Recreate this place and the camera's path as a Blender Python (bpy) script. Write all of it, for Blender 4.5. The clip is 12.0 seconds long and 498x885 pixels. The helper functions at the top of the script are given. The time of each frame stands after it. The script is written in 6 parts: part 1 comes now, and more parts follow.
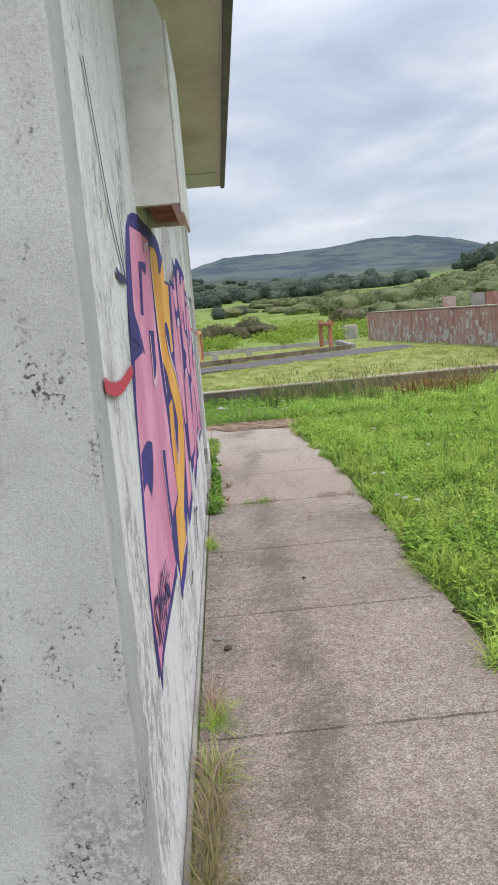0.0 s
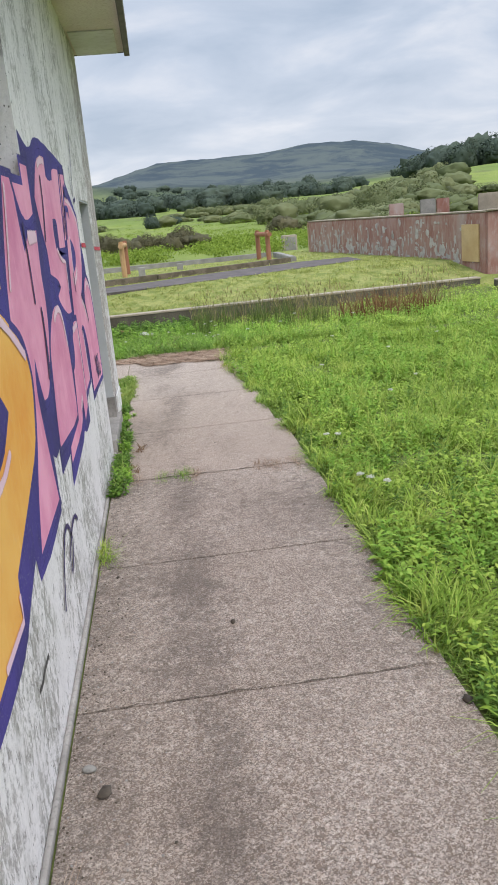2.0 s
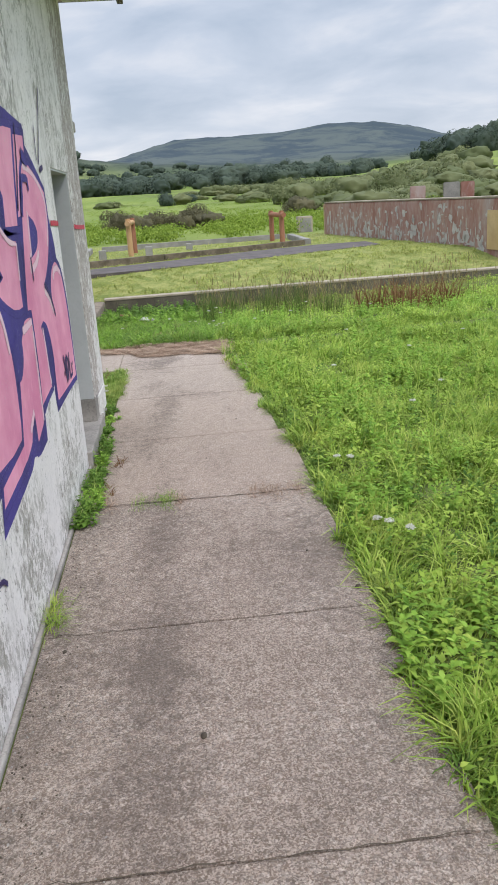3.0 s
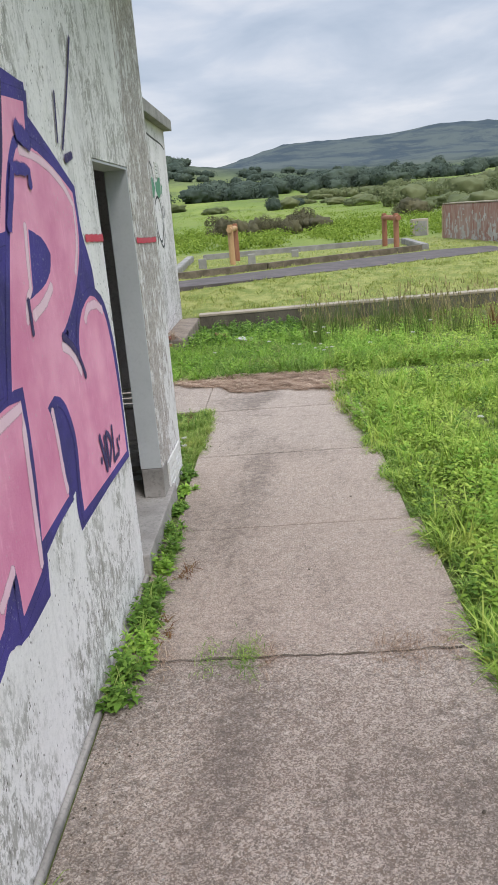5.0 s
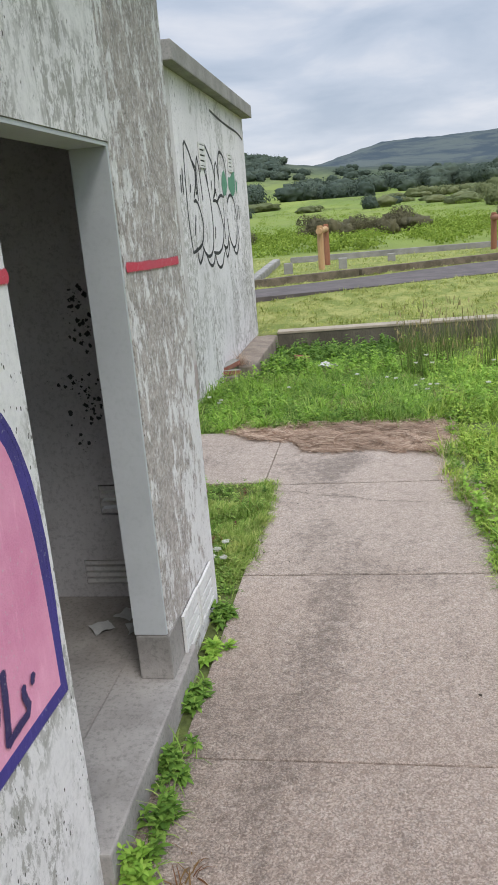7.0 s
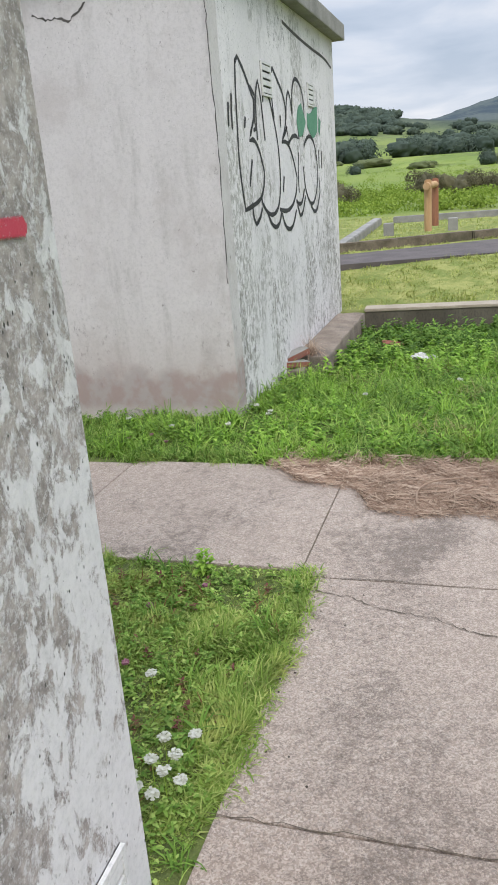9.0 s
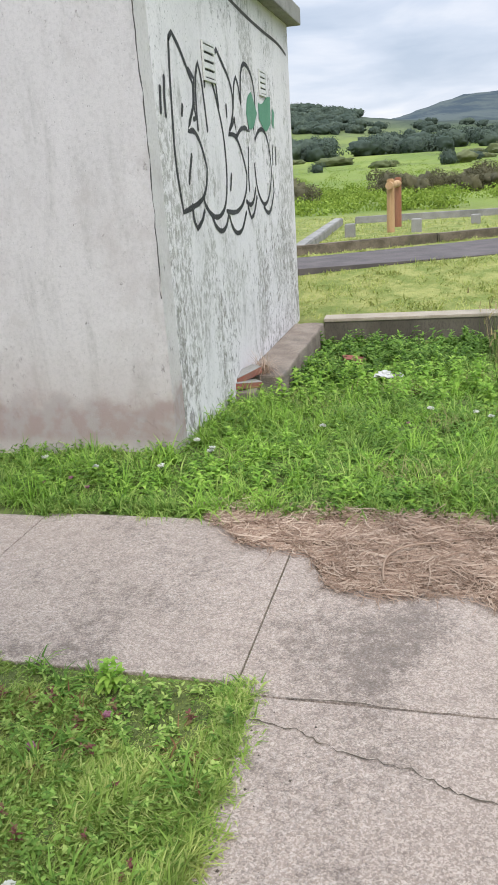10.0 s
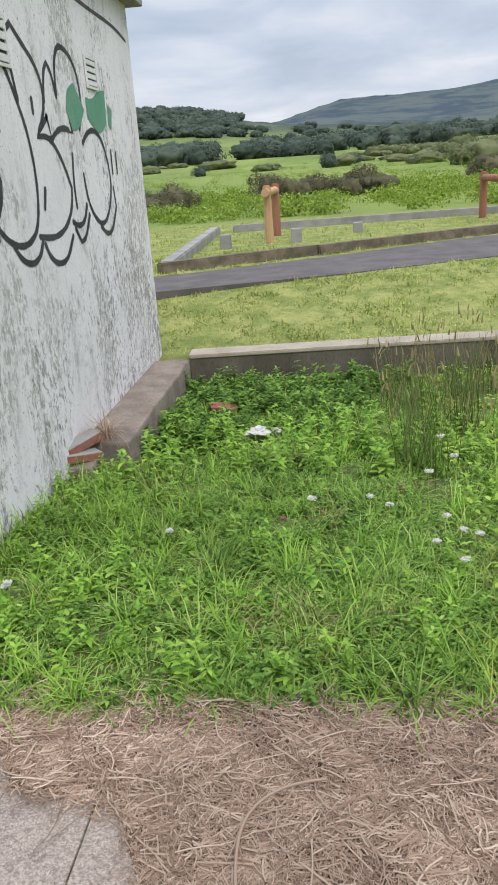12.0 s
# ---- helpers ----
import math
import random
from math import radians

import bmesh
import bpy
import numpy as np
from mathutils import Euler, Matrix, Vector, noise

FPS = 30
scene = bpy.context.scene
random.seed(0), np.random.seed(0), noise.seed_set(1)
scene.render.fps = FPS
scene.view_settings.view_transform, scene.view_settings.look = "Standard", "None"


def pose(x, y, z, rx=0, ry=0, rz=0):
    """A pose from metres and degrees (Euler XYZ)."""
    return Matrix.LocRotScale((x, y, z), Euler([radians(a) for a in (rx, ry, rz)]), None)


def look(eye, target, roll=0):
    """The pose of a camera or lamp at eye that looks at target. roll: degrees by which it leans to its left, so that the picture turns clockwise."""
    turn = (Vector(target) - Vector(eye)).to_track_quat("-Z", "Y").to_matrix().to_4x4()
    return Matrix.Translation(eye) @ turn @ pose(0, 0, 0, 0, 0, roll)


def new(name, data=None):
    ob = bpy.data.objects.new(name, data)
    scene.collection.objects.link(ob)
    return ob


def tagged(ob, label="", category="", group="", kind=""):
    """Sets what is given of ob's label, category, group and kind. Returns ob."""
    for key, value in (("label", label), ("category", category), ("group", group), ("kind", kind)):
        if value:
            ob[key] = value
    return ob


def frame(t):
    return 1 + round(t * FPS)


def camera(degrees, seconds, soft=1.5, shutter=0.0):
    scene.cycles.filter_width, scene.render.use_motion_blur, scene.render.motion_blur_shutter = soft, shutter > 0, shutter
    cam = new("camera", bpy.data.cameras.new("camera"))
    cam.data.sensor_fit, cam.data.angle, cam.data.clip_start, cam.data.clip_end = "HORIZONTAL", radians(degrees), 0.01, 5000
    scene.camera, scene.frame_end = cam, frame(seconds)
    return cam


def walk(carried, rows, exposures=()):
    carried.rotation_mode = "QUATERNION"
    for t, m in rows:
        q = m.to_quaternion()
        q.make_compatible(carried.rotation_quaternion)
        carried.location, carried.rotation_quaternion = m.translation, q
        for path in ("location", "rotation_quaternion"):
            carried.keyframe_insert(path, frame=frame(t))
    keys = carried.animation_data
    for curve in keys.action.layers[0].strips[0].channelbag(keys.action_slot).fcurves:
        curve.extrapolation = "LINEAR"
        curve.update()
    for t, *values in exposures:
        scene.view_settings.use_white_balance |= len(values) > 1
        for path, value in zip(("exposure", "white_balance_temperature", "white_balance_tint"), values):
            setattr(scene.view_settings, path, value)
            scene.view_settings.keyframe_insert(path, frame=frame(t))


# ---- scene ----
cam = camera(35.2, 12.0, soft=1.7)
PATH = [
    (0, (0.386, -1.23, 1.796), (0.434, 0.743, 1.478), -5.1),
    (0.5, (0.395, -0.776, 1.81), (0.557, 1.183, 1.443), -5.2),
    (1, (0.499, -0.336, 1.775), (0.684, 1.609, 1.347), -5.6),
    (1.5, (0.63, 0.123, 1.788), (0.808, 2.053, 1.295), -5.6),
    (2, (0.645, 0.619, 1.788), (0.823, 2.534, 1.242), -5.2),
    (2.5, (0.723, 1.08, 1.749), (0.889, 2.986, 1.164), -4.4),
    (2.7, (0.786, 1.28, 1.771), (0.952, 3.183, 1.179), -3.8),
    (4.3, (0.915, 2.743, 1.771), (0.903, 4.661, 1.204), -5.2),
    (4.5, (0.926, 2.903, 1.777), (0.88, 4.821, 1.213), -4.8),
    (5, (0.908, 3.358, 1.762), (0.798, 5.274, 1.199), -4.8),
    (5.5, (0.917, 3.842, 1.756), (0.713, 5.752, 1.197), -5.0),
    (6, (0.959, 4.348, 1.773), (0.682, 6.249, 1.216), -4.8),
    (6.5, (0.938, 4.851, 1.766), (0.637, 6.749, 1.212), -4.9),
    (6.7, (0.921, 5.045, 1.788), (0.604, 6.942, 1.239), -4.9),
    (8.3, (0.919, 6.746, 1.669), (0.514, 8.611, 1.07), -4.2),
    (8.5, (0.917, 6.907, 1.656), (0.462, 8.755, 1.039), -4.3),
    (9, (0.893, 7.392, 1.678), (0.316, 9.202, 1.052), -4.6),
    (9.5, (0.83, 7.866, 1.659), (0.272, 9.678, 1.021), -4.1),
    (10, (0.805, 8.26, 1.671), (0.317, 10.091, 1.033), -4.0),
    (10.5, (0.852, 8.662, 1.707), (0.449, 10.512, 1.064), -3.9),
    (11, (0.89, 8.99, 1.688), (0.598, 10.856, 1.03), -3.5),
    (11.5, (0.86, 9.379, 1.719), (0.606, 11.253, 1.068), -3.8),
    (12, (0.853, 9.755, 1.71), (0.621, 11.633, 1.061), -4.2),
]
walk(cam, [(t, look(eye, target, roll)) for t, eye, target, roll in PATH],
     [(0, 0.05, 6500, 14), (8.3, -0.05, 6500, 14), (9.0, 0.06, 6500, 14), (9.5, 0.42, 6500, 14), (10.0, 0.22, 6500, 14), (10.5, -0.08, 6500, 14),
      (11.0, -0.22, 6500, 14), (11.5, -0.12, 6500, 14), (12.0, 0.03, 6500, 14)])

# ---- world, sun, exposure ----
SUN_EL, SUN_AZ = 52.0, 150.0
world = bpy.data.worlds.new("overcast_sky")
scene.world = world
world.use_nodes = True
wt = world.node_tree
wt.nodes.clear()


def wnode(kind, **inputs):
    n = wt.nodes.new(kind)
    for k, v in inputs.items():
        n.inputs[k.replace("_", " ")].default_value = v
    return n


sky = wt.nodes.new("ShaderNodeTexSky")
sky.sky_type = "NISHITA"
sky.sun_disc = False
sky.sun_elevation, sky.sun_rotation = radians(SUN_EL), radians(SUN_AZ)
sky_scale = wt.nodes.new("ShaderNodeVectorMath")
sky_scale.operation = "SCALE"
sky_scale.inputs["Scale"].default_value = 0.10
wt.links.new(sky.outputs[0], sky_scale.inputs[0])
coord = wt.nodes.new("ShaderNodeTexCoord")
sep = wt.nodes.new("ShaderNodeSeparateXYZ")
wt.links.new(coord.outputs["Generated"], sep.inputs[0])
lift = wt.nodes.new("ShaderNodeMath")
lift.operation = "MAXIMUM"
lift.inputs[1].default_value = 0.0
wt.links.new(sep.outputs["Z"], lift.inputs[0])
lift2 = wt.nodes.new("ShaderNodeMath")
lift2.operation = "ADD"
lift2.inputs[1].default_value = 0.16
wt.links.new(lift.outputs[0], lift2.inputs[0])
flat = []
for axis in ("X", "Y"):
    d = wt.nodes.new("ShaderNodeMath")
    d.operation = "DIVIDE"
    wt.links.new(sep.outputs[axis], d.inputs[0])
    wt.links.new(lift2.outputs[0], d.inputs[1])
    flat.append(d)
plane = wt.nodes.new("ShaderNodeCombineXYZ")
wt.links.new(flat[0].outputs[0], plane.inputs[0])
wt.links.new(flat[1].outputs[0], plane.inputs[1])
puff = wnode("ShaderNodeTexNoise", Scale=1.5, Detail=8.0, Roughness=0.52, Distortion=0.35)
wt.links.new(plane.outputs[0], puff.inputs["Vector"])
ramp = wt.nodes.new("ShaderNodeValToRGB")
cr = ramp.color_ramp
cr.elements[0].position, cr.elements[0].color = 0.30, (0.415, 0.52, 0.645, 1)
cr.elements[1].position, cr.elements[1].color = 0.72, (0.90, 0.93, 0.96, 1)
mid = cr.elements.new(0.50)
mid.color = (0.59, 0.68, 0.79, 1)
wt.links.new(puff.outputs["Fac"], ramp.inputs[0])
# brighter haze low over the hills
haze = wt.nodes.new("ShaderNodeMapRange")
haze.inputs["From Min"].default_value, haze.inputs["From Max"].default_value = 0.03, 0.20
haze.inputs["To Min"].default_value, haze.inputs["To Max"].default_value = 0.45, 0.0
wt.links.new(sep.outputs["Z"], haze.inputs["Value"])
hmix = wt.nodes.new("ShaderNodeMix")
hmix.data_type = "RGBA"
hmix.inputs[7].default_value = (0.75, 0.80, 0.86, 1)
wt.links.new(haze.outputs[0], hmix.inputs[0])
wt.links.new(ramp.outputs[0], hmix.inputs[6])
smix = wt.nodes.new("ShaderNodeMix")
smix.data_type = "RGBA"
smix.inputs[0].default_value = 0.90
wt.links.new(sky_scale.outputs[0], smix.inputs[6])
wt.links.new(hmix.outputs[2], smix.inputs[7])
# an overcast sky is brighter overhead than over the hills
zen = wt.nodes.new("ShaderNodeMapRange")
zen.inputs["From Min"].default_value, zen.inputs["From Max"].default_value = 0.28, 0.95
zen.inputs["To Min"].default_value, zen.inputs["To Max"].default_value = 1.0, 3.0
wt.links.new(sep.outputs["Z"], zen.inputs["Value"])
bg = wnode("ShaderNodeBackground", Strength=1.0)
wt.links.new(zen.outputs[0], bg.inputs["Strength"])
wt.links.new(smix.outputs[2], bg.inputs[0])
wout = wt.nodes.new("ShaderNodeOutputWorld")
wt.links.new(bg.outputs[0], wout.inputs[0])

sun = new("sun", bpy.data.lights.new("sun", "SUN"))
sun.data.energy, sun.data.angle, sun.data.color = 1.9, radians(25), (1.0, 0.97, 0.92)
sun_dir = Vector((math.sin(radians(SUN_AZ)) * math.cos(radians(SUN_EL)), math.cos(radians(SUN_AZ)) * math.cos(radians(SUN_EL)), math.sin(radians(SUN_EL))))
sun.matrix_world = look(sun_dir * 50, (0, 0, 0))

# ---- helpers for building ----


def put(name, bm, mat, parent=None, label="", smooth=False):
    me = bpy.data.meshes.new(name)
    bmesh.ops.recalc_face_normals(bm, faces=bm.faces)
    bm.to_mesh(me)
    bm.free()
    for m in (mat if isinstance(mat, (list, tuple)) else [mat]):
        me.materials.append(m)
    if smooth:
        me.shade_smooth()
    ob = new(name, me)
    if parent is not None:
        ob.parent = parent
    if label:
        ob["label"] = label
    return ob


def part(name, bm, mat, parent, label="", smooth=False):
    return put(name, bm, mat, parent, label, smooth)


def thing(name, label, category, group="", kind="", at=None):
    ob = new(name)
    if at is not None:
        ob.matrix_world = at
    return tagged(ob, label, category, group, kind)


def box(bm, x0, x1, y0, y1, z0, z1, bevel=0.0, mat=0, jitter=0.0):
    made = bmesh.ops.create_cube(bm, size=1.0)
    vs = made["verts"]
    for v in vs:
        v.co = Vector((x0 + (v.co.x + 0.5) * (x1 - x0), y0 + (v.co.y + 0.5) * (y1 - y0), z0 + (v.co.z + 0.5) * (z1 - z0)))
        if jitter:
            v.co += Vector((random.uniform(-jitter, jitter), random.uniform(-jitter, jitter), random.uniform(-jitter, jitter)))
    fs = {f for v in vs for f in v.link_faces}
    for f in fs:
        f.material_index = mat
    if bevel:
        es = list({e for v in vs for e in v.link_edges})
        bmesh.ops.bevel(bm, geom=es, offset=bevel, segments=2, affect="EDGES", profile=0.6)
    return bm


def boxed(*a, **k):
    return box(bmesh.new(), *a, **k)


def mesh_from(name, verts, faces, mat, parent=None, smooth=False, label=""):
    me = bpy.data.meshes.new(name)
    me.from_pydata(verts, [], faces)
    for m in (mat if isinstance(mat, (list, tuple)) else [mat]):
        me.materials.append(m)
    if smooth:
        me.shade_smooth()
    ob = new(name, me)
    if parent is not None:
        ob.parent = parent
    if label:
        ob["label"] = label
    return ob


def mesh_quads(name, v, mat, parent=None, n=4, smooth=False):
    """One mesh from an array of shape (count, n, 3): a face for each row."""
    v = np.asarray(v, dtype=np.float32)
    count = len(v)
    me = bpy.data.meshes.new(name)
    me.vertices.add(count * n)
    me.vertices.foreach_set("co", v.reshape(-1))
    me.loops.add(count * n)
    me.loops.foreach_set("vertex_index", np.arange(count * n, dtype=np.int32))
    me.polygons.add(count)
    me.polygons.foreach_set("loop_start", np.arange(0, count * n, n, dtype=np.int32))
    me.update(calc_edges=True)
    me.materials.append(mat)
    ob = new(name, me)
    if parent is not None:
        ob.parent = parent
    return ob


# ---- materials ----


class Mat:
    def __init__(self, name, rough=0.9):
        self.m = bpy.data.materials.new(name)
        self.m.use_nodes = True
        self.t = self.m.node_tree
        self.t.nodes.clear()
        self.out = self.n("ShaderNodeOutputMaterial")
        self.b = self.n("ShaderNodeBsdfPrincipled")
        self.b.inputs["Roughness"].default_value = rough
        self.b.inputs["Specular IOR Level"].default_value = 0.3
        self.l(self.b.outputs[0], self.out.inputs[0])
        self.c = self.n("ShaderNodeTexCoord")

    def n(self, kind):
        return self.t.nodes.new(kind)

    def l(self, a, b):
        self.t.links.new(a, b)

    def vec(self, scale=(1, 1, 1), source="Object"):
        mp = self.n("ShaderNodeMapping")
        mp.inputs["Scale"].default_value = scale
        self.l(self.c.outputs[source], mp.inputs[0])
        return mp.outputs[0]

    def noise(self, scale, detail=4, rough=0.55, stretch=(1, 1, 1), distortion=0.0):
        t = self.n("ShaderNodeTexNoise")
        t.inputs["Scale"].default_value, t.inputs["Detail"].default_value = scale, detail
        t.inputs["Roughness"].default_value, t.inputs["Distortion"].default_value = rough, distortion
        self.l(self.vec(stretch), t.inputs["Vector"])
        return t.outputs["Fac"]

    def voronoi(self, scale, feature="F1", out="Distance", stretch=(1, 1, 1)):
        t = self.n("ShaderNodeTexVoronoi")
        t.feature = feature
        t.inputs["Scale"].default_value = scale
        self.l(self.vec(stretch), t.inputs["Vector"])
        return t.outputs[out]

    def ramp(self, fac, *stops):
        r = self.n("ShaderNodeValToRGB")
        e = r.color_ramp.elements
        while len(e) < len(stops):
            e.new(0.5)
        for k, (p, col) in enumerate(stops):
            e[k].position = p
            e[k].color = (*col, 1) if len(col) == 3 else col
        self.l(fac, r.inputs[0])
        return r.outputs[0]

    def band(self, fac, a, b, lo=0.0, hi=1.0):
        r = self.n("ShaderNodeMapRange")
        r.interpolation_type = "SMOOTHSTEP"
        for k, v in zip(("From Min", "From Max", "To Min", "To Max"), (a, b, lo, hi)):
            r.inputs[k].default_value = v
        self.l(fac, r.inputs["Value"])
        return r.outputs[0]

    def mix(self, fac, a, b, mode="MIX"):
        m = self.n("ShaderNodeMix")
        m.data_type, m.blend_type = "RGBA", mode
        for k, v in ((0, fac), (6, a), (7, b)):
            if isinstance(v, (int, float)):
                m.inputs[k].default_value = v
            elif isinstance(v, (tuple, list)):
                m.inputs[k].default_value = (*v, 1)
            else:
                self.l(v, m.inputs[k])
        return m.outputs[2]

    def math(self, op, a, b=0.0):
        m = self.n("ShaderNodeMath")
        m.operation = op
        for k, v in ((0, a), (1, b)):
            if isinstance(v, (int, float)):
                m.inputs[k].default_value = v
            else:
                self.l(v, m.inputs[k])
        return m.outputs[0]

    def axis(self, k):
        s = self.n("ShaderNodeSeparateXYZ")
        self.l(self.c.outputs["Object"], s.inputs[0])
        return s.outputs[k]

    def island(self):
        return self.n("ShaderNodeNewGeometry").outputs["Random Per Island"]

    def object_random(self):
        return self.n("ShaderNodeObjectInfo").outputs["Random"]

    def color(self, v):
        if isinstance(v, (tuple, list)):
            self.b.inputs["Base Color"].default_value = (*v, 1)
        else:
            self.l(v, self.b.inputs["Base Color"])
        return self

    def bump(self, height, strength=0.3, distance=0.01):
        b = self.n("ShaderNodeBump")
        b.inputs["Strength"].default_value, b.inputs["Distance"].default_value = strength, distance
        self.l(height, b.inputs["Height"])
        self.l(b.outputs[0], self.b.inputs["Normal"])
        return self


def painted_wall(name, paint, bare, worn=0.5, streak=0.5, low=None, speck=0.5, foot=0.0, foot_top=1.1, flake=24, rain=0.0):
    """Limewash peeling off grey render, with rain streaks, small dark flecks and a worn foot."""
    m = Mat(name, 0.93)
    flakes = m.noise(flake, 10, 0.74, (1, 1, 0.6), 0.3)
    large = m.noise(0.9, 5, 0.6, (1, 1, 0.5))
    runs = m.noise(5.5, 7, 0.68, (1, 1, 0.22), 0.3)
    f = m.math("ADD", m.math("MULTIPLY", flakes, 0.6), m.math("MULTIPLY", large, 0.4))
    if foot:
        f = m.math("SUBTRACT", f, m.band(m.axis(2), foot_top, foot_top - 0.8, 0, foot))
    peel = m.band(f, worn - 0.025, worn + 0.025)
    tone = m.mix(m.band(large, 0.3, 0.7), paint, tuple(c * 0.88 for c in paint))
    tone = m.mix(m.band(m.noise(48, 6, 0.75), 0.42, 0.72, 0, 0.42), tone, tuple(c * 0.6 for c in paint))
    grey = m.mix(m.band(m.noise(26, 6, 0.7), 0.35, 0.66), bare, tuple(c * 0.55 for c in bare))
    grey = m.mix(m.band(m.noise(60, 5, 0.75), 0.50, 0.64, 0, 0.7), grey, tuple(c * 0.9 for c in paint))
    c = m.mix(peel, grey, tone)
    c = m.mix(m.math("MULTIPLY", m.band(runs, 0.50, 0.74, 0, streak), m.band(m.noise(26, 6, 0.7), 0.32, 0.60, 0.35, 1)), c, (0.17, 0.165, 0.135))
    if rain:
        drip = m.math("MULTIPLY", m.band(m.noise(26, 10, 0.8, (1, 1, 0.55), 0.3), 0.47, 0.54), m.band(m.noise(1.6, 7, 0.7, (1, 1, 0.6), 0.5), 0.46, 0.57))
        c = m.mix(m.math("MULTIPLY", drip, rain), c, (0.26, 0.25, 0.21))
    fleck = m.math("MULTIPLY", m.band(m.voronoi(70, stretch=(1, 1, 0.55)), 0.26, 0.12), m.band(m.noise(30, 4, 0.6), 0.50, 0.60))
    c = m.mix(m.math("MULTIPLY", fleck, m.band(m.noise(1.6, 5, 0.65), 0.40, 0.62, 0.12, speck * 1.6)), c, (0.10, 0.095, 0.08))
    if low:
        z = m.math("ADD", m.axis(2), m.math("MULTIPLY", m.noise(2.5, 5), -0.55))
        c = m.mix(m.band(m.noise(1.2, 8, 0.68), 0.50, 0.68, 0, 0.55), c, (0.45, 0.405, 0.38))
        c = m.mix(m.band(z, 0.62, -0.05, 0, 0.42), c, (0.47, 0.385, 0.35))
        c = m.mix(m.math("MULTIPLY", m.band(z, 0.16, 0.02, 0, 0.85), m.band(m.axis(2), 0.02, 0.12, 0.15, 1)), c, m.mix(m.band(m.noise(9, 5), 0.4, 0.65), low, tuple(v * 0.6 + 0.18 for v in low)))
    m.color(c)
    h = m.math("ADD", m.math("MULTIPLY", peel, 0.5), m.math("MULTIPLY", m.noise(95, 5, 0.75), 0.6))
    return m.bump(m.math("SUBTRACT", h, fleck), 0.55, 0.008).m


M_WALL = painted_wall("limewashed_render", (0.85, 0.82, 0.80), (0.52, 0.49, 0.455), 0.405, 0.42, foot=0.05, speck=1.8, rain=0.75)
M_PEEL = painted_wall("peeling_render", (0.79, 0.765, 0.745), (0.48, 0.425, 0.385), 0.497, 0.15, flake=16, speck=0.9, rain=0.25)
M_ANNEX = painted_wall("annex_side_paint", (0.80, 0.765, 0.755), (0.36, 0.335, 0.31), 0.395, 0.45, foot=0.05, foot_top=1.65, rain=0.72, speck=0.9)
M_ANNEX_F = painted_wall("annex_front_paint", (0.65, 0.615, 0.595), (0.46, 0.425, 0.40), 0.40, 0.35, low=(0.36, 0.265, 0.24), speck=0.4)


def rough_render():
    m = Mat("bare_roughcast", 0.95)
    base = m.mix(m.band(m.noise(1.6, 5), 0.3, 0.7), (0.46, 0.455, 0.44), (0.60, 0.59, 0.575))
    base = m.mix(m.band(m.noise(150, 5, 0.75), 0.44, 0.70, 0, 0.55), base, (0.30, 0.29, 0.27))
    base = m.mix(m.math("MULTIPLY", m.band(m.noise(2.6, 6, 0.65, (1, 1, 0.5)), 0.48, 0.64, 0, 0.75), m.band(m.noise(70, 5, 0.7), 0.4, 0.6)), base, (0.26, 0.25, 0.225))
    base = m.mix(m.band(m.noise(1.1, 8, 0.7, (1, 1, 0.6)), 0.5, 0.66, 0, 0.5), base, (0.36, 0.35, 0.325))
    pits = m.math("MULTIPLY", m.band(m.noise(85, 6, 0.68), 0.535, 0.60), m.band(m.noise(4.5, 7, 0.7, (1, 1, 0.55)), 0.50, 0.60))
    c = m.mix(pits, base, (0.075, 0.07, 0.06))
    m.color(c)
    return m.bump(m.math("SUBTRACT", m.noise(170, 5, 0.75), pits), 0.6, 0.008).m


M_ROUGH = rough_render()


def plain(name, c1, c2, scale=4.0, rough=0.9, fine=60, bump=0.25, dark=(0.08, 0.08, 0.07), stain=0.3, stretch=(1, 1, 1)):
    m = Mat(name, rough)
    c = m.mix(m.band(m.noise(scale, 5, 0.6, stretch), 0.3, 0.7), c1, c2)
    c = m.mix(m.band(m.noise(fine, 4, 0.65, stretch), 0.45, 0.75, 0, stain), c, dark)
    c = m.mix(m.band(m.noise(scale * 0.37, 5), 0.52, 0.72, 0, stain), c, dark)
    m.color(c)
    return m.bump(m.noise(fine * 1.6, 4, 0.7, stretch), bump, 0.008).m


M_SOFFIT = plain("mossy_soffit_concrete", (0.66, 0.58, 0.50), (0.76, 0.69, 0.62), 1.4, stain=0.45, dark=(0.30, 0.21, 0.13))
M_FASCIA = plain("weathered_fascia", (0.13, 0.12, 0.11), (0.22, 0.20, 0.18), 3)
M_HOOD = plain("stained_concrete_paint", (0.58, 0.575, 0.53), (0.70, 0.695, 0.655), 2.0, fine=14, stain=0.35, dark=(0.34, 0.32, 0.22))
M_RECESS = plain("smooth_grey_render", (0.42, 0.43, 0.42), (0.47, 0.48, 0.47), 1.5, stain=0.08, bump=0.1)
M_JAMB = plain("grey_painted_jamb", (0.43, 0.45, 0.45), (0.49, 0.51, 0.51), 2.0, stain=0.08, bump=0.1)
M_BRICK = plain("red_hollow_brick", (0.20, 0.085, 0.05), (0.30, 0.15, 0.09), 8)
M_DARK = plain("grimy_interior_plaster", (0.52, 0.50, 0.49), (0.62, 0.60, 0.59), 2.5, stain=0.35, dark=(0.10, 0.095, 0.09))
M_SILL = plain("worn_threshold_concrete", (0.26, 0.24, 0.22), (0.38, 0.355, 0.325), 4, stain=0.45)
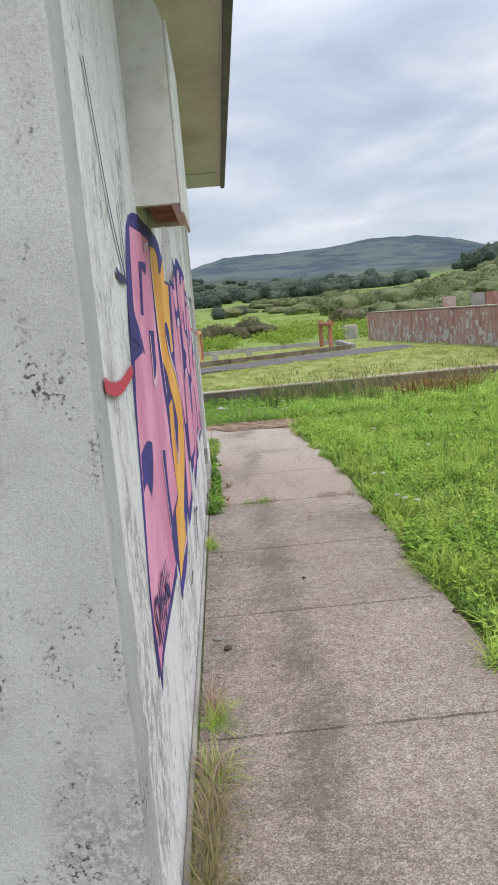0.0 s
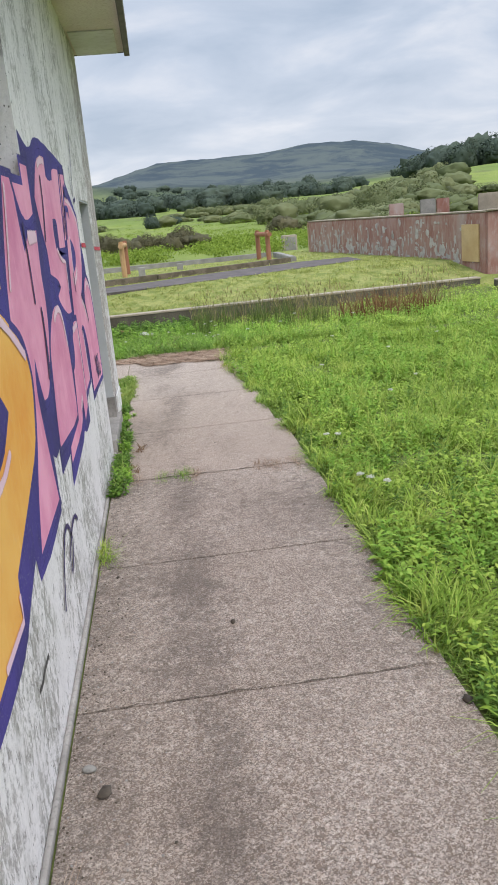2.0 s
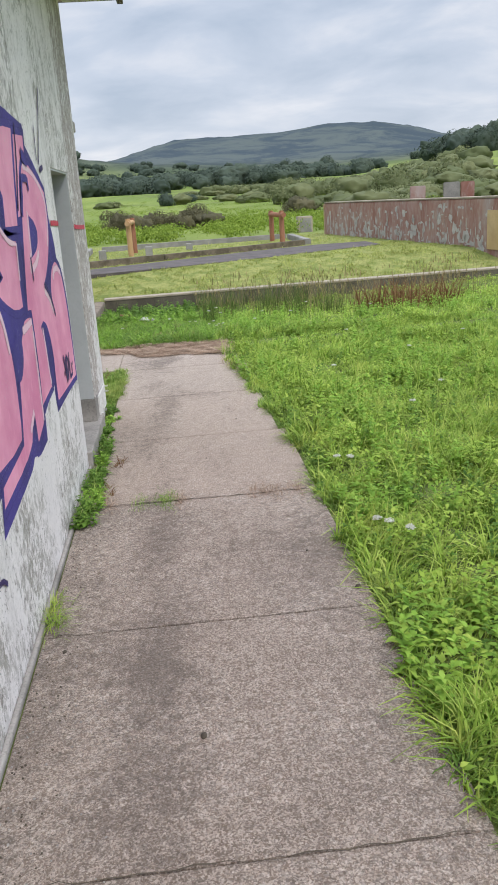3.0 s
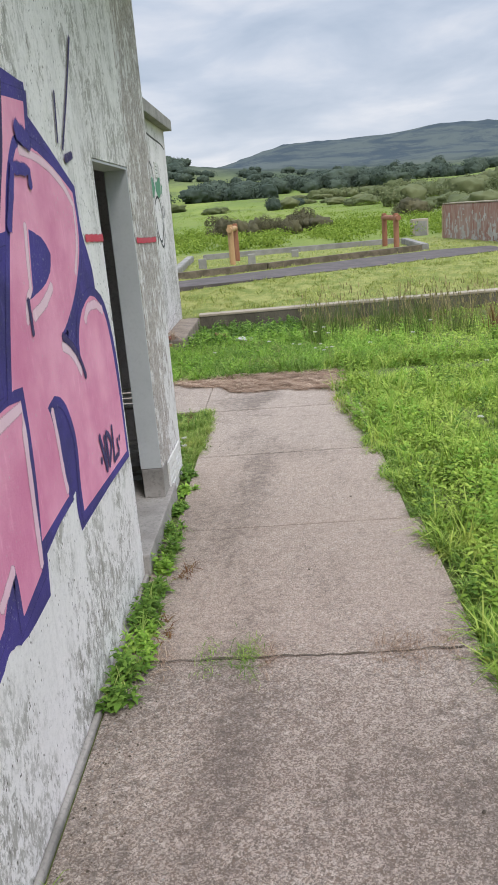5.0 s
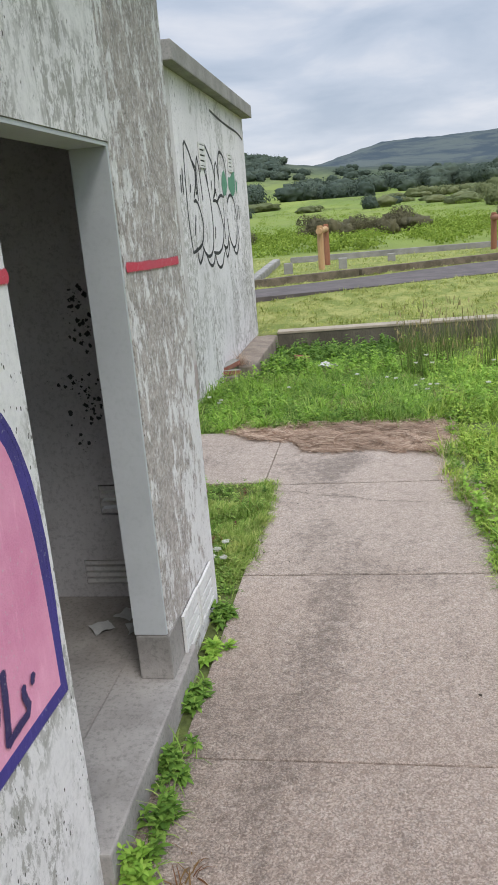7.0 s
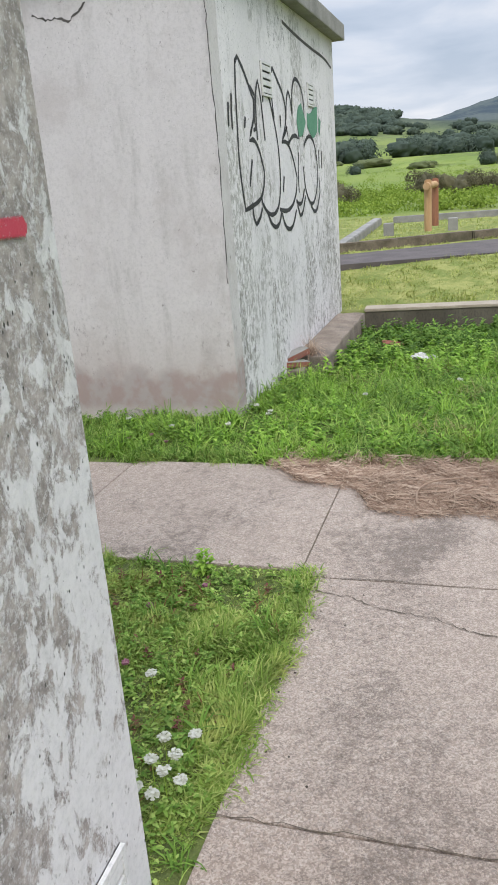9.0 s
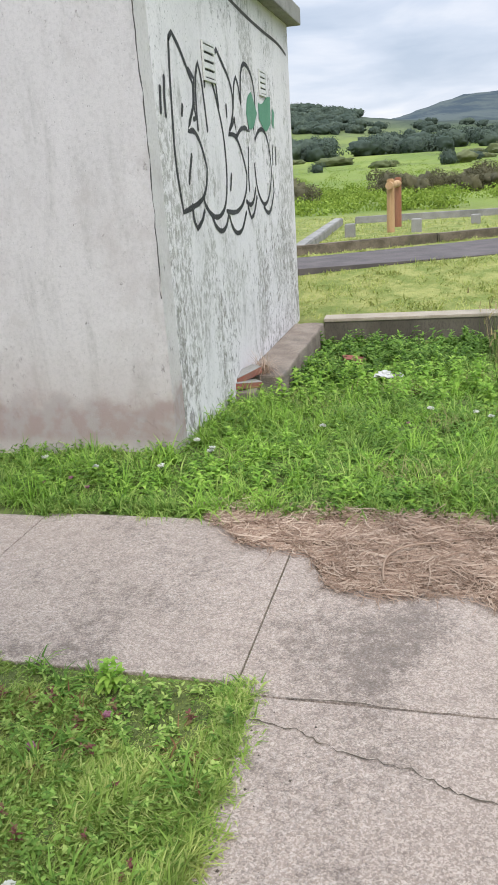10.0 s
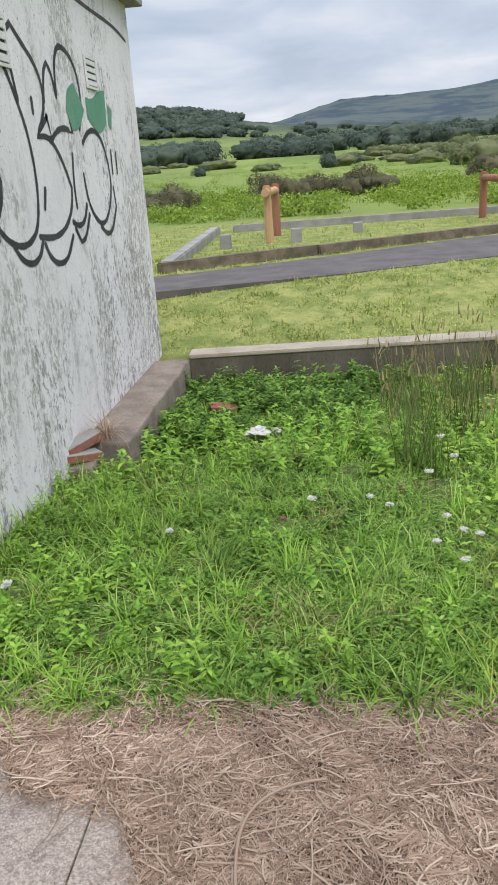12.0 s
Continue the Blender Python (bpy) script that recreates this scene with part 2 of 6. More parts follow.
M_CONC = plain("lichen_concrete", (0.23, 0.22, 0.20), (0.33, 0.315, 0.285), 2.5, stain=0.45)
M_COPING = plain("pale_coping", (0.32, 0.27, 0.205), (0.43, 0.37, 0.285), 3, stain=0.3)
M_LOWWALL = plain("dark_face_concrete", (0.082, 0.070, 0.052), (0.15, 0.132, 0.10), 1.6, stain=0.55, stretch=(1, 1, 0.4), dark=(0.03, 0.03, 0.028))
M_LEDGE = plain("rough_ledge_concrete", (0.21, 0.165, 0.13), (0.32, 0.262, 0.21), 5, stain=0.6, bump=0.9)
M_ASPHALT = plain("asphalt", (0.088, 0.075, 0.072), (0.135, 0.115, 0.108), 3, fine=120, stain=0.2)
M_KERB = plain("dark_kerb_stone", (0.10, 0.082, 0.055), (0.20, 0.16, 0.115), 5, stain=0.55, dark=(0.05, 0.055, 0.03))
M_TIMBER = plain("rust_brown_timber", (0.26, 0.105, 0.06), (0.36, 0.17, 0.10), 5, stain=0.25, stretch=(1, 1, 0.15))
M_TIMBER_PALE = plain("pale_timber", (0.42, 0.25, 0.12), (0.55, 0.36, 0.19), 5, stain=0.2, stretch=(1, 1, 0.15))
M_VENT = plain("white_vent_paint", (0.62, 0.61, 0.58), (0.72, 0.71, 0.68), 6, stain=0.25)
M_SLATDARK = plain("slot_shade_pit_black", (0.04, 0.04, 0.04), (0.07, 0.07, 0.07), 6)


def concrete_path():
    """Washed-out concrete with its stones showing, darker and rougher before the expansion joint."""
    m = Mat("exposed_aggregate_concrete", 0.92)
    big = m.noise(0.7, 7, 0.62)
    c = m.mix(m.band(big, 0.36, 0.64), (0.285, 0.214, 0.165), (0.415, 0.32, 0.250))
    worn = m.band(m.math("ADD", m.axis(1), m.math("MULTIPLY", m.noise(1.2, 4), 0.6)), 6.3, 6.7)
    c = m.mix(m.math("MULTIPLY", worn, 0.75), c, m.mix(m.band(m.axis(1), 8.6, 9.6), (0.455, 0.352, 0.280), (0.475, 0.382, 0.312)))
    warp = m.n("ShaderNodeMix")
    warp.data_type = "RGBA"
    warp.inputs[0].default_value = 0.012
    tn = m.n("ShaderNodeTexNoise")
    tn.inputs["Scale"].default_value = 60
    m.l(m.vec(), tn.inputs["Vector"])
    m.l(m.vec(), warp.inputs[6])
    m.l(tn.outputs["Color"], warp.inputs[7])
    stones = m.n("ShaderNodeTexVoronoi")
    stones.inputs["Scale"].default_value = 92
    m.l(warp.outputs[2], stones.inputs["Vector"])
    rnd = m.n("ShaderNodeSeparateColor")
    m.l(stones.outputs["Color"], rnd.inputs[0])
    small = m.n("ShaderNodeTexVoronoi")
    small.inputs["Scale"].default_value = 200
    m.l(warp.outputs[2], small.inputs["Vector"])
    rnd2 = m.n("ShaderNodeSeparateColor")
    m.l(small.outputs["Color"], rnd2.inputs[0])
    expose = m.band(m.noise(1.4, 6, 0.65), 0.36, 0.62, 0.35, 1.0)
    peb = m.mix(m.band(rnd.outputs[0], 0.15, 0.95), (0.22, 0.18, 0.15), (0.64, 0.55, 0.475))
    c = m.mix(m.math("MULTIPLY", m.math("MULTIPLY", expose, m.band(rnd.outputs[1], 0.35, 0.6)), m.band(worn, 0, 1, 0.76, 0.48)), c, peb)
    grit = m.mix(m.band(rnd2.outputs[0], 0.25, 0.85), (0.085, 0.07, 0.058), (0.66, 0.57, 0.49))
    c = m.mix(m.band(worn, 0, 1, 0.42, 0.30), c, grit)
    c = m.mix(m.math("MULTIPLY", m.band(m.noise(13, 8, 0.72, (1, 1, 1), 0.4), 0.50, 0.64), m.band(worn, 0, 1, 0.36, 0.22)), c, (0.15, 0.115, 0.092))
    # dirt caught between the stones: speckle whose density drifts over the slabs
    lane = m.math("ABSOLUTE", m.math("ADD", m.axis(0), m.math("ADD", m.math("MULTIPLY", m.noise(0.8, 4), 0.7), -0.98)))
    wet = m.math("MULTIPLY", m.band(m.axis(1), 9.2, 8.6), m.band(m.axis(0), 0.62, 0.14))
    dirt = m.math("ADD", m.math("MULTIPLY", m.noise(120, 6, 0.8), 0.9), m.math("MULTIPLY", m.noise(20, 8, 0.8), 1.0))
    dirt = m.math("ADD", dirt, m.math("MULTIPLY", m.noise(0.9, 10, 0.72, (1, 0.7, 1), 0.5), 1.25))
    dirt = m.math("ADD", dirt, m.math("MULTIPLY", m.band(lane, 0.26, 0.0, 0, 0.20), m.band(m.axis(1), 9.4, 8.4, 0.4, 1)))
    dirt = m.math("ADD", dirt, m.math("MULTIPLY", wet, 0.12))
    dirt = m.math("SUBTRACT", dirt, m.math("MULTIPLY", worn, 0.06))
    dirt = m.math("ADD", dirt, m.math("MULTIPLY", m.band(m.axis(1), 10.2, 10.7), m.band(m.noise(1.3, 5, 0.6), 0.46, 0.62, 0, 0.16)))
    c = m.mix(m.band(dirt, 1.54, 1.86, 0, 0.66), c, (0.105, 0.085, 0.070))
    m.color(c)
    h = m.math("ADD", m.math("MULTIPLY", m.math("SUBTRACT", 1.0, stones.outputs["Distance"]), 0.6), m.math("MULTIPLY", m.noise(190, 4, 0.75), 0.5))
    return m.bump(h, 0.9, 0.012).m


M_PATH = concrete_path()


def ground_material():
    m = Mat("meadow_ground", 0.95)
    fine = m.noise(7, 6, 0.7)
    c = m.mix(m.band(fine, 0.3, 0.7), (0.065, 0.082, 0.026), (0.145, 0.18, 0.046))
    far = m.noise(0.035, 6, 0.6, (1, 0.35, 1), 0.5)
    field = m.mix(m.band(far, 0.36, 0.62), (0.13, 0.19, 0.032), (0.21, 0.26, 0.052))
    field = m.mix(m.band(m.noise(0.11, 6, 0.65, (1, 0.4, 1)), 0.50, 0.68, 0, 0.65), field, (0.085, 0.11, 0.035))
    field = m.mix(m.band(m.noise(0.45, 6, 0.65, (1, 0.5, 1)), 0.50, 0.72, 0, 0.45), field, (0.19, 0.19, 0.075))
    d = m.math("ADD", m.axis(1), 0.0)
    lawn = m.mix(m.band(m.noise(3.0, 7, 0.75), 0.38, 0.64), (0.15, 0.19, 0.04), (0.31, 0.31, 0.10))
    field = m.mix(m.band(d, 30.0, 36.0), lawn, field)
    c = m.mix(m.band(d, 16.5, 18.0), c, field)
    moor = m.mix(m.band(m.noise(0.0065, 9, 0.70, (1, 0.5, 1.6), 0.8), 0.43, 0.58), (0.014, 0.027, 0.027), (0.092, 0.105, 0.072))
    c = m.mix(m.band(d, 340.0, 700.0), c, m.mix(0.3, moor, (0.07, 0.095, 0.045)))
    # distance haze put into the colour: hills beyond 900 m turn blue
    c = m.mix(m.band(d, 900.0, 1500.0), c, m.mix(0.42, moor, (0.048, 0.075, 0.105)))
    return m.color(c).bump(m.noise(9, 5, 0.75), 0.8, 0.05).m


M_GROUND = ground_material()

# ---- ground ----


def smooth(a, b, v):
    u = min(1.0, max(0.0, (v - a) / (b - a)))
    return u * u * (3 - 2 * u)


def table(v, *rows):
    for (a, fa), (b, fb) in zip(rows, rows[1:]):
        if v <= b:
            return fa + (fb - fa) * max(0.0, (v - a) / (b - a))
    return rows[-1][1]


def low_wall_y(x):
    return 16.97 + 0.07 * (x + 0.45)


def ground_z(x, y):
    """Height of the ground: level yard, low strip before the retaining wall, lawn behind it, valley and slopes beyond."""
    edge = low_wall_y(x) + 0.15
    if y < edge or (x < -0.9 and y < 17.4):
        z = -0.014 - 0.19 * smooth(12.4, 16.0, y) * smooth(-1.5, -0.4, x) + 0.05 * smooth(2.5, 6.0, x)
        z += 0.10 * smooth(4.0, 9.0, x) * smooth(10, 15, y)
        if x > 1.7 or y > 12.0:
            z += 0.03 * noise.noise((x * 0.9, y * 0.9, 3.0))
        return z
    d = math.hypot(x - 0.7, y - 4.0)
    az = math.degrees(math.atan2(x - 0.7, y - 4.0))
    z = 0.06 + 0.34 * smooth(17.3, 20.2, y) if abs(az) < 80 else 0.0
    el = table(d, (26, -3.0), (40, -2.0), (60, -1.1), (100, -0.35), (180, 0.4), (320, 1.15), (5000, 1.3))
    el += smooth(12, 24, az) * smooth(40, 160, d) * 1.5
    far = 1.74 + d * math.tan(math.radians(el))
    u = smooth(26, 36, d)
    z = z * (1 - u) + far * u
    ridge = table(az, (-40, 5.0), (-13, 4.2), (-10, 4.0), (-7, 3.55), (-5, 3.1), (-2, 2.7), (4, 2.2), (12, 2.0), (18, 2.1), (24, 2.6), (40, 3.5))
    rise = 1.74 + d * math.tan(math.radians(ridge))
    u = smooth(330, 700, d)
    z = z * (1 - u) + rise * u
    far_el = table(az, (-30, 3.0), (-6, 2.6), (-3, 3.2), (-0.75, 3.8), (1.6, 4.2), (5.5, 4.15), (8.6, 4.25), (11.7, 4.58), (14.8, 4.38), (17, 3.95), (20.7, 2.9), (24, 2.2), (40, 2.2))
    u = smooth(900, 2600, d)
    z = z * (1 - u) + (1.74 + d * math.tan(math.radians(far_el)) * (1 if d < 2700 else max(0.0, 1 - (d - 2700) / 1500))) * u
    z += noise.fractal((x * 0.02, y * 0.02, 1.0), 1.0, 2.0, 4) * 0.012 * max(0, d - 40) ** 0.8
    return z


def build_ground():
    radii = [0.0]
    while radii[-1] < 4800:
        r = radii[-1]
        radii.append(r + (max(0.16, r * 0.017) if r < 24 else r * 0.035))
    angles = []
    a = -180.0
    while a < 180:
        angles.append(a)
        a += 0.75 if -32 <= a <= 40 else 3.0
    cx, cy = 0.7, 4.0
    verts, faces = [(cx, cy, ground_z(cx, cy))], []
    n = len(angles)
    for r in radii[1:]:
        for a in angles:
            x, y = cx + r * math.sin(radians(a)), cy + r * math.cos(radians(a))
            verts.append((x, y, ground_z(x, y)))
    for k in range(n):
        faces.append((0, 1 + (k + 1) % n, 1 + k))
    for j in range(len(radii) - 2):
        b0, b1 = 1 + j * n, 1 + (j + 1) * n
        for k in range(n):
            k2 = (k + 1) % n
            faces.append((b0 + k, b0 + k2, b1 + k2, b1 + k))
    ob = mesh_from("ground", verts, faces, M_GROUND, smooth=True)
    tagged(ob, "rough green meadow rising to far wooded hills with haze in their colour", "ground", kind="structure")


build_ground()

# ---- main building ----
WX = 0.10          # outer face of the long wall
TH = 0.13          # wall thickness
END = 8.77         # end of the long wall
ROOF = 3.42
D0, D1, DTOP, SILL = 7.06, 7.93, 2.05, 0.11
N0, N1, NZ = 3.50, 4.36, 2.02


def long_wall():
    bm = bmesh.new()
    xi = WX - TH
    box(bm, xi, WX, 0.655, N0, -0.3, ROOF)
    box(bm, xi, WX, N0, N1, -0.3, NZ)
    box(bm, xi, WX, N0, N1, 3.16, ROOF)
    box(bm, xi, WX, N1, D0, -0.3, ROOF)
    box(bm, xi, WX, D0, D1, DTOP, ROOF)
    wall = put("wall_east", bm, M_WALL)
    tagged(wall, "long whitewashed wall with peeling paint and graffiti", "wall", kind="structure")
    part("peeling_pier", boxed(xi, WX, D1, END, -0.3, ROOF), M_PEEL, wall, "heavily flaking grey pier beside the doorway")
    part("niche_back", boxed(xi - 0.06, xi + 0.02, N0, N1, NZ, 3.16), M_RECESS, wall, "blocked-up window niche in smooth grey render")
    return wall


wall_east = long_wall()


def other_walls():
    xi = WX - TH
    bm = bmesh.new()
    y0, y1 = END - 0.16, END
    box(bm, -5.4, xi, y0, y1, 0.665, ROOF)
    box(bm, -5.4, xi, y0, y1, 0.29, 0.515)
    box(bm, -5.4, xi, y0, y1, -0.3, 0.165)
    box(bm, -5.4, -0.37, y0, y1, 0.515, 0.665)
    box(bm, -0.13, xi, y0, y1, 0.515, 0.665)
    box(bm, -5.4, -0.49, y0, y1, 0.165, 0.29)
    box(bm, -0.13, xi, y0, y1, 0.165, 0.29)
    tagged(put("wall_north", bm, M_DARK), "grimy end wall with two slatted vents", "wall", kind="structure")
    tagged(put("wall_south", boxed(-5.62, WX + 0.003, 0.45, 0.654, -0.3, ROOF, 0.009), M_ROUGH), "pitted pale roughcast end wall of the hut", "wall", kind="structure")
    # unseen wall; its opening is added only to let daylight into the room
    bm = boxed(-5.62, -5.4, 0.6, 6.6, -0.3, ROOF)
    box(bm, -5.62, -5.4, 8.2, END, -0.3, ROOF)
    box(bm, -5.62, -5.4, 6.6, 8.2, -0.3, 0.9)
    box(bm, -5.62, -5.4, 6.6, 8.2, 2.4, ROOF)
    tagged(put("wall_west", bm, M_WALL), "unseen whitewashed back wall with an opening added to light the room", "wall", kind="structure")
    tagged(put("wall_inner", boxed(-5.4, xi, 6.2, 6.32, 0.0, ROOF), M_DARK), "grimy inner partition", "wall", kind="structure")
    tagged(put("floor", boxed(-5.4, xi, 0.6, END - 0.16, -0.1, 0.10), M_SILL), "dirty concrete floor inside the hut", "floor", kind="structure")
    tagged(put("ceiling", boxed(-5.4, xi, 0.6, END - 0.16, ROOF - 0.10, ROOF - 0.01), M_DARK), "dark ceiling", "ceiling", kind="structure")


other_walls()


def flat_roof():
    bm = boxed(-6.0, 0.56, 0.12, 8.92, ROOF, ROOF + 0.16)
    roof = put("roof", bm, M_SOFFIT)
    tagged(roof, "flat concrete roof slab with mossy soffit", "roof", kind="structure")
    part("fascia", boxed(0.56, 0.612, 0.10, 8.95, ROOF - 0.035, ROOF + 0.20, 0.008), M_FASCIA, roof, "dark weathered drip edge")
    part("fascia", boxed(-6.02, 0.557, 8.923, 8.95, ROOF - 0.005, ROOF + 0.20, 0.006), M_FASCIA, roof, "dark weathered drip edge")
    part("soffit_band", boxed(WX + 0.02, 0.50, 7.98, 8.90, ROOF - 0.012, ROOF - 0.002), M_HOOD, roof, "paler patched end of the soffit")


flat_roof()


def vent_box():
    """Concrete cowl on the wall, rounded above, open below, with brick inside."""
    hood = thing("vent_hood", "stained concrete vent hood with rounded top, brick inside", "vent hood")
    x0, x1, z0, z1, r = WX, 0.275, 2.26, 3.08, 0.13
    prof = [(x0, z0), (x1, z0)]
    for k in range(9):
        a = k / 8 * math.pi / 2
        prof.append((x1 - r + r * math.cos(a), z1 - r * 1.3 + r * 1.3 * math.sin(a)))
    prof.append((x0, z1))

    def slab(y0, y1):
        bm = bmesh.new()
        a = [bm.verts.new((x, y0, z)) for x, z in prof]
        b = [bm.verts.new((x, y1, z)) for x, z in prof]
        bm.faces.new(a)
        bm.faces.new(list(reversed(b)))
        for k in range(len(prof)):
            k2 = (k + 1) % len(prof)
            bm.faces.new((a[k], b[k], b[k2], a[k2]))
        return bm
    part("side_panel", slab(2.0, 2.05), M_HOOD, hood)
    part("side_panel", slab(2.72, 2.77), M_HOOD, hood)
    front = bmesh.new()
    n = len(prof)
    outer = [(x, z) for x, z in prof[1:]]
    for (ax, az_), (bx, bz) in zip(outer, outer[1:]):
        ins = 0.035
        q = [(ax, az_), (bx, bz), (bx - ins, bz - ins * 0.3), (ax - ins, az_ - (0 if az_ == z0 else ins * 0.3))]
        a = [front.verts.new((x, 2.05, z)) for x, z in q]
        b = [front.verts.new((x, 2.72, z)) for x, z in q]
        front.faces.new(a)
        front.faces.new(list(reversed(b)))
        for k in range(4):
            front.faces.new((a[k], b[k], b[(k + 1) % 4], a[(k + 1) % 4]))
    part("front_panel", front, M_HOOD, hood)
    part("front_lip", boxed(x1 + 0.001, x1 + 0.014, 2.01, 2.78, z0 - 0.035, z1 - 0.14, 0.004), M_VENT, hood, "pale cracked outer face")
    for k in range(3):
        part("brick", boxed(x0 + 0.03, x1 - 0.04, 2.10 + k * 0.205, 2.295 + k * 0.205, z0 + 0.015, z0 + 0.085, 0.006), M_BRICK, hood, "red hollow brick")


vent_box()


def doorway():
    jamb = thing("door_frame", "grey painted doorway reveal with cracked plinth", "doorway", kind="structure")
    xi = WX - TH
    part("reveal", boxed(xi, WX - 0.004, D1 - 0.018, D1 - 0.002, 0.30, DTOP - 0.002), M_JAMB, jamb, "smooth grey painted reveal")
    part("plinth", boxed(xi + 0.004, WX + 0.006, D1 - 0.022, D1 + 0.16, 0.11, 0.296, 0.006), M_SILL, jamb, "cracked concrete plinth block")
    part("head", boxed(xi, WX - 0.004, D0, D1 - 0.02, DTOP - 0.014, DTOP - 0.002), M_JAMB, jamb)
    part("threshold", boxed(xi - 0.10, WX + 0.035, D0 - 0.01, D1 + 0.24, -0.1, SILL, 0.008), M_SILL, jamb, "worn concrete threshold")
    vent = thing("slatted_vent", "two slatted openings letting daylight in", "vent")
    for x0, z0, z1 in ((-0.49, 0.165, 0.29), (-0.37, 0.515, 0.665)):
        for k in range(4):
            z = z0 + (k + 0.5) * (z1 - z0) / 4
            part("slat", boxed(x0, -0.13, END - 0.150, END - 0.10, z - 0.012, z + 0.008), M_VENT, vent, "pale painted slat")
    holes = thing("plaster_pits", "black pits where plaster has fallen off the wall", "damage")
    r = random.Random(31)
    for _ in range(190):
        cx, cz, sx, sz = r.choice(((-0.355, 1.50, 0.03, 0.035), (-0.345, 1.40, 0.03, 0.05), (-0.40, 1.13, 0.045, 0.025), (-0.34, 1.07, 0.03, 0.045), (-0.33, 1.02, 0.035, 0.03), (-0.42, 0.86, 0.03, 0.05), (-0.36, 1.25, 0.06, 0.2)))
        x, z, q = cx + r.gauss(0, sx), cz + r.gauss(0, sz), 0.0015 + 0.011 * r.random() ** 3
        ring = []
        for k in range(11):
            a = k / 11 * math.tau
            ring.append((x + q * math.cos(a) * r.uniform(0.4, 1.5), END - 0.162, z + q * math.sin(a) * r.uniform(0.4, 1.4)))
        mesh_from("pit", ring, [tuple(range(11))], M_SLATDARK, holes)
    scraps = thing("torn_papers", "torn grey scraps lying on the dirty floor inside the doorway", "litter")
    for x, y, a in ((-0.16, 8.30, 20), (-0.24, 8.42, 70), (-0.32, 8.30, 130), (-0.12, 8.46, 160)):
        bm = bmesh.new()
        bmesh.ops.create_grid(bm, x_segments=6, y_segments=6, size=0.045)
        for v in bm.verts:
            v.co.z = 0.014 + 0.016 * noise.noise(v.co * 22 + Vector((x * 40, y, 0)))
            v.co.x *= 1 + 0.4 * noise.noise(v.co * 15)
        p = part("scrap", bm, M_RECESS, scraps)
        p.matrix_world = pose(x, y, 0.098, 0, 0, a)


doorway()

# ---- annex ----
AX, AY0, AY1, ATOP = -0.89, 12.82, 17.33, 3.16


def annex():
    side = tagged(put("wall_annex_side", boxed(AX - 0.2, AX, AY0 + 0.2, AY1, -0.5, ATOP), M_ANNEX), "stained white side wall of a flat-roofed annex with outlined graffiti", "wall", kind="structure")
    tagged(put("wall_annex_front", boxed(-6.0, AX - 0.001, AY0, AY0 + 0.198, -0.5, ATOP), M_ANNEX_F), "plain white annex wall with reddish damp base", "wall", kind="structure")
    tagged(put("wall_annex_back", boxed(-6.0, AX - 0.2, AY1 - 0.2, AY1, -0.5, ATOP), M_ANNEX_F), "annex back wall", "wall", kind="structure")
    roof = put("roof_annex", boxed(-6.2, AX + 0.13, AY0 - 0.13, AY1 + 0.13, ATOP, ATOP + 0.17, 0.012), M_CONC)
    tagged(roof, "grey concrete roof slab of the annex", "roof", kind="structure")
    tagged(put("ledge", boxed(AX + 0.002, AX + 0.16, 14.30, 14.61, -0.5, 0.0, 0.015), M_LEDGE), "low broken stub of concrete before the ledge", "ledge", kind="structure")
    bm = boxed(AX + 0.002, AX + 0.34, 14.62, 17.0, -0.5, 0.07, 0.02)
    bmesh.ops.subdivide_edges(bm, edges=[e for e in bm.edges if e.calc_length() > 0.2], cuts=14, use_grid_fill=True)
    for v in bm.verts:
        if v.co.x > AX + 0.05:
            v.co += Vector((noise.noise(v.co * 5), noise.noise(v.co * 5 + Vector((9, 0, 0))), noise.noise(v.co * 6 + Vector((0, 7, 0))))) * 0.018
    tagged(put("ledge", bm, M_LEDGE), "rough brownish concrete ledge against the annex wall", "ledge", kind="structure")


annex()

# ---- path ----


def path_slab(x0, x1, y0, y1, parent):
    g = 0.0026
    ob = part("slab", boxed(x0 + g, x1 - g, y0 + g, y1 - g, -0.12, random.uniform(-0.001, 0.001), 0.007), M_PATH, parent)
    return ob


path = thing("path", "weathered exposed-aggregate concrete path", "path", kind="structure")
PX0, PX1 = 0.13, 1.62
cuts = (-4.0, -2.3, -0.9, 0.52, 1.93, 3.34, 4.68, 6.205, 7.605, 9.03, 10.435)
for a, b in zip(cuts, cuts[1:]):
    path_slab(PX0 if b < 8 else 0.18, PX1 if b < 9 else 1.56, a, b, path)
path_slab(0.105, 1.50, 10.435, 11.75, path)
path_slab(-1.31, 0.105, 10.50, 11.84, path)
path_slab(-2.75, -1.31, 10.48, 11.80, path)
path_slab(-4.2, -2.75, 10.48, 11.80, path)

# ---- low wall, lawn, tarmac path ----


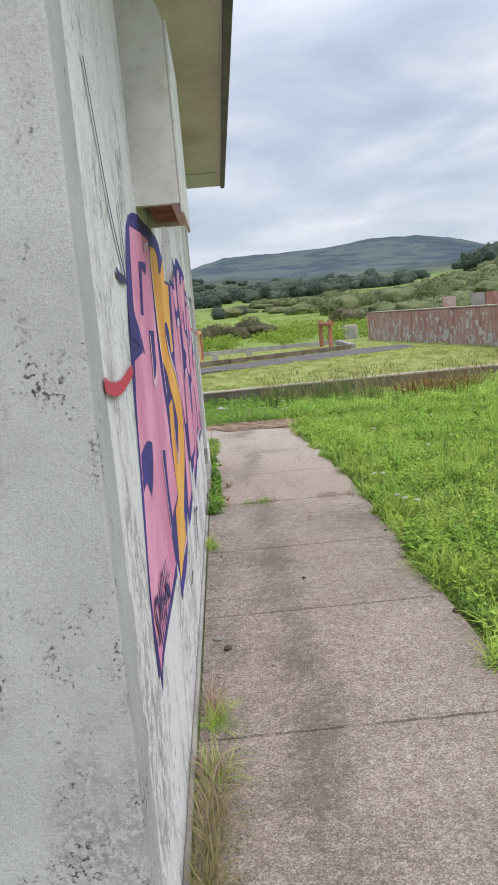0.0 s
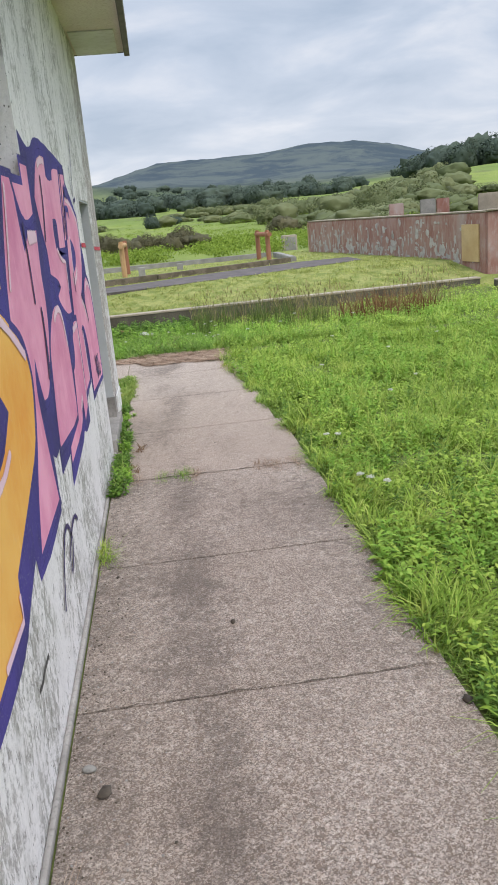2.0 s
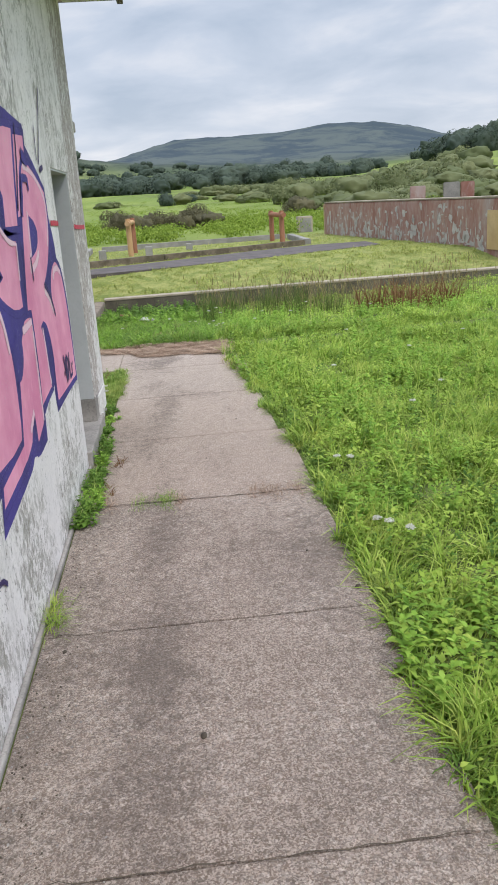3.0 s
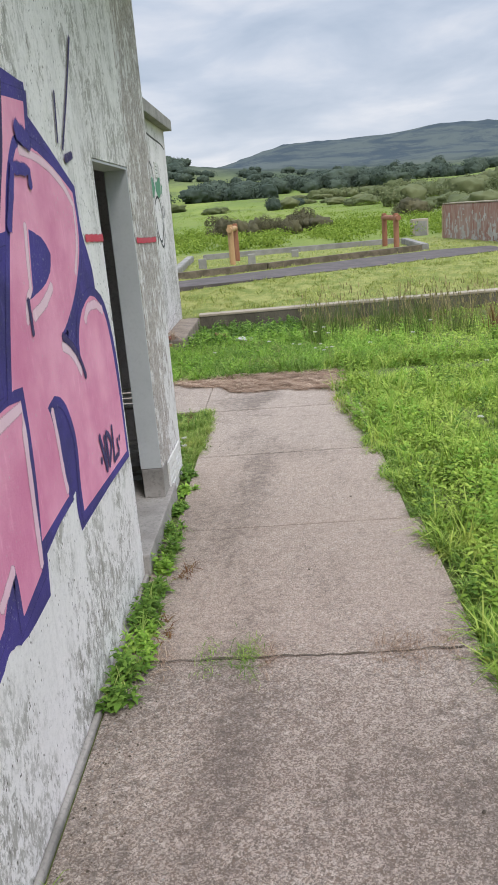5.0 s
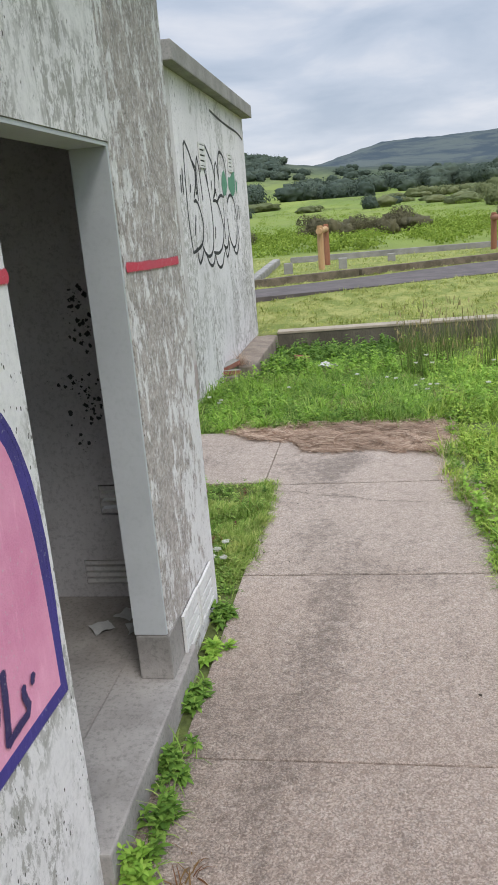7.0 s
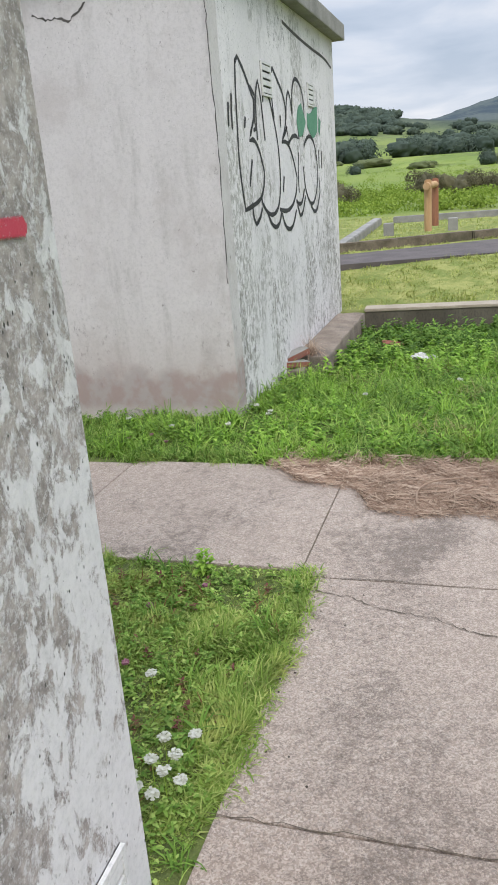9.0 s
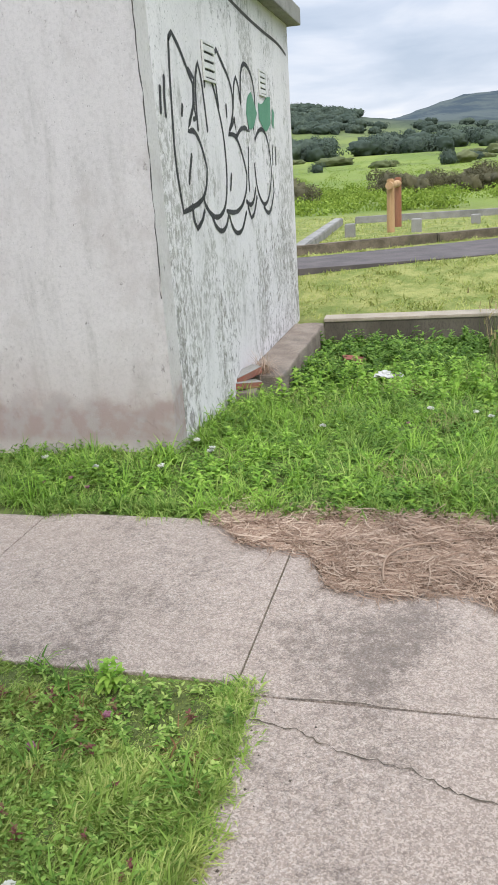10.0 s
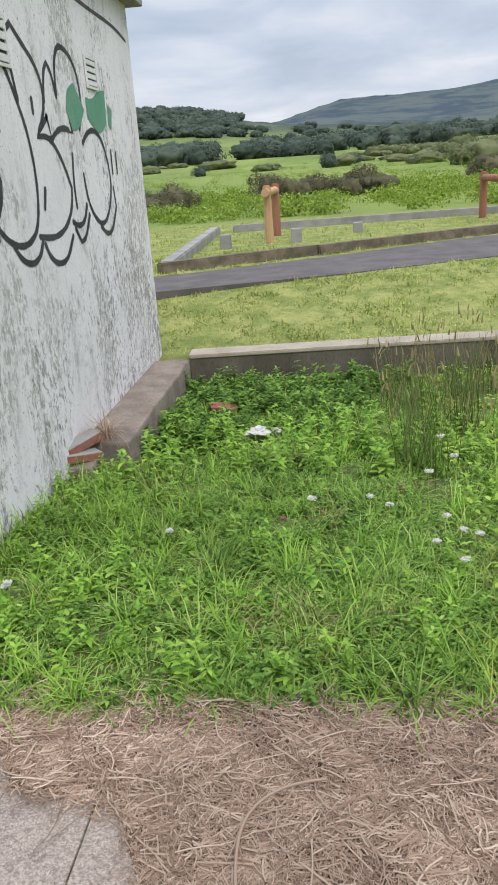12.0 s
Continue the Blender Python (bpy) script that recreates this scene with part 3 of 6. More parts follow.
def along(bm, x0, y0, x1, y1, width, z0, z1, bevel=0.0):
    """A straight wall piece whose near face runs from (x0, y0) to (x1, y1)."""
    d = Vector((x1 - x0, y1 - y0, 0))
    n = Vector((-d.y, d.x, 0)).normalized() * width
    vs = []
    for z in (z0, z1):
        for p in (Vector((x0, y0, z)), Vector((x1, y1, z)), Vector((x1, y1, z)) + n, Vector((x0, y0, z)) + n):
            vs.append(bm.verts.new(p))
    for f in ((0, 1, 2, 3), (4, 5, 6, 7), (0, 1, 5, 4), (1, 2, 6, 5), (2, 3, 7, 6), (3, 0, 4, 7)):
        bm.faces.new([vs[k] for k in f])
    if bevel:
        bmesh.ops.recalc_face_normals(bm, faces=bm.faces)
        es = list({e for v in vs for e in v.link_edges})
        bmesh.ops.bevel(bm, geom=es, offset=bevel, segments=2, affect="EDGES")
    return bm


lw = thing("low_wall", "low dark retaining wall with a pale flat top", "wall", kind="structure")
# face colour is far darker than the coping
part("wall_body", along(bmesh.new(), -0.54, low_wall_y(-0.54), 7.64, low_wall_y(7.64), 0.26, -0.6, 0.075), M_LOWWALL, lw, "dark brownish concrete face")
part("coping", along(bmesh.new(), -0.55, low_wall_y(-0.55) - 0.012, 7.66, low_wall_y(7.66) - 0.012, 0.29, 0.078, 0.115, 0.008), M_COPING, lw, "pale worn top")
lw2 = thing("low_wall", "low concrete wall with a pale top running on past the corner", "wall", kind="structure")
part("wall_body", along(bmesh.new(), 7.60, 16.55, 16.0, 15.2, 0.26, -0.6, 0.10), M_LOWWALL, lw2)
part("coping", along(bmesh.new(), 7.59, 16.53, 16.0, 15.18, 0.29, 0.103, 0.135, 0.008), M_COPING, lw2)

GZ = 0.40


def strip(name, pts, z, mat, label, category):
    """A flat strip between two edges, each point as x, near y, far y."""
    verts, faces = [], []
    for x, a, b in pts:
        verts += [(x, a, z), (x, b, z), (x, a, z - 0.3), (x, b, z - 0.3)]
    for k in range(len(pts) - 1):
        o = k * 4
        faces += [(o, o + 4, o + 5, o + 1), (o, o + 2, o + 6, o + 4), (o + 1, o + 5, o + 7, o + 3)]
    return tagged(mesh_from(name, verts, faces, mat), label, category, kind="structure")


strip("road", [(-9, 16.4, 18.2), (-4, 18.0, 19.9), (-1.2, 19.3, 21.0), (1.0, 20.0, 22.3), (3.0, 20.9, 23.7), (5.0, 22.0, 24.6), (6.4, 22.8, 24.6)], GZ + 0.012, M_ASPHALT, "narrow dark asphalt path curving across the lawn", "path")


def plot():
    edge = thing("kerb_plot", "long plot edged with dark and pale concrete kerbs", "kerb", kind="structure")
    part("kerb", along(bmesh.new(), -1.65, 21.15, 0.6, 22.5, 0.2, GZ - 0.3, GZ + 0.16, 0.02), M_KERB, edge, "dark mossy kerb")
    part("kerb", along(bmesh.new(), 0.62, 22.51, 4.7, 24.9, 0.2, GZ - 0.3, GZ + 0.15, 0.02), M_KERB, edge, "dark mossy kerb")
    part("kerb", along(bmesh.new(), -1.5, 28.7, 4.8, 29.5, 0.2, GZ - 0.3, GZ + 0.16, 0.02), M_CONC, edge, "pale concrete kerb")
    part("kerb", along(bmesh.new(), -1.5, 21.4, -1.8, 28.7, 0.22, GZ - 0.3, GZ + 0.16, 0.02), M_CONC, edge, "pale concrete kerb")
    part("kerb", along(bmesh.new(), 4.9, 25.1, 5.0, 29.3, 0.22, GZ - 0.3, GZ + 0.16, 0.02), M_CONC, edge, "pale concrete kerb")


plot()


def rod(bm, a, b, r, seg=14, taper=1.0):
    a, b = Vector(a), Vector(b)
    q = (b - a).to_track_quat("Z", "Y").to_matrix().to_4x4()
    m = Matrix.Translation((a + b) / 2) @ q
    bmesh.ops.create_cone(bm, cap_ends=True, segments=seg, radius1=r, radius2=r * taper, depth=(b - a).length, matrix=m)
    return bm


def barrier(name, near, far, h, pale):
    """Two round posts with a log laid across their notched tops."""
    ob = thing(name, "timber barrier of two round posts and a log rail", "barrier", "timber barriers on the verge")
    for k, (x, y) in enumerate((near, far)):
        m = M_TIMBER_PALE if (pale and k == 0) else M_TIMBER
        bm = rod(bmesh.new(), (x, y, GZ - 0.2), (x, y, GZ + h), 0.082, taper=0.95)
        bmesh.ops.bevel(bm, geom=[e for e in bm.edges if all(v.co.z > GZ + h - 0.01 for v in e.verts)], offset=0.02, segments=2, affect="EDGES")
        part("post", bm, m, ob)
    a, b = Vector((*near, GZ + h - 0.13)), Vector((*far, GZ + h - 0.13))
    d = (b - a).normalized() * 0.3
    part("rail", rod(bmesh.new(), a - d, b + d * 0.4, 0.075), M_TIMBER_PALE if pale else M_TIMBER, ob, "round log rail")


barrier("timber_barrier", (-0.38, 25.3), (-0.33, 26.9), 1.06, True)
barrier("timber_barrier", (4.30, 26.9), (4.15, 28.3), 0.98, False)


def big_wall():
    m = plain("faded_red_paint_wall", (0.27, 0.125, 0.095), (0.38, 0.235, 0.195), 2.2, fine=9, stain=0.65, dark=(0.42, 0.37, 0.34), stretch=(1, 1, 0.4))
    w = thing("ruined_wall", "faded red painted concrete wall with pale scuffs and rough top", "wall", kind="structure")
    part("wall_body", along(bmesh.new(), 6.40, 30.6, 7.98, 18.05, 0.4, -0.2, 1.47, 0.02), m, w)
    part("wall_body", along(bmesh.new(), 8.0, 18.02, 17.0, 16.4, 0.4, -0.2, 1.49, 0.02), m, w)
    return w, m


ruined_wall, M_RED = big_wall()

# ---- paint on the walls ----


def spray(name, c, dark, speck=0.5, rough=0.75):
    m = Mat(name, rough)
    k = m.mix(m.band(m.noise(2.3, 5, 0.6), 0.3, 0.7), c, dark)
    k = m.mix(m.band(m.noise(34, 5, 0.6, (1, 1, 0.25)), 0.55, 0.78, 0, 0.35), k, tuple(min(1, v * 1.25 + 0.05) for v in c))
    holes = m.math("MULTIPLY", m.band(m.noise(70, 6, 0.75), 0.58, 0.66), m.band(m.noise(3.0, 5), 0.40, 0.62, 0.1, speck))
    k = m.mix(holes, k, (0.55, 0.55, 0.52))
    m.color(k)
    cover = m.n("ShaderNodeAttribute")
    cover.attribute_name = "cover"
    dust = m.math("ADD", cover.outputs["Fac"], m.math("MULTIPLY", m.math("SUBTRACT", m.noise(420, 3, 0.7), 0.5), 1.3))
    clear = m.n("ShaderNodeBsdfTransparent")
    mx = m.n("ShaderNodeMixShader")
    m.l(m.band(dust, 0.35, 0.65), mx.inputs[0])
    m.l(clear.outputs[0], mx.inputs[1])
    m.l(m.b.outputs[0], mx.inputs[2])
    m.l(mx.outputs[0], m.out.inputs[0])
    return m.bump(m.noise(110, 4, 0.7), 0.4, 0.006).m


M_PURPLE = spray("purple_spray", (0.070, 0.052, 0.27), (0.042, 0.034, 0.14), 0.4)
M_PINK = spray("pink_spray", (0.83, 0.37, 0.51), (0.66, 0.215, 0.36), 0.6)
M_ORANGE = spray("orange_spray", (0.88, 0.49, 0.12), (0.80, 0.33, 0.055), 0.3)
M_HILITE = spray("pale_pink_spray", (0.80, 0.58, 0.65), (0.74, 0.48, 0.57), 0.4)
M_INK = spray("dark_ink_spray", (0.045, 0.03, 0.11), (0.06, 0.045, 0.13), 0.3)
M_BLACKSPRAY = spray("black_spray", (0.03, 0.03, 0.03), (0.055, 0.055, 0.055), 0.35)
M_GREENSPRAY = spray("green_spray", (0.09, 0.25, 0.15), (0.13, 0.30, 0.20), 0.6)
M_REDSPRAY = spray("red_spray", (0.60, 0.045, 0.075), (0.52, 0.08, 0.11), 0.6)


def rounded(pts, closed, rounds=2, keep=50):
    """Cut the corners of a line twice, but leave its sharp corners."""
    pts = [Vector(p) for p in pts]
    for _ in range(rounds):
        n, out = len(pts), []
        for k, p in enumerate(pts):
            if not closed and k in (0, n - 1):
                out.append(p)
                continue
            a, b = pts[k - 1], pts[(k + 1) % n]
            u, v = p - a, b - p
            if u.length < 1e-5 or v.length < 1e-5:
                continue
            if _ == 0 and math.degrees(u.angle(v)) > keep or _ > 0 and math.degrees(u.angle(v)) > keep * 0.8:
                out.append(p)
            else:
                out += [p.lerp(a, 0.25), p.lerp(b, 0.25)]
        pts = out
    return pts


class Sprayed:
    """Paint lying on a wall that faces +x, every shape a little over the one before."""

    def __init__(self, owner, x):
        self.owner, self.x, self.k = owner, x + 0.0012, 0

    def lay(self, name, verts, faces, mat, cover=None):
        """A coat of paint; cover says how dense it lies at each point."""
        ob = mesh_from(name, verts, faces, mat, self.owner)
        at = ob.data.attributes.new("cover", "FLOAT", "POINT")
        at.data.foreach_set("value", cover or [1.5] * len(verts))

    def level(self):
        self.k += 1
        return self.x + 0.00009 * self.k

    def fill(self, name, mat, grow, pts):
        if grow:
            self.rim("letter_outline", M_PURPLE, [tuple(p) for p in rounded(pts, True)], grow)
        self.plain_fill(name, mat, pts)

    def grown(self, pts, d):
        n = len(pts)
        area = sum(pts[k][0] * pts[(k + 1) % n][1] - pts[(k + 1) % n][0] * pts[k][1] for k in range(n))
        s = 1 if area > 0 else -1
        out = []
        for k in range(n):
            a, p, b = Vector(pts[k - 1]), Vector(pts[k]), Vector(pts[(k + 1) % n])
            u, v = (p - a).normalized(), (b - p).normalized()
            na, nb = Vector((u.y, -u.x)) * s, Vector((v.y, -v.x)) * s
            m = na + nb
            m = m / max(0.35, m.length_squared / 2) if m.length > 0.1 else na
            out.append(tuple(p + m * d))
        return out

    def rim(self, name, mat, pts, d):
        """A band round a shape, mitred at its corners."""
        x, n = self.level(), len(pts)
        rings = [self.grown(pts, d + 0.014), self.grown(pts, d - 0.006), self.grown(pts, -0.004)]
        verts = [(x, *p) for ring in rings for p in ring]
        faces = [(r * n + k, r * n + (k + 1) % n, (r + 1) * n + (k + 1) % n, (r + 1) * n + k) for r in (0, 1) for k in range(n)]
        self.lay(name, verts, faces, mat, [0.0] * n + [1.5] * (2 * n))

    def plain_fill(self, name, mat, pts):
        """Fill a closed outline row by row, so that nothing overlaps."""
        x, step = self.level(), 0.007
        line = rounded(pts, True)
        n = len(line)
        lo, hi = min(p.y for p in line), max(p.y for p in line)
        rows = max(3, int((hi - lo) / step))
        verts, faces = [], []
        for r in range(rows):
            z0, z1 = lo + (hi - lo) * r / rows, lo + (hi - lo) * (r + 1) / rows
            zm, cuts_ = (z0 + z1) / 2, []
            for k in range(n):
                p, q = line[k], line[(k + 1) % n]
                if (p.y <= zm) != (q.y <= zm):
                    s = (q.x - p.x) / (q.y - p.y)
                    a = min(p.x, q.x), max(p.x, q.x)
                    ends = [min(a[1], max(a[0], p.x + s * (z - p.y))) for z in (z0, z1)]
                    cuts_.append((p.x + s * (zm - p.y), 1 if q.y > p.y else -1, *ends))
            cuts_.sort()
            wind, open_ = 0, None
            for c in cuts_:
                before, wind = wind, wind + c[1]
                if before == 0:
                    open_ = c
                elif wind == 0:
                    o = len(verts)
                    verts += [(x, open_[2], z0), (x, max(open_[2], c[2]), z0), (x, max(open_[3], c[3]), z1), (x, open_[3], z1)]
                    faces.append((o, o + 1, o + 2, o + 3))
        self.lay(name, verts, faces, mat)

    def stroke(self, name, mat, width, pts):
        x = self.level()
        line = rounded(pts, False)
        verts, faces, cover = [], [], []
        ends = len(line) - 1
        line = [line[0] + (line[0] - line[1]).normalized() * width * 0.45] + line + [line[-1] + (line[-1] - line[-2]).normalized() * width * 0.45]
        for k, p in enumerate(line):
            d = (line[min(k + 1, ends + 2)] - line[max(k - 1, 0)])
            d = d.normalized() if d.length > 1e-6 else Vector((1, 0))
            tip = k in (0, ends + 2)
            w = width * 0.5 * (0.45 if tip else 1.0 + 0.12 * math.sin(k * 2.1))
            n = Vector((-d.y, d.x))
            for q in (w * 1.3 + 0.008, w * 0.5, -w * 0.5, -w * 1.3 - 0.008):
                verts.append((x, *(p + n * q)))
            cover += [0.0, 0.4, 0.4, 0.0] if tip else [0.0, 1.15, 1.15, 0.0]
        for k in range(ends + 2):
            for j in range(3):
                faces.append((4 * k + j, 4 * k + j + 1, 4 * k + j + 5, 4 * k + j + 4))
        self.lay(name, verts, faces, mat, cover)


mural = thing("graffiti_mural", "large pink, orange and purple graffiti letters on the white wall", "graffiti")
paint = Sprayed(mural, WX)
fill, stroke = paint.fill, paint.stroke

# graffiti on the long wall: each shape as (along, up) in metres
fill("outline_backing", M_PURPLE, 0.0, [(1.624, 2.226), (2.61, 2.236), (2.982, 2.238), (3.207, 2.199), (3.32, 2.015), (3.749, 2.036), (4.389, 2.044), (4.384, 2.255), (4.662, 2.181), (4.917, 2.292), (5.395, 2.277), (6.158, 2.227), (6.154, 2.125), (6.315, 2.063), (6.663, 1.915), (6.662, 1.753), (6.782, 1.591), (6.784, 1.497), (6.949, 1.425), (7.054, 1.131), (7.023, 0.669), (6.063, 0.665), (6.039, 0.763), (6.058, 0.825), (5.971, 0.824), (5.646, 0.764), (5.614, 0.629), (5.322, 0.624), (5.288, 0.652), (5.206, 0.663), (5.149, 0.622), (4.442, 0.575), (4.5, 0.729), (4.417, 0.734), (4.146, 0.733), (4.17, 0.846), (4.051, 0.837), (3.971, 0.875), (3.98, 0.735), (3.956, 0.627), (3.557, 0.587), (3.277, 0.604), (3.247, 0.703), (3.069, 0.639), (2.844, 0.53), (2.202, 0.539), (2.228, 0.673), (2.135, 0.757), (2.092, 0.701), (1.054, 0.716), (1.054, 0.659), (1.028, 0.883), (1.101, 1.18), (1.183, 1.411), (1.216, 1.584), (1.264, 1.758), (1.381, 1.973)])
fill("letter_fill", M_PINK, 0.03, [(1.65, 2.146), (1.559, 2.003), (1.499, 1.857), (1.638, 1.698), (1.352, 1.682), (1.239, 1.51), (1.208, 1.353), (1.18, 1.231), (1.104, 1.071), (1.074, 0.918), (1.138, 0.699), (1.209, 0.745), (1.582, 0.747), (2.08, 0.756), (2.025, 0.922), (1.999, 1.042), (1.999, 1.168), (2.006, 1.276), (2.159, 1.251), (2.12, 1.097), (2.181, 0.946), (2.401, 0.95), (2.63, 0.934), (2.571, 1.073), (2.505, 1.197), (2.498, 1.344), (2.411, 1.497), (2.361, 1.617), (2.363, 1.803), (2.383, 1.966), (2.415, 2.094), (2.415, 2.164), (2.138, 2.168)])
fill("letter_fill", M_ORANGE, 0.012, [(2.488, 2.147), (2.759, 2.165), (2.901, 2.134), (2.904, 2.049), (3.036, 2.048), (3.317, 2.163), (3.298, 2.014), (3.613, 2.015), (3.447, 1.798), (3.441, 1.63), (3.24, 1.627), (3.25, 1.738), (3.124, 1.807), (2.957, 1.796), (2.911, 1.712), (3.026, 1.615), (3.318, 1.579), (3.597, 1.446), (3.771, 1.322), (3.773, 1.19), (3.594, 1.017), (3.396, 0.941), (2.941, 0.783), (2.899, 0.642), (2.249, 0.615), (2.346, 0.831), (2.387, 0.923), (2.631, 0.932), (2.601, 1.069), (2.59, 1.185), (2.611, 1.291), (2.664, 1.391), (2.929, 1.399), (2.928, 1.302), (2.862, 1.214), (2.853, 1.109), (3.037, 1.13), (3.222, 1.244), (3.139, 1.316), (2.981, 1.416), (2.888, 1.44), (2.757, 1.556), (2.522, 1.621), (2.445, 1.746), (2.439, 1.914), (2.433, 2.042)])
fill("letter_fill", M_PINK, 0.03, [(3.815, 2.026), (4.018, 2.026), (4.036, 1.878), (4.084, 1.732), (4.213, 1.806), (4.508, 1.824), (4.445, 1.619), (4.466, 1.498), (4.391, 1.324), (4.143, 1.109), (3.978, 1.119), (3.925, 1.204), (3.893, 1.318), (3.818, 1.209), (3.839, 1.069), (3.886, 0.89), (3.94, 0.686), (3.369, 0.671), (3.496, 0.862), (3.679, 1.05), (3.793, 1.24), (3.764, 1.349), (3.69, 1.448), (3.522, 1.514), (3.583, 1.687)])
fill("letter_fill", M_PINK, 0.03, [(4.038, 2.012), (4.31, 2.013), (4.315, 2.106), (4.506, 2.107), (4.48, 1.897), (4.279, 1.861), (4.13, 1.892)])
fill("letter_fill", M_PINK, 0.03, [(4.832, 2.153), (5.008, 2.196), (5.191, 2.2), (5.177, 2.101), (5.373, 2.076), (5.504, 2.172), (5.828, 2.179), (5.763, 2.034), (5.736, 1.885), (5.649, 1.72), (5.33, 1.717), (5.37, 1.85), (5.333, 1.888), (5.199, 1.88), (5.159, 1.821), (5.173, 1.728), (5.302, 1.671), (5.528, 1.649), (5.48, 1.504), (5.468, 1.349), (5.284, 1.344), (4.991, 1.441), (4.96, 1.481), (5.121, 1.514), (5.073, 1.558), (4.785, 1.605), (4.791, 1.722), (4.752, 1.759), (4.682, 1.864), (4.626, 1.975)])
fill("letter_fill", M_PINK, 0.03, [(4.655, 1.438), (4.842, 1.449), (4.964, 1.379), (5.03, 1.262), (5.065, 1.144), (5.047, 0.975), (5.016, 0.791), (4.212, 0.845), (4.243, 0.98), (4.312, 1.153), (4.366, 1.284), (4.513, 1.381)])
fill("letter_fill", M_PINK, 0.03, [(5.419, 1.263), (5.355, 1.276), (5.643, 1.288), (5.625, 1.131), (5.594, 0.949), (5.571, 0.739), (5.364, 0.695), (5.369, 0.801), (5.36, 0.857), (5.274, 0.802), (5.179, 0.706), (4.515, 0.676), (4.545, 0.755), (5.026, 0.78), (5.114, 0.975), (5.173, 1.126)])
fill("letter_fill", M_PINK, 0.03, [(5.837, 2.156), (6.122, 2.167), (6.093, 2.063), (6.004, 2.069), (5.963, 2.011), (5.871, 1.952), (5.756, 1.765), (5.677, 1.758), (5.733, 1.925)])
fill("letter_fill", M_PINK, 0.03, [(5.984, 2.022), (6.161, 2.026), (6.398, 1.967), (6.612, 1.89), (6.632, 1.778), (6.597, 1.654), (6.446, 1.514), (6.277, 1.423), (6.16, 1.386), (6.285, 1.337), (6.377, 1.234), (6.392, 1.346), (6.487, 1.435), (6.639, 1.478), (6.763, 1.466), (6.911, 1.372), (6.971, 1.175), (6.989, 0.93), (6.987, 0.695), (6.124, 0.721), (6.124, 0.824), (6.167, 0.989), (6.129, 1.097), (6.072, 1.17), (5.982, 1.212), (5.876, 1.19), (5.905, 1.149), (5.935, 1.003), (5.942, 0.906), (5.964, 0.845), (5.614, 0.822), (5.654, 0.995), (5.671, 1.182), (5.669, 1.307), (5.573, 1.316), (5.647, 1.492), (5.767, 1.736), (5.855, 1.9), (5.936, 1.99)])
fill("letter_gap", M_PURPLE, 0.0, [(5.965, 1.765), (6.113, 1.733), (6.178, 1.675), (6.146, 1.61), (6.019, 1.565), (5.849, 1.545), (5.915, 1.574)])
fill("letter_gap", M_PURPLE, 0.0, [(1.958, 1.773), (2.213, 1.769), (2.168, 1.701), (2.166, 1.632), (2.043, 1.574), (1.953, 1.587), (1.949, 1.664)])
fill("letter_gap", M_PURPLE, 0.0, [(1.235, 1.393), (1.427, 1.407), (1.613, 1.373), (1.57, 1.283), (1.41, 1.214), (1.31, 1.291), (1.197, 1.278)])
fill("letter_gap", M_PURPLE, 0.0, [(1.316, 1.842), (1.543, 1.829), (1.715, 1.688), (1.486, 1.741), (1.295, 1.757)])
fill("letter_gap", M_PURPLE, 0.0, [(1.848, 2.039), (2.139, 2.05), (2.108, 2.002), (1.931, 2.014), (1.812, 1.83), (1.728, 1.834)])
fill("letter_gap", M_PURPLE, 0.0, [(5.28, 1.301), (5.44, 1.282), (5.311, 1.209), (5.302, 1.12), (5.183, 1.036), (5.061, 1.065), (5.056, 1.174)])
fill("letter_gap", M_PURPLE, 0.0, [(5.177, 2.218), (5.291, 2.256), (5.522, 2.228), (5.426, 2.093), (5.214, 2.088), (5.23, 2.173)])
stroke("highlight", M_HILITE, 0.022, [(5.991, 2.009), (6.228, 1.993), (6.471, 1.923), (6.592, 1.841), (6.583, 1.705), (6.482, 1.586)])
stroke("highlight", M_HILITE, 0.02, [(5.934, 1.78), (5.907, 1.669), (5.892, 1.576), (5.837, 1.55), (5.811, 1.481)])
stroke("highlight", M_HILITE, 0.03, [(5.882, 1.493), (6.027, 1.52), (6.129, 1.567)])
stroke("highlight", M_HILITE, 0.03, [(6.53, 1.391), (6.586, 1.437), (6.743, 1.438), (6.852, 1.393)])
stroke("highlight", M_HILITE, 0.03, [(6.158, 1.351), (6.283, 1.3), (6.361, 1.212)])
stroke("highlight", M_HILITE, 0.025, [(5.917, 1.169), (5.932, 1.074), (5.938, 0.931), (5.956, 0.865)])
stroke("highlight", M_HILITE, 0.03, [(5.374, 1.244), (5.624, 1.255), (5.612, 1.134), (5.594, 0.949), (5.575, 0.759)])
stroke("highlight", M_HILITE, 0.03, [(5.344, 0.853), (5.288, 0.826), (5.218, 0.797)])
stroke("highlight", M_HILITE, 0.025, [(1.991, 1.749), (1.971, 1.646), (1.936, 1.569), (2.02, 1.551), (2.105, 1.593)])
stroke("highlight", M_HILITE, 0.018, [(1.965, 1.282), (1.97, 1.176), (1.99, 1.046), (2.022, 0.92)])
stroke("highlight", M_HILITE, 0.03, [(2.913, 1.727), (3.027, 1.643), (3.413, 1.502), (3.68, 1.361)])
stroke("highlight", M_HILITE, 0.025, [(2.859, 1.235), (2.825, 1.142), (2.843, 1.075), (2.99, 1.087), (3.125, 1.13)])
stroke("highlight", M_HILITE, 0.02, [(2.908, 0.728), (2.903, 0.645), (2.609, 0.646)])
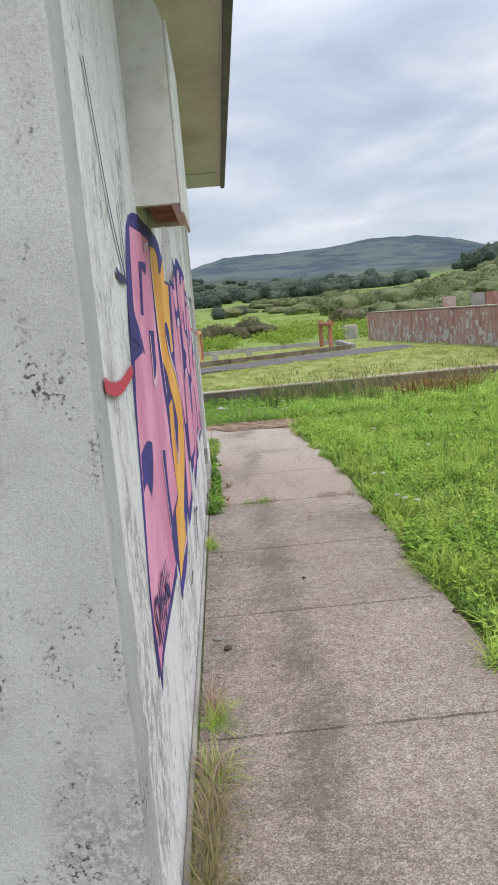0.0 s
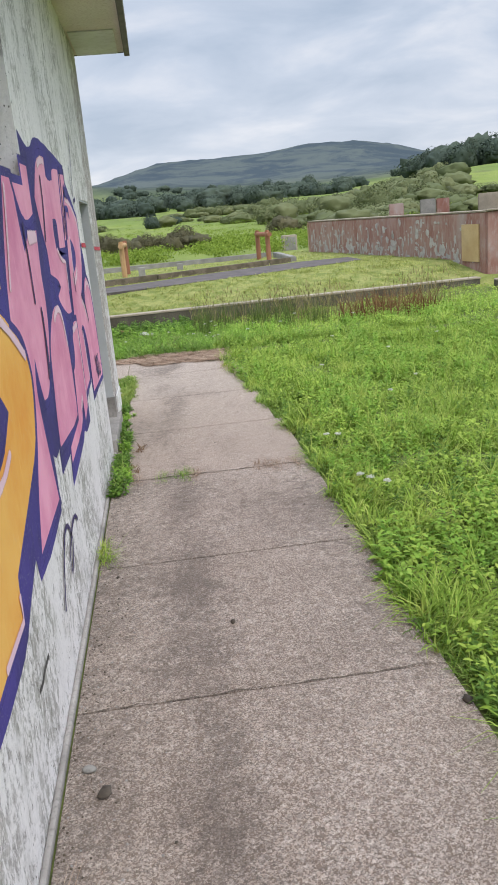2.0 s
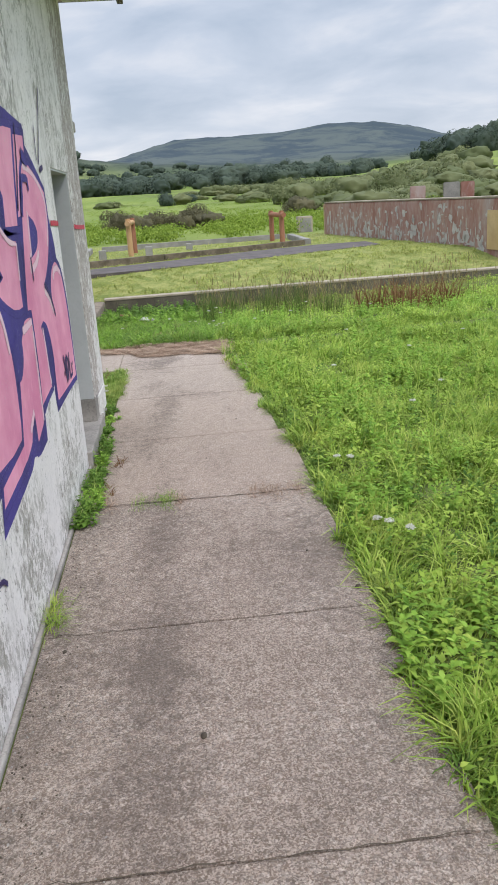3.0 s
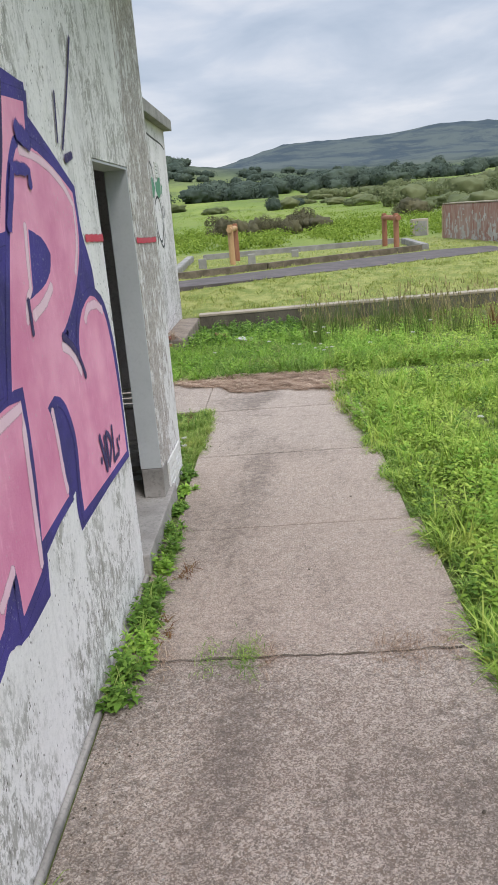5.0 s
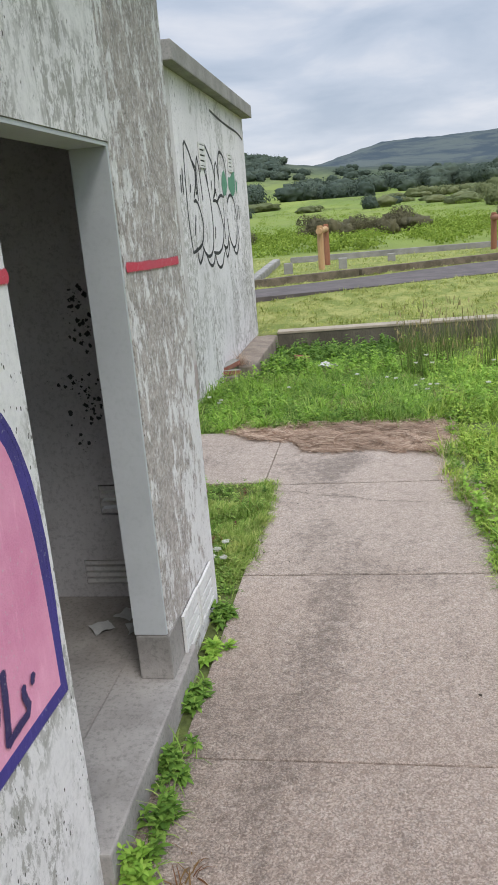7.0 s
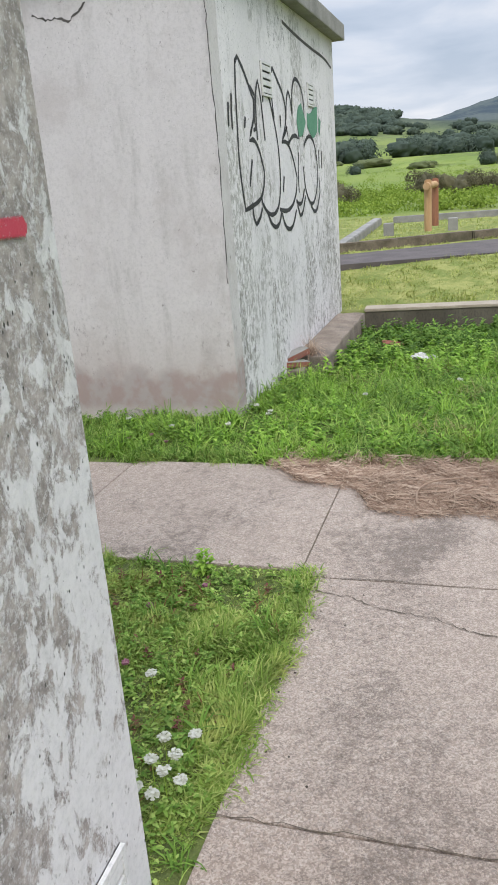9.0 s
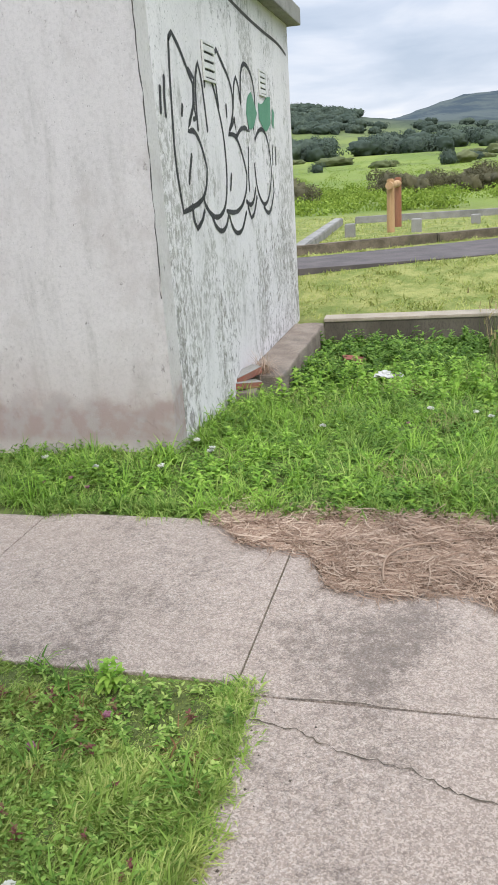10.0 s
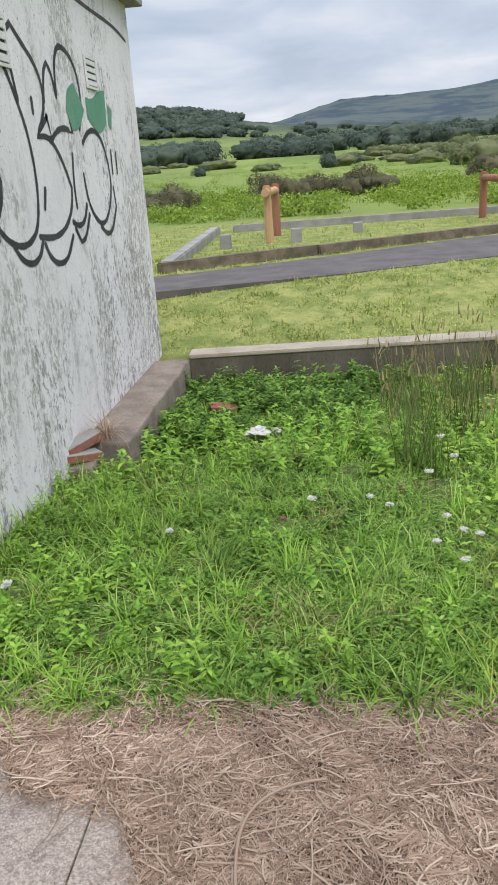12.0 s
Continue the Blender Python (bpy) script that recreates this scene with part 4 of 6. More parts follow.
stroke("highlight", M_HILITE, 0.03, [(4.64, 1.39), (4.736, 1.424), (4.872, 1.428), (4.972, 1.352), (5.013, 1.209)])
stroke("highlight", M_HILITE, 0.03, [(4.875, 2.141), (5.023, 2.181), (5.134, 2.172)])
stroke("highlight", M_HILITE, 0.02, [(5.195, 1.714), (5.326, 1.656), (5.512, 1.635), (5.471, 1.475)])
stroke("highlight", M_HILITE, 0.02, [(3.817, 1.997), (3.733, 1.827), (3.601, 1.615)])
stroke("highlight", M_HILITE, 0.05, [(4.218, 1.792), (4.448, 1.795)])
stroke("highlight", M_HILITE, 0.02, [(2.133, 2.112), (2.358, 2.148), (2.402, 2.057), (2.414, 1.913), (2.432, 1.746), (2.555, 1.46)])
stroke("tag_line", M_INK, 0.018, [(4.123, 1.852), (4.137, 1.69), (4.125, 1.52)])
stroke("tag_line", M_INK, 0.018, [(4.269, 1.485), (4.254, 1.341), (4.183, 1.175)])
stroke("tag_line", M_INK, 0.02, [(4.908, 2.085), (4.884, 1.965), (4.763, 1.771)])
stroke("tag_line", M_INK, 0.016, [(5.899, 2.206), (5.822, 2.007), (5.685, 1.795)])
stroke("tag_line", M_INK, 0.02, [(4.275, 1.465), (4.265, 1.345), (4.228, 1.193)])
stroke("tag_line", M_INK, 0.02, [(5.844, 1.55), (5.845, 1.498), (5.843, 1.441)])
stroke("tag_line", M_INK, 0.022, [(6.168, 1.383), (6.282, 1.332), (6.371, 1.261), (6.415, 1.184)])
stroke("tag_line", M_INK, 0.014, [(4.36, 0.432), (4.301, 0.478), (4.173, 0.486), (4.019, 0.43), (3.948, 0.391), (3.955, 0.325), (4.057, 0.361), (4.109, 0.426), (4.08, 0.489), (4.009, 0.538), (3.912, 0.54), (3.814, 0.481), (3.715, 0.394), (3.637, 0.3)])
stroke("tag_line", M_INK, 0.01, [(6.526, 2.252), (6.48, 2.067)])
stroke("tag_line", M_INK, 0.01, [(6.899, 2.509), (6.724, 2.27), (6.539, 2.047)])
stroke("tag_line", M_INK, 0.025, [(6.56, 2.013), (6.673, 2.035)])
stroke("tag_line", M_INK, 0.01, [(0.893, 2.476), (0.982, 2.32), (1.093, 2.13), (1.299, 1.951)])
stroke("tag_line", M_INK, 0.008, [(1.325, 2.182), (1.341, 2.059), (1.354, 1.945)])
stroke("tag_line", M_INK, 0.02, [(1.097, 1.954), (1.176, 1.94), (1.302, 1.939)])
stroke("tag_line", M_INK, 0.028, [(6.489, 0.91), (6.512, 0.859), (6.537, 0.8), (6.555, 0.744)])
stroke("tag_line", M_INK, 0.018, [(6.567, 0.89), (6.565, 0.838), (6.564, 0.79), (6.555, 0.744)])
stroke("tag_line", M_INK, 0.02, [(6.606, 0.894), (6.6, 0.846), (6.6, 0.786), (6.602, 0.746)])
stroke("tag_line", M_INK, 0.02, [(6.606, 0.894), (6.646, 0.877), (6.675, 0.848), (6.678, 0.821), (6.652, 0.791), (6.62, 0.764), (6.602, 0.746)])
stroke("tag_line", M_INK, 0.02, [(6.725, 0.894), (6.72, 0.845), (6.712, 0.792), (6.7, 0.738)])
stroke("tag_line", M_INK, 0.016, [(6.7, 0.738), (6.749, 0.743), (6.801, 0.742), (6.811, 0.758), (6.796, 0.793), (6.801, 0.811)])
stroke("tag_line", M_INK, 0.018, [(6.478, 0.819), (6.466, 0.802)])
stroke("tag_line", M_INK, 0.014, [(6.853, 0.812), (6.843, 0.796)])
stroke("tag_line", M_INK, 0.02, [(1.207, 0.921), (1.155, 0.936), (1.119, 0.924), (1.117, 0.905), (1.158, 0.843), (1.204, 0.772)])
stroke("tag_line", M_INK, 0.014, [(1.202, 0.854), (1.189, 0.84)])
stroke("tag_line", M_INK, 0.017, [(1.25, 0.774), (1.233, 0.848), (1.246, 0.925)])
stroke("tag_line", M_INK, 0.022, [(1.246, 0.925), (1.262, 0.879), (1.282, 0.828)])
stroke("tag_line", M_INK, 0.018, [(1.282, 0.828), (1.309, 0.889), (1.319, 0.939)])
stroke("tag_line", M_INK, 0.017, [(1.319, 0.939), (1.332, 0.871), (1.349, 0.769)])
stroke("tag_line", M_INK, 0.018, [(1.425, 0.908), (1.418, 0.944), (1.385, 0.932), (1.379, 0.892), (1.381, 0.842)])
stroke("tag_line", M_INK, 0.017, [(1.381, 0.842), (1.468, 0.848), (1.462, 0.811), (1.419, 0.785), (1.389, 0.786), (1.388, 0.809)])
stroke("tag_line", M_INK, 0.016, [(1.493, 0.94), (1.499, 0.877), (1.506, 0.775)])
stroke("tag_line", M_INK, 0.012, [(1.589, 0.931), (1.559, 0.887), (1.538, 0.861)])
stroke("tag_line", M_INK, 0.035, [(1.519, 0.85), (1.587, 0.817), (1.625, 0.778)])
stroke("tag_line", M_INK, 0.012, [(1.62, 0.862), (1.628, 0.82), (1.625, 0.778)])
stroke("tag_line", M_INK, 0.02, [(1.113, 0.83), (1.096, 0.811)])
stroke("tag_line", M_INK, 0.014, [(1.666, 0.861), (1.652, 0.849)])
stroke("letter_gap", M_PURPLE, 0.034, [(5.766, 1.771), (5.831, 1.869), (5.883, 1.95), (5.977, 1.951), (6.05, 1.944), (6.045, 1.9)])
stroke("letter_gap", M_PURPLE, 0.06, [(5.981, 2.068), (6.031, 2.055), (6.095, 2.041)])
stroke("red_stripe", M_REDSPRAY, 0.028, [(0.612, 1.666), (0.737, 1.642), (0.875, 1.636), (1.01, 1.645), (1.202, 1.664)])

stripe = thing("red_stripe", "faded red spray stripe along the wall", "graffiti")
paint = Sprayed(stripe, WX + 0.0035)
rr = random.Random(3)
for y0, y1, z0, z1 in ((6.73, 7.055, 1.71, 1.70), (7.945, 8.66, 1.655, 1.635)):
    paint.stroke("stripe", M_REDSPRAY, 0.024, [(y0 + (y1 - y0) * j / 3, z0 + (z1 - z0) * j / 3 + rr.uniform(-0.002, 0.002)) for j in range(4)])


throwup = thing("graffiti_outline", "black outlined bubble letters with green patches on the annex", "graffiti")
paint = Sprayed(throwup, AX)
fill, stroke = paint.fill, paint.stroke
stroke("outline", M_BLACKSPRAY, 0.030, [(13.366, 2.514), (13.433, 2.558), (13.564, 2.487), (13.7, 2.373), (13.797, 2.293), (13.784, 2.162), (13.69, 2.075), (13.61, 1.99), (13.75, 2.001), (13.887, 1.913), (13.986, 1.754), (13.943, 1.629), (13.816, 1.538), (13.525, 1.498), (13.367, 1.485), (13.325, 1.65), (13.291, 1.825), (13.313, 2.102), (13.333, 2.341), (13.366, 2.514)])
stroke("outline", M_BLACKSPRAY, 0.030, [(13.534, 2.146), (13.502, 2.081)])
stroke("outline", M_BLACKSPRAY, 0.030, [(13.643, 1.842), (13.538, 1.66)])
stroke("outline", M_BLACKSPRAY, 0.030, [(13.721, 2.375), (13.83, 2.328), (13.784, 2.162), (13.81, 2.08), (13.751, 2.067)])
stroke("outline", M_BLACKSPRAY, 0.030, [(13.839, 2.004), (13.839, 2.198), (13.875, 2.365), (13.954, 2.439), (14.011, 2.345), (14.047, 2.143), (14.071, 2.005)])
stroke("outline", M_BLACKSPRAY, 0.030, [(14.077, 2.3), (14.106, 2.489), (14.149, 2.443), (14.275, 2.352), (14.363, 2.234), (14.491, 2.018), (14.526, 1.787), (14.488, 1.591), (14.399, 1.456), (14.211, 1.397), (14.021, 1.422), (13.865, 1.506), (13.848, 1.561)])
stroke("outline", M_BLACKSPRAY, 0.030, [(14.411, 2.182), (14.359, 2.413), (14.376, 2.538), (14.456, 2.582), (14.589, 2.508), (14.769, 2.415), (14.851, 2.306), (14.841, 2.188), (14.76, 2.086), (14.643, 2.003), (14.857, 2.01), (15.053, 1.869), (15.168, 1.697), (15.124, 1.567), (14.943, 1.445), (14.699, 1.404), (14.435, 1.434)])
stroke("outline", M_BLACKSPRAY, 0.030, [(14.848, 2.208), (14.909, 2.389), (14.989, 2.443), (15.064, 2.382), (15.1, 2.252)])
stroke("outline", M_BLACKSPRAY, 0.030, [(15.105, 2.264), (15.135, 2.448), (15.221, 2.557), (15.33, 2.581), (15.492, 2.544), (15.606, 2.449), (15.642, 2.277), (15.516, 2.073)])
stroke("outline", M_BLACKSPRAY, 0.030, [(14.867, 2.13), (14.658, 2.004), (14.901, 1.999), (14.852, 2.129)])
stroke("outline", M_BLACKSPRAY, 0.030, [(14.898, 1.99), (15.034, 2.056), (15.209, 2.075), (15.34, 2.045), (15.301, 2.193)])
stroke("outline", M_BLACKSPRAY, 0.030, [(15.543, 1.985), (15.664, 2.055), (15.838, 2.093), (16.034, 2.043), (16.156, 1.877), (16.181, 1.678), (16.022, 1.484), (15.817, 1.405), (15.629, 1.477), (15.509, 1.599), (15.474, 1.782)])
stroke("outline", M_BLACKSPRAY, 0.030, [(15.278, 1.914), (15.221, 1.696), (15.231, 1.563)])
stroke("outline", M_BLACKSPRAY, 0.030, [(15.094, 1.48), (15.225, 1.438), (15.367, 1.467), (15.463, 1.577)])
stroke("outline", M_BLACKSPRAY, 0.030, [(13.565, 1.523), (13.573, 1.419), (13.642, 1.361), (13.771, 1.404), (13.841, 1.471)])
stroke("outline", M_BLACKSPRAY, 0.030, [(14.021, 1.422), (14.097, 1.341), (14.243, 1.289), (14.394, 1.316), (14.485, 1.41)])
stroke("outline", M_BLACKSPRAY, 0.030, [(14.508, 1.388), (14.57, 1.301), (14.707, 1.239), (14.895, 1.252), (15.065, 1.394)])
stroke("outline", M_BLACKSPRAY, 0.030, [(15.132, 1.434), (15.228, 1.338), (15.347, 1.353), (15.498, 1.507)])
stroke("outline", M_BLACKSPRAY, 0.030, [(15.753, 1.408), (15.903, 1.331), (16.071, 1.355), (16.248, 1.525), (16.228, 1.678)])
stroke("outline", M_BLACKSPRAY, 0.03, [(13.123, 2.221), (13.098, 2.076)])
stroke("outline", M_BLACKSPRAY, 0.03, [(13.211, 2.286), (13.183, 2.153), (13.185, 2.06)])
stroke("outline", M_BLACKSPRAY, 0.03, [(16.274, 1.952), (16.262, 1.778)])
stroke("outline", M_BLACKSPRAY, 0.03, [(16.412, 1.939), (16.406, 1.777)])
stroke("outline", M_BLACKSPRAY, 0.030, [(14.646, 1.706), (14.591, 1.587)])
stroke("outline", M_BLACKSPRAY, 0.030, [(14.628, 2.214), (14.628, 2.13)])
fill("green_patch", M_GREENSPRAY, 0.0, [(15.327, 2.321), (15.488, 2.375), (15.591, 2.296), (15.678, 2.213), (15.516, 2.073), (15.347, 2.067), (15.266, 2.191)])
fill("green_patch", M_GREENSPRAY, 0.0, [(15.749, 2.306), (15.906, 2.294), (16.103, 2.376), (16.284, 2.389), (16.247, 2.147), (16.038, 2.058), (15.882, 2.099), (15.743, 2.171)])
fill("green_patch", M_GREENSPRAY, 0.0, [(16.344, 2.297), (16.447, 2.254), (16.372, 2.103), (16.294, 2.149)])


# ---- fixtures on the walls ----


def louvre(x, y0, y1, z0, z1, slats, label, mat=None, lean=0.0):
    v = thing("louvre_vent", label, "vent")
    mat = mat or M_VENT
    t = 0.018
    # near-black sheet painted as the shade between slats; the wall behind is closed
    part("backing", boxed(x, x + 0.002, y0, y1, z0, z1), M_SLATDARK, v)
    bm = bmesh.new()
    box(bm, x, x + 0.014, y0, y1, z1 - t, z1)
    box(bm, x, x + 0.014, y0, y1, z0, z0 + t)
    box(bm, x, x + 0.014, y0, y0 + t, z0 + t, z1 - t)
    box(bm, x, x + 0.014, y1 - t, y1, z0 + t, z1 - t)
    part("frame", bm, mat, v)
    for k in range(slats):
        z = z0 + t + (k + 0.5) * (z1 - z0 - 2 * t) / slats
        w = 0.30 * (z1 - z0) / slats
        part("slat", boxed(x + 0.003, x + 0.012, y0 + t, y1 - t, z - w, z + w, 0.002), mat, v)
    return v


louvre(AX + 0.001, 14.06, 14.36, 2.34, 2.60, 4, "small white louvred vent high on the annex wall")
louvre(AX + 0.001, 15.82, 16.09, 2.37, 2.59, 4, "small white louvred vent high on the annex wall")
louvre(WX + 0.002, 8.10, 8.365, 0.085, 0.272, 3, "white painted louvre low on the flaking pier")
louvre(WX + 0.002, 8.385, 8.65, 0.075, 0.262, 3, "white painted louvre low on the flaking pier")
fillet = tagged(put("trim", boxed(WX + 0.001, WX + 0.024, 0.6, D0 - 0.02, -0.1, 0.014, 0.01), M_SILL), "rough mortar strip along the wall base", "trim", kind="structure")


def wall_cracks():
    c = thing("wall_cracks", "thin dark cracks in the render", "crack")
    p = Sprayed(c, WX + 0.001)
    dark = plain("crack_shadow", (0.07, 0.065, 0.06), (0.11, 0.10, 0.09), 8)
    rnd = random.Random(4)

    def crack(y, z, dy, dz, n, w):
        pts = [(y, z)]
        for _ in range(n):
            y += dy + rnd.uniform(-0.6, 0.6) * (abs(dy) + abs(dz)) * 0.6
            z += dz + rnd.uniform(-0.6, 0.6) * (abs(dy) + abs(dz)) * 0.4
            pts.append((y, z))
        p.stroke("crack", dark, w, pts)
    crack(2.95, 0.36, 0.035, 0.004, 7, 0.0022)
    p2 = Sprayed(c, AX)
    p2.stroke("crack", dark, 0.012, [(14.9, 3.0), (15.4, 2.96), (16.1, 2.93), (16.8, 2.92), (17.2, 2.86)])


    def front(pts, w):
        line, vs = [], []
        for (xa, za), (xb, zb) in zip(pts, pts[1:]):
            for k in range(5):
                line.append((xa + (xb - xa) * k / 5 + rnd.uniform(-0.005, 0.005), za + (zb - za) * k / 5 + rnd.uniform(-0.008, 0.008)))
        for k, (x, z) in enumerate(line):
            x2, z2 = line[min(k + 1, len(line) - 1)]
            x1, z1 = line[max(k - 1, 0)]
            d = Vector((x2 - x1, z2 - z1)).normalized() * w * rnd.uniform(0.2, 0.75)
            vs += [(x - d.y, AY0 - 0.0015, z + d.x), (x + d.y, AY0 - 0.0015, z - d.x)]
        mesh_from("crack", vs, [(2 * k, 2 * k + 2, 2 * k + 3, 2 * k + 1) for k in range(len(line) - 1)], dark, c)
    front([(-2.155, 2.878), (-2.059, 2.845), (-1.972, 2.845), (-1.885, 2.817), (-1.804, 2.869), (-1.727, 2.927)], 0.012)
    front([(-0.898, 2.82), (-0.894, 2.623), (-0.892, 2.283), (-0.886, 2.0), (-0.888, 1.672), (-0.893, 1.253), (-0.905, 0.935)], 0.006)


wall_cracks()

# ---- joints and cracks of the path ----
M_CRACK = plain("crack_earth", (0.07, 0.055, 0.04), (0.12, 0.095, 0.065), 9, bump=0.4)


def floor_line(name, owner, pts, w, rnd):
    verts, faces = [], []
    line = []
    for a, b in zip(pts, pts[1:]):
        for k in range(9):
            u = k / 9
            line.append((a[0] + (b[0] - a[0]) * u + rnd.uniform(-0.006, 0.006), a[1] + (b[1] - a[1]) * u + rnd.uniform(-0.009, 0.009)))
    line.append(pts[-1])
    for k, (x, y) in enumerate(line):
        ww = w * rnd.uniform(0.3, 1.6)
        verts += [(x, y - ww / 2, 0.0042), (x, y + ww / 2, 0.0042)]
    for k in range(len(line) - 1):
        faces.append((2 * k, 2 * k + 2, 2 * k + 3, 2 * k + 1))
    mesh_from(name, verts, faces, M_CRACK, owner)


cracks = thing("path_cracks", "dark irregular cracks filled with earth across the path", "crack")
rnd = random.Random(9)
floor_line("crack", cracks, [(0.12, 10.33), (0.35, 10.28), (0.49, 10.21), (0.72, 10.16), (0.86, 10.08), (1.1, 10.05), (1.45, 9.98)], 0.0045, rnd)
floor_line("crack", cracks, [(0.2, 6.205), (0.6, 6.21), (1.0, 6.20), (1.55, 6.207)], 0.010, rnd)
for y, w in ((0.52, 0.003), (1.93, 0.004), (3.34, 0.004), (4.68, 0.0025), (9.03, 0.003), (10.435, 0.003)):
    floor_line("crack", cracks, [(0.15, y), (0.55, y + 0.002), (1.0, y - 0.002), (1.56 if y < 9 else 1.45, y)], w, rnd)


def lump(size, rnd, mat, at, name, label, flatten=0.5):
    bm = bmesh.new()
    bmesh.ops.create_icosphere(bm, subdivisions=2, radius=1.0)
    off = rnd.uniform(0, 90)
    for v in bm.verts:
        s = 1 + 0.35 * noise.noise(v.co * 1.3 + Vector((off, 0, 0)))
        v.co = Vector((v.co.x * size * s, v.co.y * size * 0.7 * s, v.co.z * size * flatten * s))
    ob = put(name, bm, mat, smooth=True)
    ob.matrix_world = pose(*at, 0, 0, rnd.uniform(0, 180))
    return tagged(ob, label, "stone" if "stone" in name else "litter", "loose bits on the path")


M_PEBBLE = plain("dark_pebble", (0.055, 0.045, 0.035), (0.10, 0.08, 0.06), 20)
for x, y, s in ((0.80, 3.90, 0.016), (1.60, 3.07, 0.026), (0.24, 4.55, 0.012), (1.40, 5.3, 0.008), (0.95, 7.0, 0.007), (1.25, 8.0, 0.008), (0.5, 2.6, 0.007), (1.57, 4.85, 0.018)):
    lump(s, rnd, M_PEBBLE, (x, y, s * 0.3), "pebble", "small dark clod lying on the concrete path")
lump(0.034, rnd, M_PEBBLE, (0.27, 2.86, 0.008), "pebble", "flat dark stone on the path by the wall", 0.3)
lump(0.026, rnd, M_CONC, (0.21, 2.99, 0.010), "stone_chip", "pale stone chip on the path by the wall")



def grit(count, x0, x1, y0, y1, mat, label):
    """Grains of gravel as small squat wedges."""
    r = np.random.default_rng(8)
    x, y = x0 + (x1 - x0) * r.uniform(0, 1, count) ** 1.8, r.uniform(y0, y1, count)
    q, a = r.uniform(0.0015, 0.006, count), r.uniform(0, 6.28, count)
    quads = []
    for j in range(4):
        b0, b1 = a + j * math.pi / 2, a + (j + 1) * math.pi / 2
        quads.append(np.stack([np.stack([x + q * np.cos(b0), y + q * np.sin(b0), 0 * q + 0.001], 1), np.stack([x + q * np.cos(b1), y + q * np.sin(b1), 0 * q + 0.001], 1),
                               np.stack([x + 0.5 * q * np.cos(b1), y + 0.5 * q * np.sin(b1), q * 0.9], 1), np.stack([x + 0.5 * q * np.cos(b0), y + 0.5 * q * np.sin(b0), q * 0.9], 1)], 1))
    quads.append(np.stack([np.stack([x + 0.5 * q * np.cos(a + j * math.pi / 2), y + 0.5 * q * np.sin(a + j * math.pi / 2), q * 0.9], 1) for j in range(4)], 1))
    tagged(mesh_quads("gravel", np.concatenate(quads), mat), label, "gravel", kind="stuff")


grit(420, 0.145, 0.34, 0.6, 6.2, M_CRACK, "dark grit washed against the foot of the wall")
grit(260, 0.145, 0.5, 0.6, 6.2, M_SILL, "pale grit washed against the foot of the wall")
grit(60, 0.14, 0.42, 9.1, 10.4, M_PEBBLE, "dark crumbs scattered on the path beside the verge")

# ---- litter by the ledge ----
M_PLASTIC = plain("white_plastic_bag", (0.52, 0.51, 0.49), (0.62, 0.61, 0.58), 12, rough=0.6, stain=0.25)


def crumpled_bag(x, y, s):
    bm = bmesh.new()
    bmesh.ops.create_icosphere(bm, subdivisions=3, radius=1.0)
    for v in bm.verts:
        k = 0.55 + 0.5 * noise.noise(v.co * 1.7 + Vector((x * 9, y, 0))) + 0.28 * noise.noise(v.co * 5 + Vector((0, x * 7, y)))
        v.co = Vector((v.co.x * s * 1.5 * k, v.co.y * s * 0.8 * k, v.co.z * s * 0.45 * k))
    ob = put("litter", bm, M_PLASTIC)
    ob.matrix_world = pose(x, y, ground_z(x, y) + 0.05 + s * 0.6, 0, 8, rnd.uniform(0, 180))
    tagged(ob, "crumpled white plastic lying in the weeds", "litter", "litter by the ledge")


for x, y, s in ((0.26, 15.15, 0.11), (-0.28, 15.50, 0.06), (0.36, 15.25, 0.07)):
    crumpled_bag(x, y, s)
bricks = thing("broken_bricks", "broken red bricks wedged at the foot of the wall", "brick")
M_CLAY = plain("bright_broken_clay", (0.24, 0.08, 0.055), (0.32, 0.135, 0.095), 9, stain=0.5)
for k, (y, z, a) in enumerate(((14.40, 0.035, 6), (14.48, 0.105, -9))):
    bm = boxed(-0.14, 0.14, -0.055, 0.055, -0.028, 0.028, 0.006, jitter=0.006)
    for f in bm.faces:
        f.material_index = 1 if f.calc_center_median().z > 0.02 else 0
    b = part("brick", bm, (M_CLAY, M_CONC), bricks, "broken red brick with grey mortar on top")
    b.matrix_world = pose(AX + 0.04, y + 0.03, z, 4, a, 40 + 15 * k)
spare = tagged(put("brick", boxed(-0.11, 0.11, -0.05, 0.05, -0.03, 0.03, 0.006, jitter=0.006), M_CLAY), "broken red brick lying among the nettles", "brick")
spare.matrix_world = pose(-0.10, 15.9, ground_z(-0.10, 15.9) + 0.09, 12, 8, 20)

# ---- far wall details ----


def on_bearing(az, d):
    return 0.645 + d * math.sin(radians(az)), 0.62 + d * math.cos(radians(az))


def block_between(az0, az1, d, depth, z0, z1, mat, name, label, group=""):
    x0, y0 = on_bearing(az0, d)
    x1, y1 = on_bearing(az1, d)
    ob = put(name, along(bmesh.new(), x0, y0, x1, y1, depth, z0, z1, 0.02), mat)
    return tagged(ob, label, "block", group)


